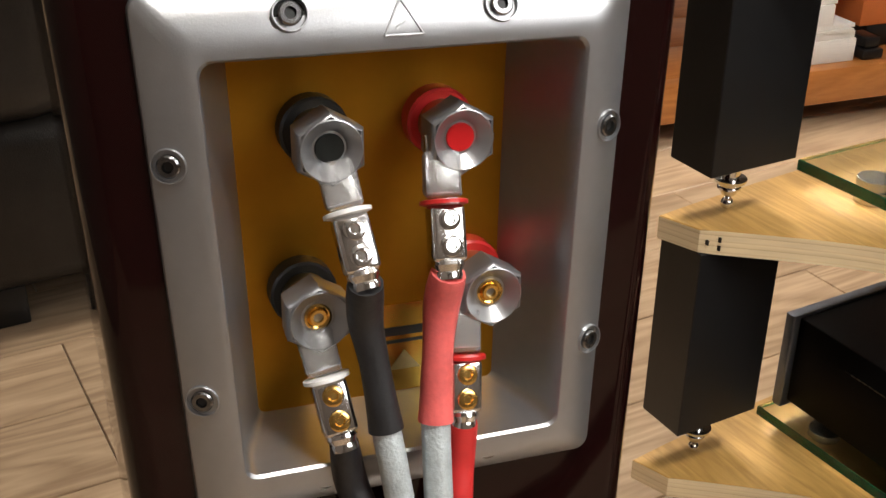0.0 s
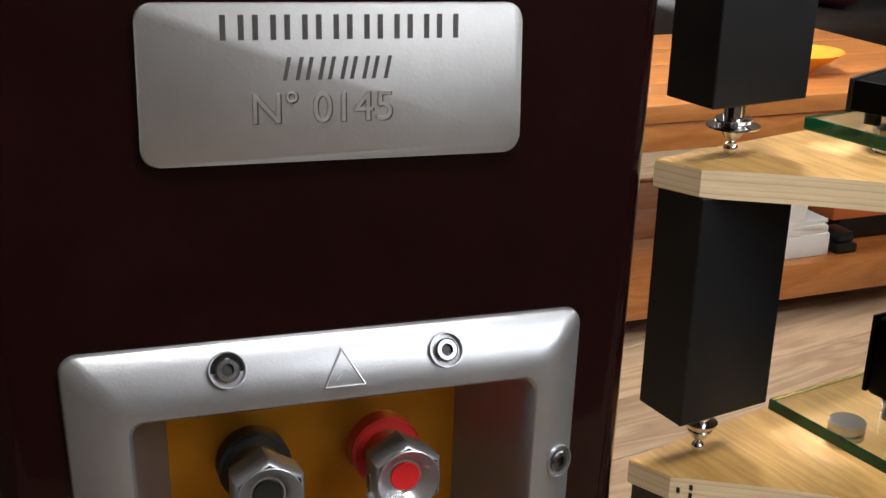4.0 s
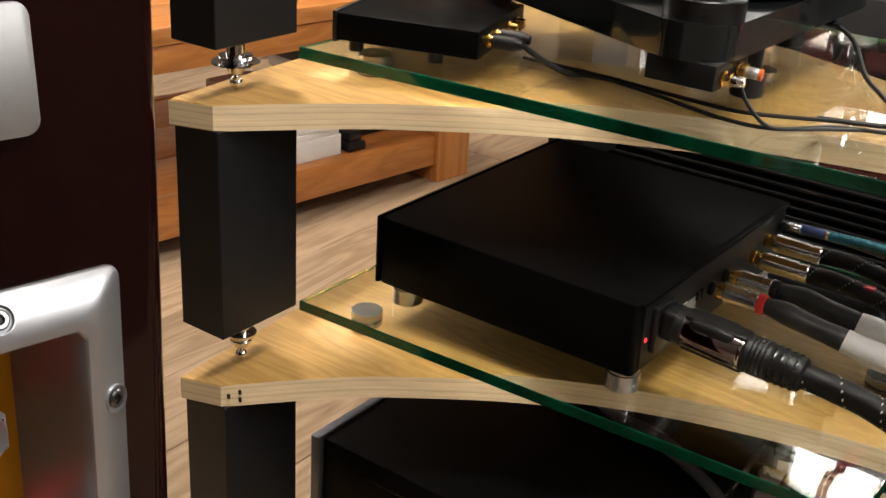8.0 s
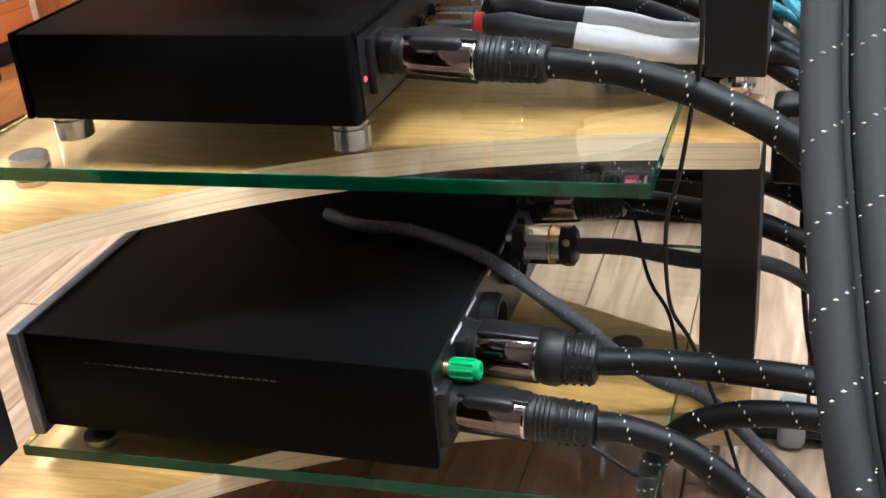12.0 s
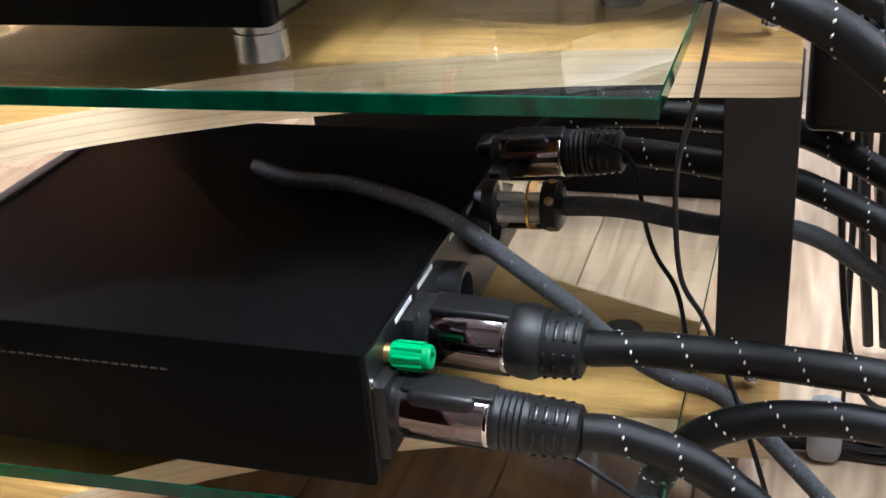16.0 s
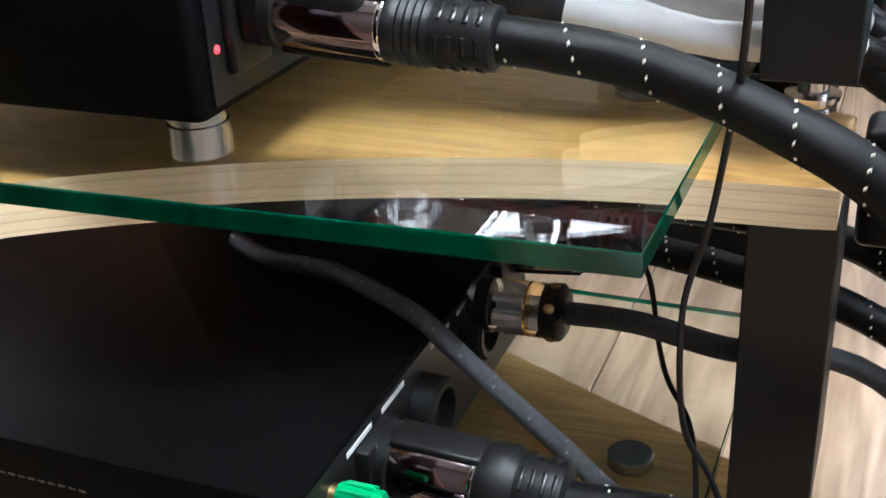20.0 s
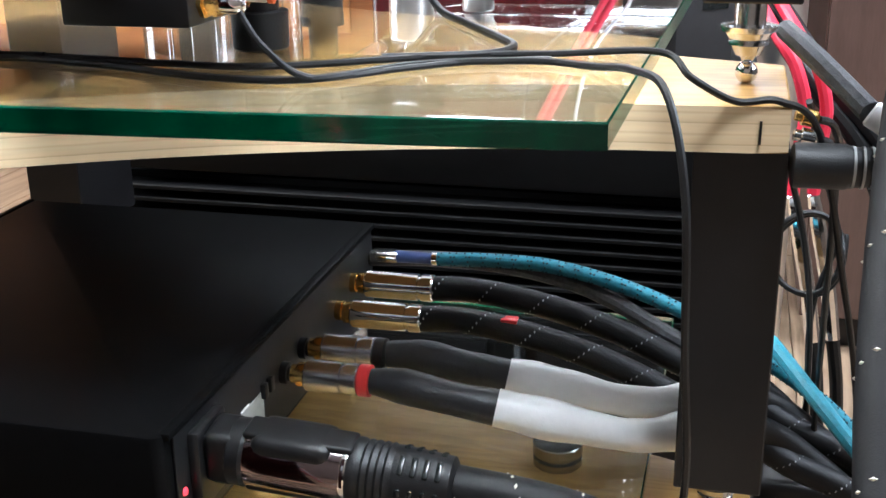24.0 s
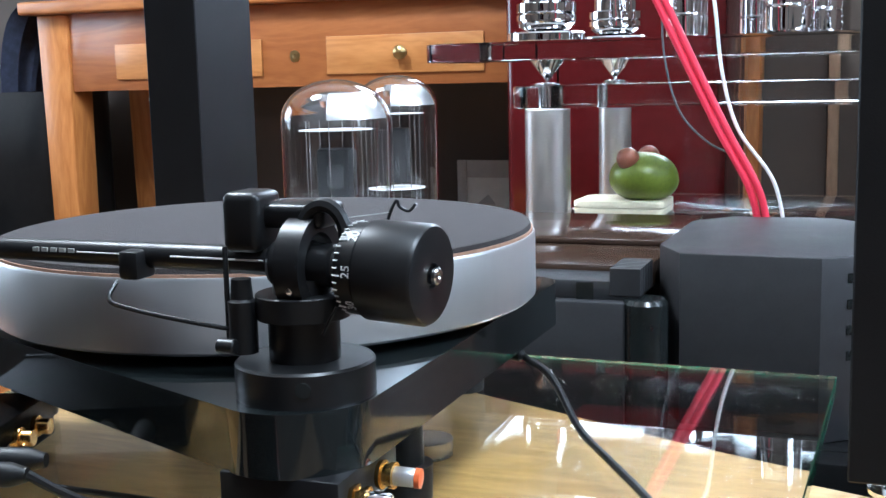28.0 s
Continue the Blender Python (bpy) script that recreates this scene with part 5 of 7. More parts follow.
ring = [(0.578 + 0.021 * math.cos(a), 0.345 + 0.004 * math.sin(2 * a), 0.440 + 0.026 * math.sin(a)) for a in [0.5 + 2 * math.pi * i / 12 for i in range(25)]]
ring = [(x + 0.0016 * (i // 12), y + 0.003 * (i // 12), z - 0.002 * (i // 12)) for i, (x, y, z) in enumerate(ring)]
plain_cable("thin_wire", "thin black wire hung in a coil beside the post", [(0.566, 0.25, 0.553), (0.582, 0.30, 0.50)] + ring + [(0.585, 0.345, 0.40), (0.590, 0.35, 0.30), (0.60, 0.36, 0.004)], 0.0018, BLACK_RUBBER, seg=8)
for k in range(2):
    plain_cable("signal_cable", "thick black lead running down beside the rack", [(0.520 + 0.012 * k, 0.50 + 0.02 * k, 0.592), (0.545 + 0.012 * k, 0.45 + 0.02 * k, 0.570), (0.578 + 0.012 * k, 0.42, 0.528), (0.616 + 0.014 * k, 0.41, 0.480), (0.640 + 0.014 * k, 0.40, 0.39), (0.66 + 0.014 * k, 0.40, 0.16), (0.70 + 0.014 * k, 0.42, 0.010)], 0.0060, BLACK_RUBBER, group="black leads")
pj = thing("jack_plug", "black cable plug with a slotted sleeve beside the rack", "plug")
part("body", lathe((0.5545, 0.152, 0.546), (1, 0.04, 0.0), [(0, 0.0080), (0.001, 0.0098), (0.022, 0.0098), (0.024, 0.0088), (0.040, 0.0080), (0.042, 0.0062)], 22), BLACK_RUBBER, pj)
for k in range(4):
    part("slot", lathe((0.5790 + 0.0038 * k, 0.1530, 0.546), (1, 0.04, 0.0), [(0, 0.0091), (0.0011, 0.0090)], 22), LABEL_GREY, pj)
part("lead", tube([(0.594, 0.154, 0.546), (0.64, 0.16, 0.543), (0.70, 0.18, 0.50), (0.74, 0.2, 0.3), (0.76, 0.2, 0.01)], 0.006, 10, 6), BLACK_RUBBER, pj)
wj = thing("jack_plug", "grey lead with a white plug collar beside the rack", "plug")
part("collar", rod((0.586, 0.170, 0.566), (0.606, 0.165, 0.554), 0.0060, 16, 0.001), WHITE_RING, wj)
part("lead", tube([(0.552, 0.250, 0.588), (0.566, 0.205, 0.581), (0.586, 0.170, 0.566)], 0.0052, 10, 6), GREY_SLEEVE, wj)
part("lead_end", tube([(0.606, 0.165, 0.554), (0.65, 0.16, 0.52), (0.70, 0.16, 0.40), (0.73, 0.16, 0.01)], 0.0045, 10, 6), GREY_SLEEVE, wj)
for z, m in ((0.562, GOLD), (0.553, STEEL)):
    gp = thing("phono_plug", "small gold-plated phono plug hanging beside the shelf", "plug", group="loose phono plugs")
    part("shell", lathe((0.5560, 0.178, z), (1, 0.1, -0.2), [(0, 0.0026), (0.003, 0.0026), (0.0032, 0.0040), (0.009, 0.0040), (0.010, 0.003)], 14), m, gp)
    part("lead", tube([(0.566, 0.179, z - 0.002), (0.575, 0.19, z - 0.010), (0.580, 0.22, z - 0.05), (0.59, 0.30, 0.30), (0.60, 0.33, 0.004)], 0.0018, 8, 6), BLACK_RUBBER, gp)
# ---- the turntable on the top plate ----
def hull(circles, k=40):
    """Outline round a few circles, as a band stretched over them."""
    pts = sorted({(round(x + r * math.cos(2 * math.pi * i / k), 6), round(y + r * math.sin(2 * math.pi * i / k), 6)) for x, y, r in circles for i in range(k)})

    def half(ps):
        out = []
        for p in ps:
            while len(out) > 1 and (out[-1][0] - out[-2][0]) * (p[1] - out[-2][1]) - (out[-1][1] - out[-2][1]) * (p[0] - out[-2][0]) <= 1e-12:
                out.pop()
            out.append(p)
        return out[:-1]

    return half(pts) + half(pts[::-1])


def turntable():
    t = thing("turntable", "black lacquered turntable with a white-rimmed platter and dark felt mat", "turntable")
    out = hull(((0.303, 0.076, 0.034), (0.318, 0.335, 0.022), (0.045, 0.200, 0.045)))
    part("plinth", prism(out, 0.632, 0.658, 0.0016, 3), PLINTH, t, "glossy black rounded triangular plinth")
    part("bearing_housing", lathe((0.20, 0.24, 0.658), (0, 0, 1), [(0, 0.075), (0.003, 0.075), (0.0046, 0.068)], 40), PLINTH, t)
    p = part("platter", lathe((0.20, 0.24, 0.6625), (0, 0, 1), [(0, 0.130), (0.0006, 0.1485), (0.002, 0.150), (0.0345, 0.150), (0.036, 0.1492), (0.036, 0)], 96), PLATTER, t, "heavy satin white-silver platter")
    part("cork_ring", lathe((0.20, 0.24, 0.6985), (0, 0, 1), [(0, 0.1486), (0.0015, 0.1486), (0.0015, 0)], 96), CORK, p)
    m = lathe((0.20, 0.24, 0.7000), (0, 0, 1), [(0, 0.1478), (0.0024, 0.1470), (0.0028, 0.1450), (0.0028, 0.05), (0.0028, 0.004), (0.0028, 0)], 96)
    part("felt_mat", m, FELT, p, "dark fluffy felt mat")
    part("spindle", lathe((0.20, 0.24, 0.7020), (0, 0, 1), [(0, 0.0036), (0.010, 0.0036), (0.0125, 0.002), (0.013, 0)], 16), STEEL, p)
    for x, y in ((0.322, 0.140), (0.285, 0.322), (0.060, 0.200)):
        part("foot", lathe((x, y, 0.590), (0, 0, 1), [(0, 0.010), (0.002, 0.0125), (0.018, 0.0130), (0.0185, 0.009), (0.0425, 0.0085)], 24), BLACK_RUBBER, t, "black damping foot")
    # connection box under the pod with two phono sockets
    bx = part("connection_box", box((0.283, 0.045, 0.6145), (0.335, 0.101, 0.6325), 0.001), BLACK_PLASTIC, t, "matt black connection box")
    for y, z, ring in ((0.057, 0.6225, None), (0.083, 0.6235, ORANGE_RUBBER)):
        part("socket", lathe((0.335, y, z), (1, 0, 0), [(0, 0.0058), (0.002, 0.0062), (0.0022, 0.0048), (0.005, 0.0048), (0.0052, 0.0056), (0.007, 0.0056)], flat=6 if ring is None else None, seg=18), GOLD, bx, "gold-plated socket")
        part("plug_shell", lathe((0.341, y, z), (1, 0.12, -0.05), [(0, 0.0034), (0.001, 0.0040), (0.008, 0.0040), (0.0095, 0.0036), (0.0102, 0.0030), (0.0104, 0)], 18), CHROME if ring is None else PLATTER, bx)
        if ring:
            part("colour_ring", lathe((0.3525, y + 0.0014, z - 0.0006), (1, 0.12, -0.05), [(-0.002, 0.0042), (0.0002, 0.0042), (0.0006, 0.0030), (0.001, 0.0)], 18), ring, bx, "orange rubber end")
    # tonearm: base, column, clamp, bearing yoke, tube, counterweight
    X, Y = 0.307, 0.076
    b = part("arm_base", lathe((X, Y, 0.658), (0, 0, 1), [(0, 0.0285), (0.0135, 0.0285), (0.0145, 0.0276), (0.0145, 0)], 48), ARM_BLACK, t, "matt black round tonearm base")
    part("set_screw_hole", lathe((X + 0.012, Y - 0.0258, 0.6660), (0.36, -0.93, 0), [(0, 0.0032), (0.0004, 0.0030), (0.0005, 0)], 16), BLACK_CAP, b)
    c = part("arm_column", lathe((X, Y, 0.6715), (0, 0, 1), [(0, 0.0145), (0.018, 0.0145), (0.018, 0.0188), (0.0185, 0.0192), (0.0275, 0.0192), (0.028, 0.0186), (0.028, 0.012), (0.034, 0.012)], 36), ARM_BLACK, t, "black arm column with a clamp collar")
    part("clamp_screw", lathe((X + 0.004, Y - 0.0148, 0.6700), (0.25, -0.97, 0), [(0, 0.0012), (0.0006, 0.001), (0.0006, 0)], 10), STEEL, c)
    ol = box((X - 0.019, Y - 0.012, 0.6890), (X + 0.016, Y + 0.014, 0.6965), 0.002)
    part("yoke_foot", ol, ARM_BLACK, t)
    yk = bmesh.new()
    n, R, r = 40, 0.0165, 0.0032
    rings = []
    for i in range(n):
        a = 2 * math.pi * i / n
        rings.append([yk.verts.new((X + 0.003 + h * 1.7, Y + (R + q) * math.cos(a), 0.7105 + (R + q) * math.sin(a))) for q, h in ((-r, -r), (r, -r), (r, r), (-r, r))])
    for p0, p1 in zip(rings, rings[1:] + rings[:1]):
        for k in range(4):
            yk.faces.new((p0[k], p0[(k + 1) % 4], p1[(k + 1) % 4], p1[k]))
    part("bearing_yoke", yk, ARM_BLACK, t, "black bearing ring round the arm")
    part("bearing_core", lathe((X - 0.012, Y, 0.7105), (1, 0, 0), [(0, 0.0085), (0.002, 0.0100), (0.017, 0.0100), (0.018, 0.0088), (0.027, 0.0088), (0.028, 0.0075), (0.034, 0.0062)], 30), ARM_BLACK, t)
    for a in (-0.4, -1.1):
        part("bearing_screw", lathe((X + 0.004, Y - 0.0185 * math.cos(a) , 0.7105 + 0.0185 * math.sin(a)), (0.3, -math.cos(a), math.sin(a)), [(0, 0.0022), (0.0010, 0.0020), (0.0014, 0)], 12), STEEL, t, "small bright screw")
    part("pillar_block", box((X - 0.031, Y - 0.009, 0.7155), (X - 0.014, Y + 0.012, 0.7400), 0.0035, 3), ARM_BLACK, t)
    part("anti_skate_housing", box((X - 0.016, Y - 0.004, 0.7250), (X + 0.012, Y + 0.018, 0.7350), 0.003, 3), ARM_BLACK, t)
    ar = [(X + 0.012 + 0.0095 * math.cos(a), Y - 0.003, 0.7230 + 0.0120 * math.sin(a)) for a in [math.pi * (1.05 - 1.1 * i / 8) for i in range(9)]]
    part("arm_bridge", tube(ar, 0.0030, 8, 3), ARM_BLACK, t, "arched black bridge")
    # arm tube pointing over the platter
    a0, a1 = Vector((X - 0.010, Y, 0.7115)), Vector((0.085, Y + 0.012, 0.7110))
    part("arm_tube", lathe(a0, a1 - a0, [(0, 0.0056), (0.003, 0.0060), ((a1 - a0).length, 0.0043)], 20), ARM_BLACK, t, "black carbon arm tube with a pale line")
    dv = (a1 - a0).normalized()
    for s0, s1, w in ((0.004, 0.050, 0.0005), (0.068, 0.100, 0.0004)):
        p0, p1 = a0 + dv * s0 + Vector((0, -0.0058 + s0 * 0.008, 0.0008)), a0 + dv * s1 + Vector((0, -0.0058 + s1 * 0.008, 0.0008))
        part("printed_line", rod(p0, p1, w, 6), INK, t)
    for k in range(5):
        q = a0 + dv * (0.103 + 0.005 * k) + Vector((0, -0.0050, 0.0012))
        part("print_bar", box(q - Vector((0.0016, 0.0006, 0.0009)), q + Vector((0.0016, 0.0006, 0.0009))), LABEL_GREY, t)
    sh = box((-0.024, -0.009, -0.003), (0.006, 0.009, 0.003), 0.0015)
    bmesh.ops.translate(sh, vec=a1, verts=sh.verts)
    part("headshell", sh, ARM_BLACK, t)
    part("cartridge", box((a1.x - 0.021, a1.y - 0.008, 0.6935), (a1.x - 0.002, a1.y + 0.008, 0.7030), 0.001), BLACK_PLASTIC, t)
    # counterweight with its scale ring
    W = Vector((0.334, Y, 0.7100))
    ax = Vector((1, -0.10, -0.04)).normalized()
    part("counterweight_stub", rod((X + 0.016, Y, 0.7100), W, 0.0055, 16), ARM_BLACK, t)
    dial = part("dial_ring", lathe(W - ax * 0.004, ax, [(0, 0.0165), (0.001, 0.0180), (0.0085, 0.0186), (0.009, 0.0180)], 48), ARM_BLACK, t, "black scale ring with white marks")
    u, w, d = basis(ax)
    for i in range(40):
        a = 2 * math.pi * i / 40
        o = u * math.cos(a) + w * math.sin(a)
        big = 0.0032 if i % 5 == 0 else 0.0018
        part("scale_mark", rod(W - ax * 0.0030 + o * 0.0182, W + ax * (big - 0.0030) + o * 0.0185, 0.00035, 5), INK, dial)
    out_dir = Vector((-0.32, -0.93, 0.05))
    out_dir = (out_dir - ax * out_dir.dot(ax)).normalized()
    up = ax.cross(out_dir)
    for text, turn in (("25", 0.05), ("20", 0.85), ("30", -0.75)):
        o = (out_dir * math.cos(turn) + up * math.sin(turn) * (1 if up.z > 0 else -1)).normalized()
        M = Matrix((ax.cross(o).normalized(), -ax, o)).transposed().to_4x4()
        if M.to_3x3().determinant() < 0:
            M = Matrix((-ax.cross(o).normalized(), -ax, o)).transposed().to_4x4()
        M.translation = W + ax * 0.0030 + o * 0.0185
        part("dial_number", lettering(text, 0.0052, 0.0001), INK, dial, m=M)
    cw = part("counterweight", lathe(W + ax * 0.005, ax, [(0, 0.0180), (0.0010, 0.0198), (0.0240, 0.0198), (0.0255, 0.0188), (0.0260, 0.0172), (0.0258, 0.0050), (0.0240, 0.0048), (0.0240, 0)], 56), ARM_BLACK, t, "matt black cylindrical counterweight")
    part("counterweight_screw", lathe(W + ax * 0.029, ax, [(0, 0.0034), (0.0040, 0.0034), (0.0046, 0.0028), (0.0046, 0.0014), (0.003, 0)], 18), STEEL, cw)
    # cueing lift, finger rod and anti-skating thread
    part("lift_body", lathe((X - 0.021, Y - 0.012, 0.6760), (0, 0, 1), [(0, 0.0058), (0.021, 0.0058), (0.022, 0.0046), (0.030, 0.0040)], 18), ARM_BLACK, t)
    part("lift_post", rod((X - 0.0265, Y - 0.014, 0.6760), (X - 0.0265, Y - 0.014, 0.7190), 0.0011, 8), ARM_BLACK, t)
    part("cue_lever", tube([(X - 0.024, Y - 0.014, 0.6855), (X - 0.045, Y - 0.020, 0.6895), (X - 0.068, Y - 0.022, 0.6935), (X - 0.078, Y - 0.021, 0.6965), (X - 0.079, Y - 0.014, 0.7030)], 0.0010, 8, 6), ARM_BLACK, t, "thin bent cueing lever")
    part("lever_clip", box((X - 0.083, Y - 0.008, 0.7020), (X - 0.073, Y + 0.006, 0.7145), 0.002), ARM_BLACK, t)
    part("lever_screw", rod((X - 0.028, Y - 0.020, 0.6800), (X - 0.020, Y - 0.020, 0.6800), 0.0032, 12, 0.0006), ARM_BLACK, t)
    part("anti_skate_wire", tube([(0.3350, Y + 0.02, 0.7180), (0.3370, Y + 0.02, 0.7280), (0.3405, Y + 0.02, 0.7345), (0.3420, Y + 0.02, 0.7320), (0.3460, Y + 0.02, 0.7305), (0.3490, Y + 0.02, 0.7335)], 0.0007, 6, 6), ARM_BLACK, t)
    part("anti_skate_thread", rod((X + 0.016, Y + 0.010, 0.7285), (0.3380, Y + 0.02, 0.7298), 0.0002, 5), LABEL_GREY, t)
    part("arm_lead", tube([(X + 0.020, Y - 0.010, 0.6960), (X + 0.017, Y - 0.012, 0.6900), (X + 0.014, Y - 0.011, 0.6850)], 0.0007, 6, 5), BLACK_RUBBER, t)
    # supply jack under the far corner, its lead lying on the glass
    part("supply_jack", lathe((0.300, 0.300, 0.6270), (1, -0.3, -0.12), [(0, 0.0050), (0.012, 0.0050), (0.013, 0.0042), (0.034, 0.0036), (0.036, 0.002)], 16), BLACK_RUBBER, t)
    return t


turntable()
plain_cable("supply_lead", "black supply lead looping on the glass plate", [(0.334, 0.290, 0.6225), (0.352, 0.283, 0.614), (0.375, 0.255, 0.5945), (0.400, 0.215, 0.5928), (0.424, 0.176, 0.5925), (0.434, 0.155, 0.5925), (0.430, 0.137, 0.5925), (0.415, 0.128, 0.5925), (0.385, 0.118, 0.5925)], 0.0021, BLACK_RUBBER, seg=8)
plain_cable("ground_wire", "thin black wire from the turntable sockets along the glass", [(0.349, 0.057, 0.620), (0.358, 0.058, 0.606), (0.372, 0.070, 0.5928), (0.400, 0.098, 0.5922), (0.425, 0.118, 0.5922), (0.455, 0.128, 0.5922)], 0.0014, BLACK_RUBBER, seg=8)


def phono_stage():
    s = thing("phono_preamplifier", "small matt black preamplifier box on the glass plate", "preamplifier", (0.033, 0.006, 0.590), rz=16)
    part("housing", box((0, 0, 0.010), (0.118, 0.118, 0.032), 0.0012), BLACK_METAL, s)
    part("front_panel", box((-0.0035, -0.001, 0.0085), (0.0, 0.119, 0.0332), 0.0008), BLACK_PLASTIC, s)
    for x, y in ((0.012, 0.012), (0.08, 0.012), (0.012, 0.106), (0.08, 0.106)):
        part("foot", lathe((x, y, 0), (0, 0, 1), [(0, 0.005), (0.001, 0.006), (0.010, 0.006)], 14), BLACK_RUBBER, s)
    for y in (0.022, 0.042, 0.074, 0.094):
        part("socket", lathe((0.1175, y, 0.021), (1, 0, 0), [(0, 0.0056), (0.003, 0.0056), (0.0032, 0.0042), (0.009, 0.0042)], 14), GOLD, s)
    for y in (0.022, 0.042):
        k = part("plug", lathe((0.123, y, 0.021), (1, 0, 0), [(0, 0.0058), (0.016, 0.0058), (0.024, 0.0034)], 14), BLACK_RUBBER, s)
    part("foil_tag", box((0.1185, 0.060, 0.012), (0.1195, 0.072, 0.022), 0.001), CHROME, s)
    return s


phono_stage()
plain_cable("signal_cable", "thin black lead from the small preamplifier across the glass", [(0.168, 0.068, 0.6110), (0.184, 0.074, 0.601), (0.200, 0.082, 0.5935), (0.215, 0.092, 0.5925), (0.240, 0.096, 0.5925)], 0.0024, BLACK_RUBBER, seg=8)
# ---- the valve amplifier and the acrylic stand behind the rack ----
def valve(parent, x, y, z0, r, top):
    """A glass dome with a painted reflection over dark anodes, mica discs and support wires."""
    h = top - z0
    outer = [(0.0, r * 0.99)] + [(h - 0.012 - r * 0.72, r)] + [(h - 0.012 - r * 0.72 + r * 0.72 * math.sin(radians(a)), r * math.cos(radians(a))) for a in (10, 20, 30, 42, 54, 66, 76, 84)] + [(h - 0.012, 0.0005)]
    inner = [(a - 0.0012 * (k > 1), b * 0.972) for k, (a, b) in enumerate(outer)]
    v = part("valve", lathe((x, y, z0 + 0.012), (0, 0, 1), outer + inner[::-1], 44), BULB, parent, "clear glass dome valve with a painted window reflection")
    v.visible_shadow = False
    part("socket", lathe((x, y, z0), (0, 0, 1), [(0, r * 1.08), (0.010, r * 1.08), (0.012, r * 0.98), (0.0125, 0)], 36), AMP_BLACK, v)
    cap = [(r * 0.66 * math.sin(radians(a)), r * 0.93 * math.cos(radians(a))) for a in (4, 12, 20, 28, 36, 44, 50)]
    g = lathe((x, y, top - r * 0.76), (0, 0, 1), cap, 44)
    # a bright patch, only towards the window, stands for its reflection in the glass
    for f in [f for f in g.faces if len(f.verts) > 4 or not -1.35 < math.atan2(f.calc_center_median().y - y, f.calc_center_median().x - x) < 0.9]:
        g.faces.remove(f)
    part("window_reflection", g, DOME_GLINT, v, "bright patch standing in for the window's reflection in the dome")
    part("getter_cup", lathe((x, y, top - r * 0.50), (0, 0, 1), [(0, r * 0.26), (0.006, r * 0.30), (0.012, r * 0.24), (0.0125, 0)], 24), STEEL, v)
    part("anode", box((x - r * 0.34, y - r * 0.20, z0 + 0.052), (x + r * 0.34, y + r * 0.20, top - r * 1.25), 0.004, 2), PLATE_GREY, v, "dark grey anode box")
    for z in (z0 + 0.030, z0 + 0.046, top - r * 0.92):
        part("mica_disc", lathe((x, y, z), (0, 0, 1), [(0, r * 0.68), (0.0008, r * 0.68), (0.0008, 0)], 24), WHITE_RING, v)
    for k in range(8):
        a = 2 * math.pi * (k + 0.3) / 8
        part("support_wire", rod((x + r * 0.56 * math.cos(a), y + r * 0.56 * math.sin(a), z0 + 0.012), (x + r * 0.56 * math.cos(a), y + r * 0.56 * math.sin(a), top - r * 0.75), 0.0007, 6), STEEL, v)
    return v


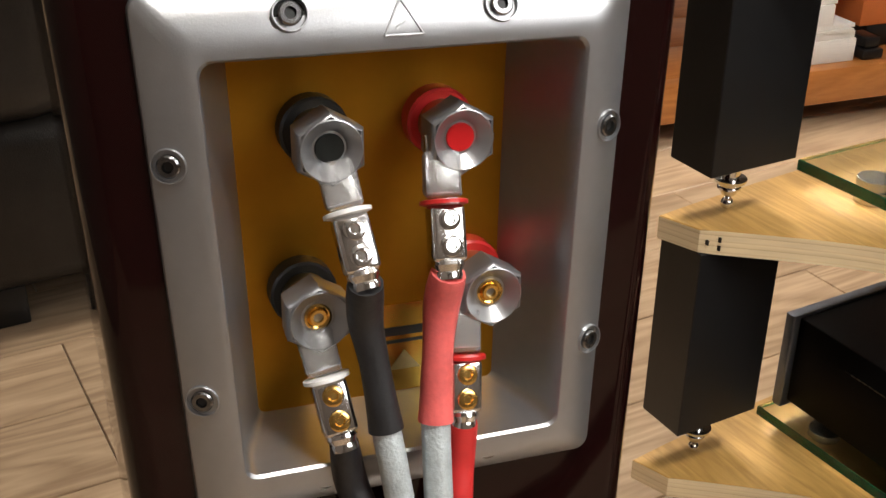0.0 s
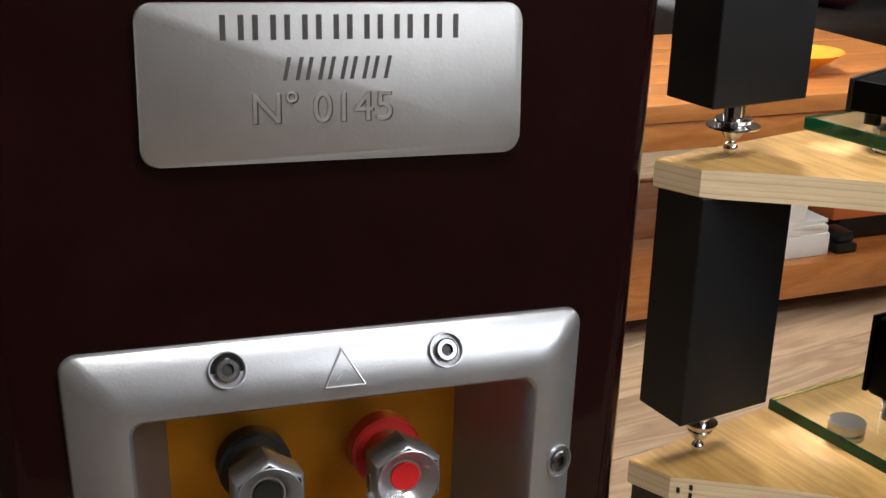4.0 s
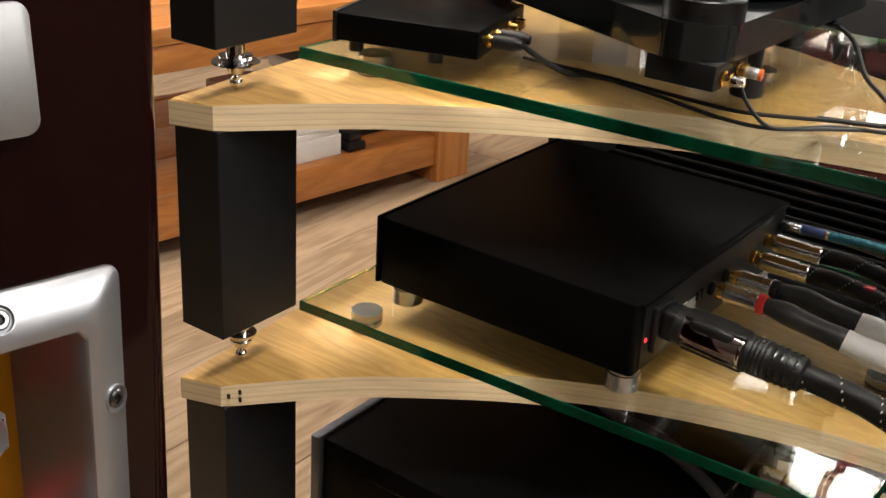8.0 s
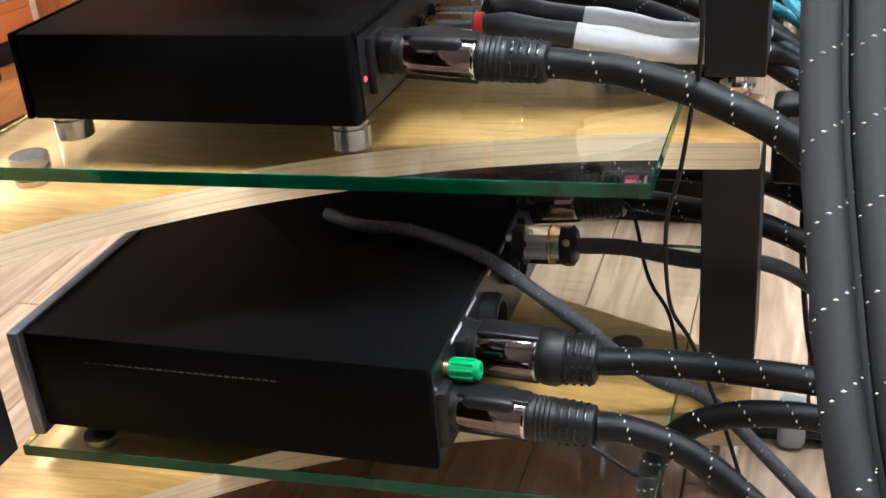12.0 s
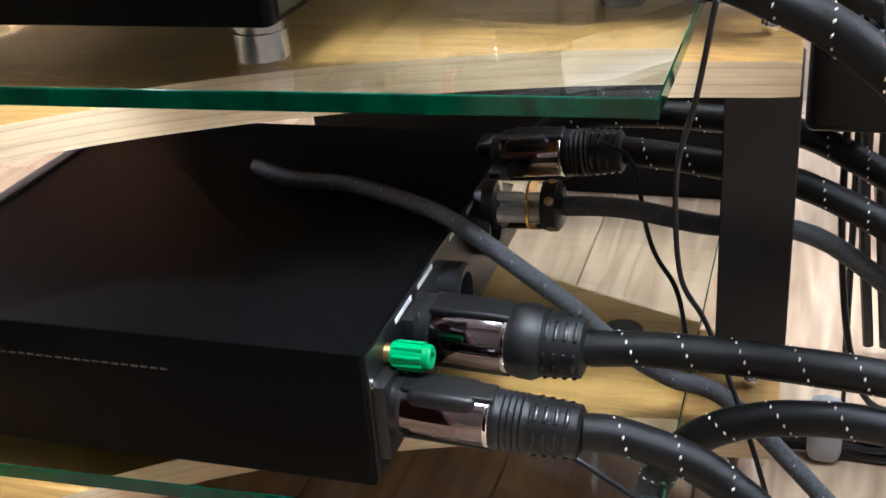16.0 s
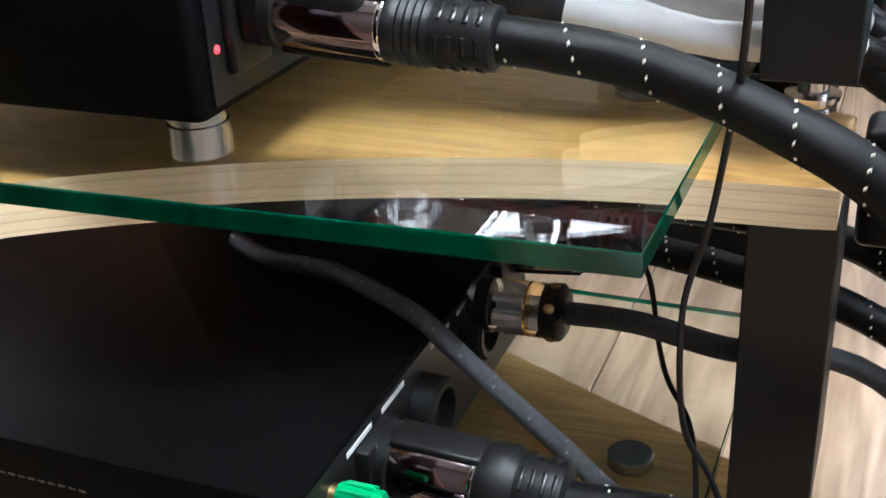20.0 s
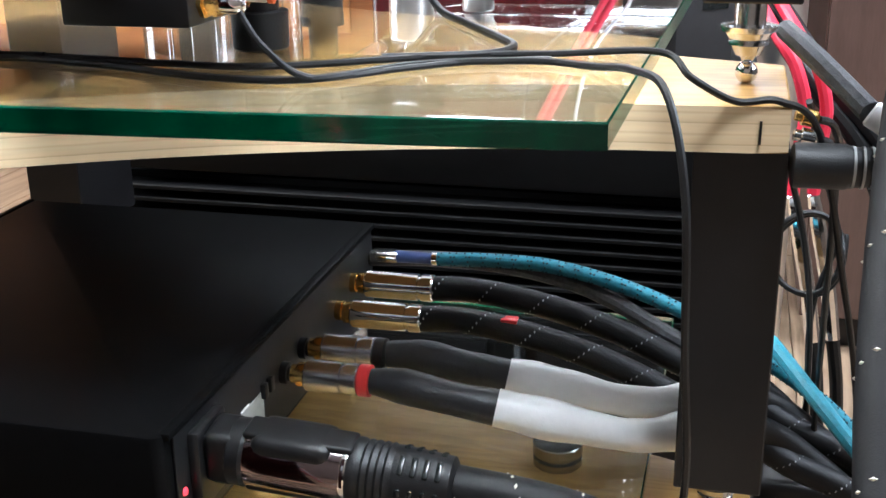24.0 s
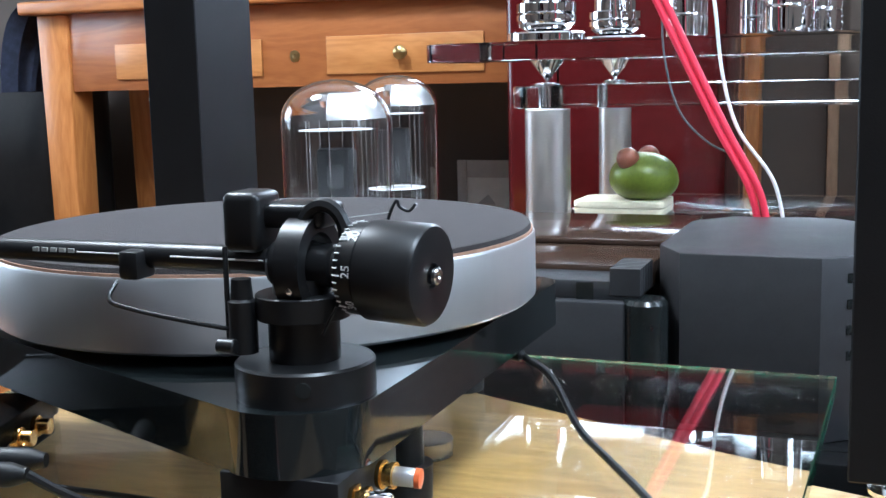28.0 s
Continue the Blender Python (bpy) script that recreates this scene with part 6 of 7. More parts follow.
def amplifier():
    a = thing("valve_amplifier", "large black finned amplifier with glass dome valves on top", "amplifier", (0.006, -0.004, -0.012))
    part("stand", box((0.00, 0.72, 0.012), (0.50, 1.0, 0.235), 0.004), AMP_BLACK, a)
    part("chassis", box((-0.05, 0.645, 0.235), (0.545, 1.02, 0.4815), 0.003), AMP_BLACK, a)
    part("upper_body", box((-0.05, 0.647, 0.482), (0.314, 1.02, 0.5995), 0.002), AMP_BLACK, a)
    hs = part("heatsink", box((-0.045, 0.632, 0.245), (0.530, 0.646, 0.395), 0.001), AMP_BLACK, a, "black heatsink with level fins")
    for k in range(12):
        z = 0.250 + k * 0.0122
        part("fin", box((-0.045, 0.605, z), (0.530, 0.6325, z + 0.0042), 0.0008, 1), AMP_BLACK, hs)
    part("upper_front", box((-0.05, 0.612, 0.402), (0.530, 0.646, 0.480), 0.002), AMP_BLACK, a)
    part("upper_front", box((-0.05, 0.628, 0.484), (0.315, 0.646, 0.600), 0.002), AMP_GREY, a)
    up = part("slotted_cover", box((-0.05, 0.640, 0.600), (0.315, 0.70, 0.6165), 0.0015), AMP_GREY, a, "dark grey cover with slots")
    for k in range(8):
        part("slot", box((-0.03 + k * 0.043, 0.6385, 0.5985), (-0.015 + k * 0.043, 0.6405, 0.6150)), BLACK_CAP, up)
    part("deck", box((-0.05, 0.690, 0.600), (0.325, 1.02, 0.6220), 0.0015), AMP_DECK, a, "brown mirror-polished deck")
    part("deck_rear", box((-0.05, 0.810, 0.6225), (0.325, 1.02, 0.6280), 0.001), AMP_DECK, a)
    rb = part("ribbed_corner", box((0.302, 0.640, 0.600), (0.326, 0.70, 0.626), 0.003), AMP_GREY, a)
    for k in range(8):
        part("rib", box((0.3005, 0.639 + k * 0.0075, 0.604), (0.3275, 0.6425 + k * 0.0075, 0.6285), 0.0006, 1), AMP_GREY, rb)
    part("capacitor", lathe((0.330, 0.645, 0.480), (0, 0, 1), [(0, 0.020), (0.118, 0.020), (0.122, 0.017), (0.122, 0)], 28), BLACK_CAP, a, "black round can")
    o = [(0.358, 0.655), (0.474, 0.652), (0.520, 0.690), (0.520, 0.870), (0.475, 0.915), (0.372, 0.915), (0.335, 0.870), (0.332, 0.705)]
    tc = part("transformer_cover", prism(o, 0.482, 0.641, 0.002), AMP_GREY, a, "dark grey eight-sided transformer cover")
    for k in range(4):
        part("vent", prism([(0.4944, 0.6677), (0.5151, 0.6848), (0.5136, 0.6867), (0.4929, 0.6696)], 0.618 - k * 0.022, 0.626 - k * 0.022), BLACK_CAP, tc)
    valve(a, -0.007, 0.742, 0.622, 0.056, 0.795)
    valve(a, 0.016, 0.845, 0.628, 0.046, 0.798)
    return a


amplifier()


def acrylic_stand():
    s = thing("acrylic_stand", "clear acrylic stand with polished steel pillars and chrome cones", "stand", (0.006, 0.004, -0.036))

    def plate(x0, x1, y0, y1, z0, z1):
        p = part("plate", prism([((x0 + x1) / 2 + a, (y0 + y1) / 2 + b) for a, b in round_rect((x1 - x0) / 2, (y1 - y0) / 2, 0.05, 8)], z0, z1, 0.002, 2), ACRYLIC, s, "clear acrylic plate")
        p.visible_shadow = False

    plate(0.095, 0.62, 1.075, 1.46, 0.6110, 0.6300)
    plate(0.078, 0.62, 1.030, 1.42, 0.7770, 0.8040)
    plate(-0.026, 0.62, 1.000, 1.42, 0.8355, 0.8580)
    for x, y, r in ((0.122, 1.075, 0.0285), (0.150, 1.34, 0.0235), (0.575, 1.06, 0.0275), (0.575, 1.36, 0.0275)):
        p = part("pillar", lathe((x, y, 0.036), (0, 0, 1), [(0, r), (0.7385, r), (0.7405, r - 0.002)], 40), SATIN_STEEL, s, "polished steel pillar")
        part("threaded_pin", rod((x, y, 0.7765), (x, y, 0.806), 0.0075, 14), STEEL, p)
        part("dish", lathe((x, y, 0.804), (0, 0, 1), [(0, 0.016), (0.003, 0.016), (0.004, 0.013), (0.0045, 0.004), (0.0045, 0)], 24), CHROME, p)
        part("cone", lathe((x, y, 0.8085), (0, 0, 1), [(0, 0.001), (0.004, 0.004), (0.022, 0.018), (0.027, 0.0215)], 28), CHROME, p, "chrome cone spike")
        part("disc", lathe((x, y, 0.858), (0, 0, 1), [(0, 0.046), (0.002, 0.048), (0.010, 0.048), (0.012, 0.046), (0.0125, 0)], 40), CHROME, p, "broad chrome disc")
        part("turned_foot", lathe((x, y, 0.8705), (0, 0, 1), [(0, 0.020), (0.003, 0.030), (0.010, 0.036), (0.012, 0.034), (0.014, 0.037), (0.020, 0.037), (0.022, 0.034), (0.024, 0.037), (0.034, 0.037), (0.036, 0.030), (0.060, 0.030)], 36), CHROME, p, "grooved chrome foot")
    for x, y in ((0.275, 1.20), (0.410, 1.08), (0.440, 1.20), (0.350, 1.36)):
        part("turned_foot", lathe((x, y, 0.858), (0, 0, 1), [(0, 0.018), (0.002, 0.026), (0.004, 0.024), (0.006, 0.027), (0.030, 0.027), (0.032, 0.024), (0.034, 0.027), (0.070, 0.027)], 32), CHROME, s, "grooved chrome foot")
    part("upper_board", prism([(0.30 + a, 1.20 + b) for a, b in round_rect(0.28, 0.20, 0.05, 8)], 0.9305, 0.955, 0.002), ACRYLIC, s, "clear acrylic plate")
    return s


acrylic_stand()
for k, z in enumerate((0.5945, 0.6040)):
    bm = prism([(0.197 + a, 1.215 + b) for a, b in round_rect(0.060, 0.045, 0.008)], z, z + 0.0085, 0.0025, 3)
    for v in bm.verts:
        v.co.x += 0.0015 * noise.noise(v.co * 90)
        v.co.y += 0.0015 * noise.noise(v.co * 90 + Vector((3, 1, 7)))
    solo("stone_slab", bm, CREAM, "small cream stone slab under the green ornament", "slab", group="cream slabs")


def frog():
    """A rounded glazed ornament as one plain shape with two domes."""
    bm = bmesh.new()
    bmesh.ops.create_uvsphere(bm, u_segments=32, v_segments=20, radius=1, matrix=Matrix.Translation((0.224, 1.21, 0.6430)) @ Matrix.Diagonal((0.046, 0.042, 0.0335, 1)))
    for v in bm.verts:
        v.co.z = max(v.co.z, 0.6127)
        v.co.x += 0.006 * max(0, (0.646 - v.co.z) / 0.03) * (1 if v.co.x > 0.224 else -0.4)
    for f in bm.faces:
        f.material_index = 0
    n = len(bm.faces)
    for x, y in ((0.208, 1.185), (0.228, 1.225)):
        bmesh.ops.create_uvsphere(bm, u_segments=16, v_segments=10, radius=0.0155, matrix=Matrix.Translation((x, y, 0.6685)))
    for f in list(bm.faces)[n:]:
        f.material_index = 1
    solo("ornament", bm, [FROG_GREEN, FROG_RED], "green glazed round ornament with two brown domes", "ornament")


frog()
# red twin hose, white wire and grey wire down to the back of the amplifier
for k, dx in enumerate((-0.010, -0.001)):
    plain_cable("red_cable", "bright red rubber cable falling from the acrylic stand to the amplifier", [(0.262 + dx, 0.93, 0.985), (0.268 + dx, 0.93, 0.93), (0.300 + dx, 0.93, 0.862), (0.335 + dx, 0.925, 0.790), (0.370 + dx, 0.92, 0.72), (0.405 + dx, 0.915, 0.655), (0.415 + dx, 0.921, 0.600)], 0.0040, PINK_RED, group="red cables")
plain_cable("thin_wire", "thin white wire falling beside the red cables", [(0.330, 0.93, 0.985), (0.338, 0.93, 0.90), (0.352, 0.93, 0.86), (0.362, 0.93, 0.78), (0.380, 0.925, 0.72), (0.418, 0.92, 0.665), (0.432, 0.921, 0.60)], 0.0020, WHITE_RING, seg=8)
plain_cable("thin_wire", "thin grey wire sagging to the red cables", [(0.285, 1.0, 0.865), (0.290, 0.99, 0.80), (0.310, 0.97, 0.74), (0.345, 0.95, 0.705), (0.383, 0.93, 0.690)], 0.0012, GREY_SLEEVE, seg=8)
# ---- the further room ----
def coffee_table():
    t = thing("coffee_table", "low golden hardwood coffee table with an open lower shelf", "table", (-0.630, 1.180, -0.014), rz=-98.9)
    L, D = 0.90, 0.55
    for x0, y0 in ((0, -0.09), (L - 0.09, -0.09), (0, -D), (L - 0.09, -D)):
        part("leg", box((x0, y0, 0.014), (x0 + 0.09, y0 + 0.09, 0.335), 0.004), OAK_Z, t)
    part("frame_front", box((0, -0.07, 0.335), (L, 0.0, 0.380), 0.003), OAK_X, t)
    part("frame_back", box((0, -D, 0.335), (L, -D + 0.07, 0.380), 0.003), OAK_X, t)
    for x0 in (0.001, L - 0.071):
        part("frame_end", box((x0, -D + 0.0705, 0.335), (x0 + 0.07, -0.0705, 0.3795), 0.003), OAK, t)
    n = 4
    for k in range(n):
        y0 = -D - 0.008 + k * (D + 0.016) / n
        part("top_board", box((-0.008, y0 + 0.0008, 0.3815), (L + 0.008, y0 + (D + 0.016) / n - 0.0008, 0.410), 0.0025), OAK_X, t)
    part("shelf_rail", box((0.0905, -0.055, 0.050), (L - 0.0905, -0.010, 0.112), 0.003), OAK_X, t)
    for k in range(3):
        part("shelf_board", box((0.012, -D + 0.03 + k * 0.155, 0.090), (L - 0.012, -D + 0.03 + k * 0.155 + 0.153, 0.110), 0.002), OAK_X, t)
    part("back_rail", box((0.0905, -D + 0.005, 0.050), (L - 0.0905, -D + 0.028, 0.112), 0.003), OAK_X, t)
    part("finger_pull", lathe((0.43, -0.050, 0.4101), (0, 0, 1), [(0, 0.021), (0.002, 0.021), (0.0025, 0.019), (0.0022, 0.014), (0.0004, 0.012), (0.0004, 0)], 28), BRASS, t, "round dark brass finger pull")
    return t


coffee_table()
TABLE = pose(-0.630, 1.180, -0.014, 0, 0, -98.9)


def on_table(name, label, cat, a, b, material, bev=0.0015, group="", turn=0):
    bm = box(a, b, bev)
    bmesh.ops.rotate(bm, cent=((a[0] + b[0]) / 2, (a[1] + b[1]) / 2, 0), matrix=Matrix.Rotation(radians(turn), 3, "Z"), verts=bm.verts)
    bmesh.ops.transform(bm, matrix=TABLE, verts=bm.verts)
    return solo(name, bm, material, label, cat, group)


z = 0.1125
for k, (h, w, tn) in enumerate(((0.040, 0.150, 0), (0.012, 0.135, 3), (0.006, 0.14, -4), (0.007, 0.13, 2), (0.036, 0.105, -2), (0.020, 0.10, 3))):
    on_table("book", "white covered book in a stack on the low table's shelf", "book", (0.388 - w / 2 + (0.03 if k > 3 else 0), -0.24, z), (0.388 + w / 2 + (0.03 if k > 3 else 0), -0.036, z + h), PAPER, 0.001, "stacked books", tn)
    z += h + 0.0004
on_table("remote_dock", "small black plastic dock on the table's shelf", "device", (0.255, -0.085, 0.1125), (0.299, -0.030, 0.130), BLACK_PLASTIC, 0.004)
on_table("remote_dock", "small black plastic dock on the table's shelf", "device", (0.261, -0.085, 0.1305), (0.293, -0.036, 0.150), BLACK_PLASTIC, 0.005)
on_table("flat_box", "black flat box lying on the table's shelf", "box", (0.095, -0.32, 0.1125), (0.245, -0.095, 0.150), BLACK_PLASTIC, 0.002)
on_table("card_box", "bright orange card box with a lid lying on a black box", "box", (0.097, -0.32, 0.1505), (0.262, -0.095, 0.196), ORANGE_BOX, 0.0015, "orange boxes")
on_table("card_box", "thin bright orange card box on another", "box", (0.097, -0.322, 0.1965), (0.255, -0.095, 0.214), ORANGE_BOX, 0.0015, "orange boxes", 1)
on_table("silver_case", "flat silver case on an orange box", "case", (0.099, -0.32, 0.2145), (0.270, -0.095, 0.242), SILVER_BOX, 0.003)
on_table("black_case", "black soft case on top of the stack", "case", (0.102, -0.31, 0.2425), (0.290, -0.10, 0.285), LEATHER, 0.012)
bm = lathe((-0.965, 0.985, 0.4105), (0, 0, 1), [(0, 0.022), (0.004, 0.026), (0.020, 0.052), (0.034, 0.072), (0.0345, 0.069), (0.021, 0.048), (0.008, 0.022), (0.008, 0)], 32)
for v in bm.verts:
    d = (v.co.x + 0.965) * 0.6 + (v.co.y - 0.985) * 0.8
    v.co.z += 14 * d * abs(d) * (v.co.z - 0.4105) if d > 0 else 0
solo("bowl", bm, BOWL, "orange glazed bowl with a raised lip on the coffee table", "bowl", loc=(0.122, -0.094, -0.014))


def sofa():
    s = thing("sofa", "black leather sofa with plump seat cushions", "sofa")
    part("base", box((-2.97, 1.50, 0.06), (-1.44, 2.30, 0.20), 0.02, 3), LEATHER, s)
    for x in (-2.92, -1.52):
        for y in (1.56, 2.22):
            part("foot", box((x, y, 0), (x + 0.05, y + 0.05, 0.061), 0.003), BLACK_PLASTIC, s)
    for k in range(2):
        b = box((-2.79 + k * 0.68, 1.50, 0.195), (-2.115 + k * 0.68, 2.10, 0.355), 0.05, 5)
        for v in b.verts:
            v.co.z += 0.012 * noise.noise(v.co * 7)
        part("seat_cushion", b, LEATHER, s, "creased black leather seat cushion")
    part("backrest", box((-2.82, 2.08, 0.20), (-1.425, 2.31, 0.84), 0.07, 5), LEATHER, s)
    part("armrest", box((-2.97, 1.49, 0.19), (-2.78, 2.28, 0.56), 0.07, 5), LEATHER, s)


sofa()
bm = box((-0.20, -0.07, 0.0), (0.20, 0.07, 0.36), 0.06, 5)
bmesh.ops.rotate(bm, cent=(0, 0, 0), matrix=Matrix.Rotation(radians(-22), 3, "X"), verts=bm.verts)
bmesh.ops.translate(bm, vec=(-1.72, 1.76, 0.362), verts=bm.verts)
for v in bm.verts:
    v.co += Vector((0, 0.012, 0.008)) * noise.noise(v.co * 9)
solo("cushion", bm, CUSHION, "dark red fabric cushion leaning on the black sofa", "cushion")


def console_table():
    c = thing("console_table", "golden wood console table with panelled drawers and brass knobs", "console table", (0.011, 0.015, -0.075))
    x0, x1, y0, y1 = -1.365, 0.265, 1.90, 2.32
    part("top", box((x0 - 0.03, y0 - 0.03, 1.022), (x1 + 0.03, y1 + 0.02, 1.052), 0.006, 3), OAK_X, c)
    for x in (x0, x1 - 0.086):
        for y in (y0, y1 - 0.086):
            b = box((x, y, 0.075), (x + 0.086, y + 0.086, 1.0215), 0.006, 2)
            for v in b.verts:
                if v.co.z < 0.5:
                    v.co.x = x + 0.043 + (v.co.x - x - 0.043) * 0.8
                    v.co.y = y + 0.043 + (v.co.y - y - 0.043) * 0.8
            part("leg", b, OAK_Z, c, "golden square leg")
    part("apron", box((x0 + 0.087, y0 + 0.008, 0.842), (x1 - 0.087, y0 + 0.03, 1.0215), 0.002), CONSOLE_RED, c, "red-brown front rail")
    for x in (x0 + 0.03, x1 - 0.06):
        part("end_panel", box((x, y0 + 0.087, 0.842), (x + 0.03, y1 - 0.087, 1.0215), 0.002), OAK, c)
    part("back_panel", box((x0 + 0.087, y1 - 0.06, 0.842), (x1 - 0.087, y1 - 0.03, 1.0215), 0.002), OAK_X, c)
    for a, b in ((-1.15, -0.765), (-0.6075, -0.251), (-0.135, 0.130)):
        d = part("drawer", box((a, y0 + 0.002, 0.867), (b, y0 + 0.0075, 0.947), 0.0015, 2), CONSOLE_PALE, c, "paler golden drawer panel")
        part("knob", lathe(((a + b) / 2, y0 + 0.002, 0.909), (0, -1, 0), [(0, 0.010), (0.003, 0.008), (0.008, 0.007), (0.014, 0.014), (0.020, 0.015), (0.025, 0.010), (0.027, 0)], 22), BRASS, d, "round brass knob")
    part("keyhole_plate", lathe((-0.686, y0 + 0.0075, 0.908), (0, -1, 0), [(0, 0.013), (0.002, 0.012), (0.003, 0.005), (0.001, 0.003), (0.001, 0)], 20), BRASS, c, "small dull brass keyhole plate")
    return c


console_table()
# a patterned runner hanging over one end of the console
bm = bmesh.new()
rows, rnd = [], random.Random(5)
for i in range(15):
    s = i / 14
    ring = []
    for j in range(15):
        q = j / 14
        if s < 0.4:
            p = Vector((-0.92 - s * 1.2, 1.93 + q * 0.30, 1.0535))
        else:
            f = (s - 0.4) / 0.6
            p = Vector((-1.402 - 0.075 * math.sin(f * 1.5) - 0.014 * math.sin(q * 19 + 2) * min(1, 3 * f), 1.905 + q * (0.30 - 0.12 * f), 1.0535 - 0.05 * f - 0.16 * f * f))
        ring.append(bm.verts.new(p))
    rows.append(ring)
for a, b in zip(rows, rows[1:]):
    for j in range(14):
        bm.faces.new((a[j], a[j + 1], b[j + 1], b[j]))
fs = list(bm.faces)
ex = bmesh.ops.extrude_face_region(bm, geom=fs)
for v in [g for g in ex["geom"] if isinstance(g, bmesh.types.BMVert)]:
    v.co += Vector((0.002 if v.co.z < 1.05 else 0, 0, 0.0025))
runner = solo("table_runner", bm, SCARF, "navy patterned cloth runner hanging over the console's end", "cloth", loc=(0.011, 0.015, -0.075))
for k in range(26):
    x, y = -1.02 - rnd.random() * 0.36, 1.94 + rnd.random() * 0.26
    part("woven_motif", prism([(x + 0.020 * math.cos(a), y + 0.014 * math.sin(a)) for a in (0, 1.57, 3.14, 4.71)], 1.0560, 1.0572), PALE_PRINT, runner, smooth=False)

def far_loudspeaker():
    s = thing("loudspeaker", "tall glossy deep red loudspeaker behind the acrylic stand", "loudspeaker", (0.085, 1.86, 0), rz=-6)
    b = box((-0.205, -0.16, 0.04), (0.205, 0.005, 1.10), 0.02, 4)
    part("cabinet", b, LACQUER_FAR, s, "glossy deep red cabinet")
    part("plinth", box((-0.22, -0.18, 0.0), (0.22, 0.008, 0.041), 0.006), BLACK_PLASTIC, s)
    part("side_seam", box((-0.1, -0.1605, 0.05), (-0.096, -0.159, 1.09)), LACQUER, s)


far_loudspeaker()
cab = thing("low_cabinet", "dark low cabinet against the wall", "cabinet")
part("body", box((-0.92, 2.06, 0.0), (-0.20, 2.395, 0.449), 0.004), BROWN_PANEL, cab)
part("door", box((-0.915, 2.045, 0.03), (-0.562, 2.0605, 0.442), 0.002), BROWN_PANEL, cab)
part("door", box((-0.558, 2.045, 0.03), (-0.205, 2.0605, 0.442), 0.002), BROWN_PANEL, cab)
pf = thing("picture_frame", "small grey card frame with a pale picture on the low cabinet", "picture frame", (-0.370, 2.31, 0.450))
for a, b in (((-0.078, 0, 0.004), (-0.054, 0.012, 0.128)), ((0.054, 0, 0.004), (0.078, 0.012, 0.128)), ((-0.0535, 0, 0.086), (0.0535, 0.012, 0.128)), ((-0.0535, 0, 0.0), (0.0535, 0.012, 0.014))):
    part("border", box(a, b, 0.001), CARD_GREY, pf)
part("picture", box((-0.054, 0.004, 0.013), (0.054, 0.010, 0.087)), CARD_PALE, pf)
part("printed_shape", prism([(-0.03, 0.02), (0.0, 0.045), (0.02, 0.02)], -0.0035, -0.003), CARD_GREY, pf, m=Matrix.Rotation(radians(90), 4, "X"))
# pale door trim on the far wall and a tall brown cabinet beyond the post
solo("trim", box((0.408, 2.372, 0.0), (0.432, 2.3995, 2.1), 0.003), PALE_TRIM, "pale wooden door trim on the taupe wall", "trim", kind="structure")


def tall_cabinet():
    c = thing("tall_cabinet", "tall brown veneered cabinet beside the window", "cabinet")
    part("carcass", box((0.640, 1.205, 0.05), (1.255, 1.60, 1.45), 0.003), BROWN_PANEL, c)
    part("door", box((0.642, 1.185, 0.06), (0.945, 1.2045, 1.445), 0.002), BROWN_PANEL, c)
    part("door", box((0.949, 1.185, 0.06), (1.253, 1.2045, 1.445), 0.002), BROWN_PANEL, c)
    part("plinth", box((0.665, 1.23, 0.0), (1.235, 1.58, 0.051), 0.002), BLACK_PLASTIC, c)


tall_cabinet()
# supply adapters on the floor behind the post
ad = thing("power_adapter", "black mains adapter block hung behind the rack post", "adapter")
part("body", box((0.5570, 0.285, 0.245), (0.6120, 0.325, 0.315), 0.006, 3), BLACK_PLASTIC, ad)
part("label_panel", box((0.5700, 0.2842, 0.296), (0.5860, 0.2852, 0.305), 0.0004), LABEL_GREY, ad)
part("cord", tube([(0.5840, 0.305, 0.246), (0.5870, 0.306, 0.16), (0.6020, 0.31, 0.06), (0.6320, 0.33, 0.006), (0.7220, 0.36, 0.006)], 0.0026, 8, 6), BLACK_RUBBER, ad)
part("hook_wire", tube([(0.5840, 0.305, 0.314), (0.5820, 0.30, 0.40), (0.5720, 0.29, 0.47), (0.5470, 0.26, 0.556)], 0.0018, 8, 6), BLACK_RUBBER, ad)


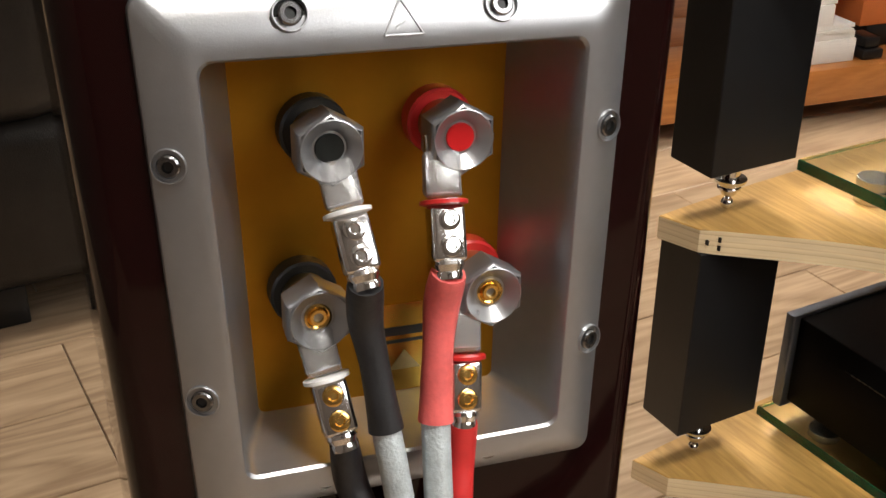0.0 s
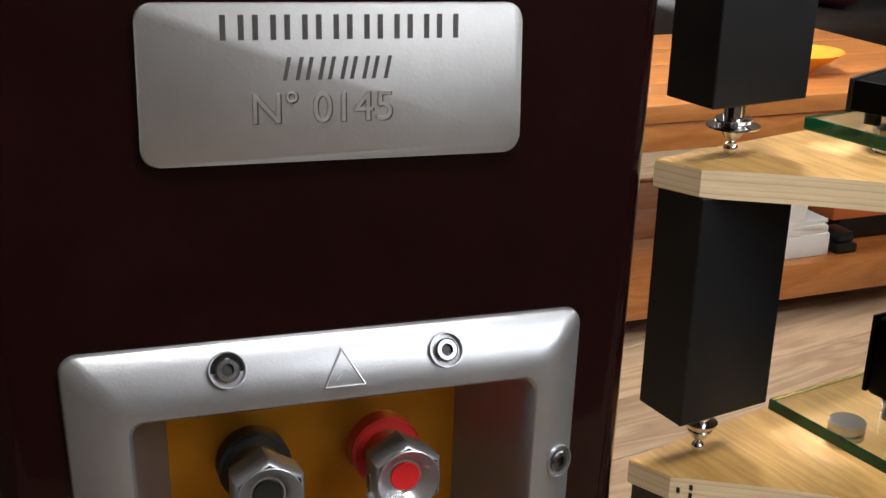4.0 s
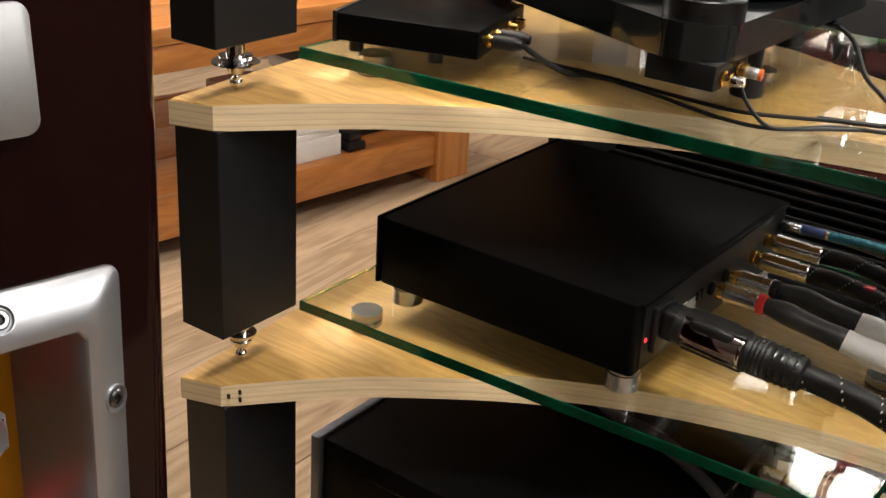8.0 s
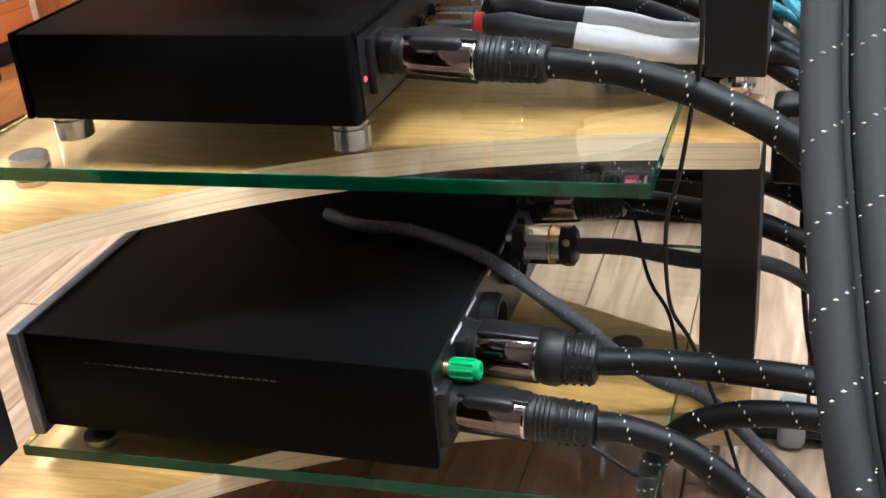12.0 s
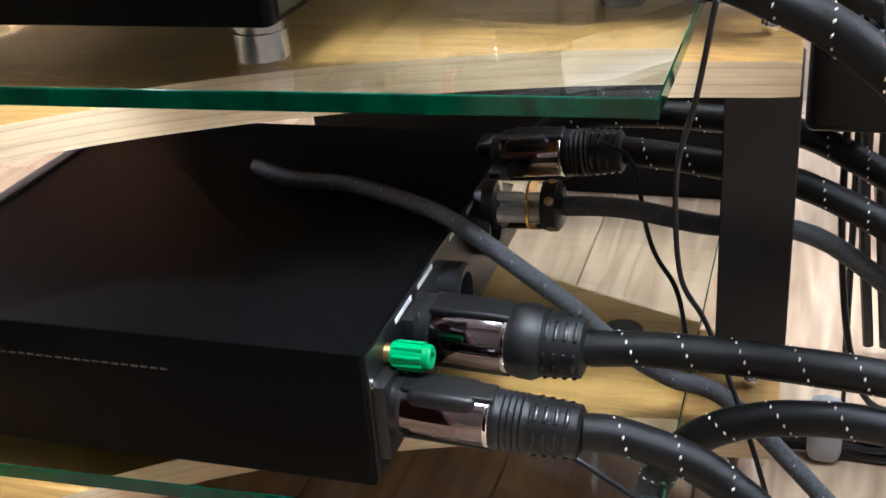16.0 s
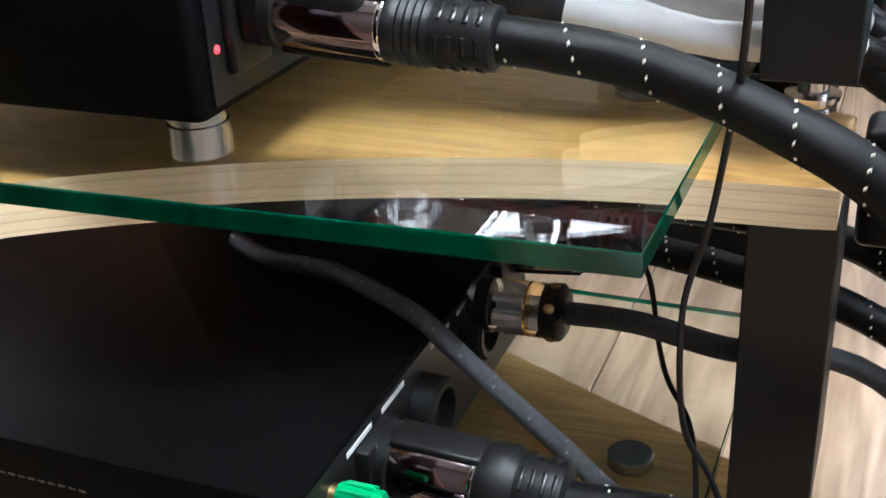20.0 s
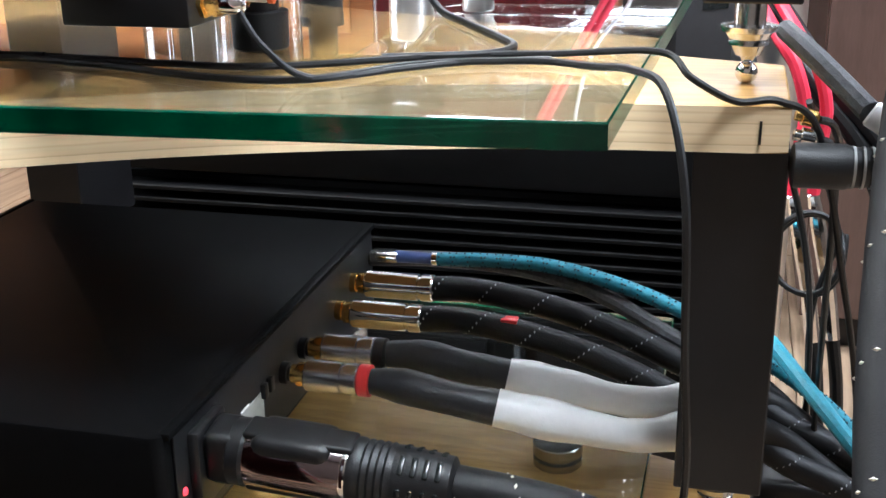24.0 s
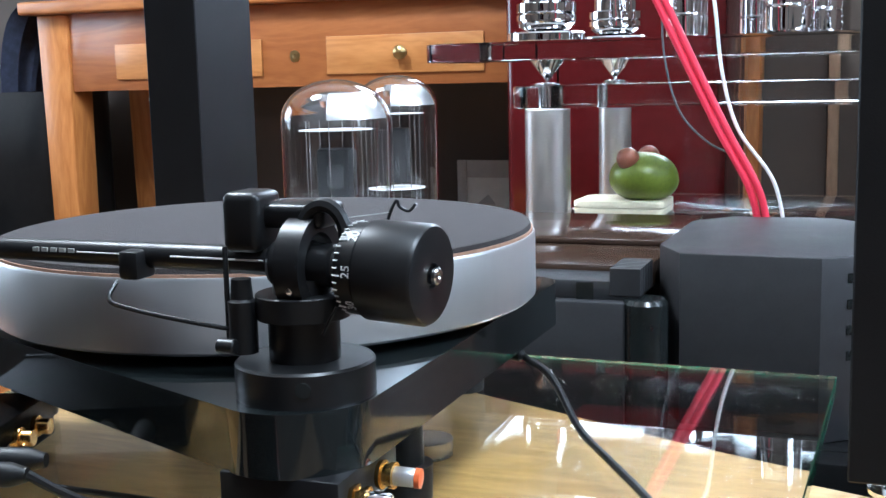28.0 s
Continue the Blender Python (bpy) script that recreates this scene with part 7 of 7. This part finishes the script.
# stand-in for unidentified dark furniture; also keeps west light off the floor there
def armchair():
    a = thing("armchair", "unidentified dark furniture behind the loudspeaker, given an armchair's shape", "armchair", (-0.64, -0.60, 0))
    part("base", box((-0.74, 0.0, 0.05), (0.0, 0.80, 0.26), 0.03, 3), LEATHER, a)
    part("seat_cushion", box((-0.58, 0.18, 0.255), (-0.01, 0.62, 0.42), 0.05, 4), LEATHER, a)
    part("backrest", box((-0.78, 0.0, 0.25), (-0.55, 0.80, 0.92), 0.07, 4), LEATHER, a)
    for y in (-0.02, 0.62):
        part("armrest", box((-0.74, y, 0.25), (0.02, y + 0.20, 0.62), 0.06, 4), LEATHER, a)
    for x in (-0.70, -0.07):
        for y in (0.03, 0.72):
            part("foot", box((x, y, 0), (x + 0.05, y + 0.05, 0.051), 0.003), BLACK_PLASTIC, a)


armchair()
# ---- floor: oak boards laid side by side ----
floor = solo("floor", box((-3.3, -1.8, -0.06), (2.0, 2.5, -0.0125)), BLACK_PLASTIC, "grey-brown oak plank floor", "floor", kind="structure", smooth=False)
x0, x1, y0, y1 = -3.2, 1.9, -1.7, 2.4
for a, b in (((x0, y1 - 0.014, 0.0), (0.40, y1, 0.08)), ((0.44, y1 - 0.014, 0.0), (x1, y1, 0.08)), ((x0, y0, 0.0), (x0 + 0.014, y1 - 0.0145, 0.08)), ((x1 - 0.014, y0, 0.0), (x1, y1 - 0.0145, 0.08)), ((x0 + 0.0145, y0, 0.0), (x1 - 0.0145, y0 + 0.014, 0.08))):
    solo("baseboard", box(a, b, 0.002), WALL, "taupe painted baseboard", "baseboard", kind="structure")
rnd = random.Random(11)
BW, meshes = 0.137, {}
for i in range(int((x1 - x0) / BW) + 1):
    y = y0 - rnd.choice((0.0, 0.3, 0.6, 0.9))
    while y < y1:
        n = rnd.choice((0.9, 1.2, 1.5))
        a, b = max(y, y0), min(y + n, y1)
        key = round(b - a, 3)
        if key > 0.02:
            if key not in meshes:
                me = flush(box((-BW / 2 + 0.0006, -key / 2 + 0.0006, -0.012), (BW / 2 - 0.0006, key / 2 - 0.0006, 0.0), 0.0012, 1))
                me.materials.append(PLANK)
                meshes[key] = me
            o = part("plank", meshes[key], PLANK, floor)
            o.location = (x0 + (i + 0.5) * BW, (a + b) / 2, 0)
        y += n
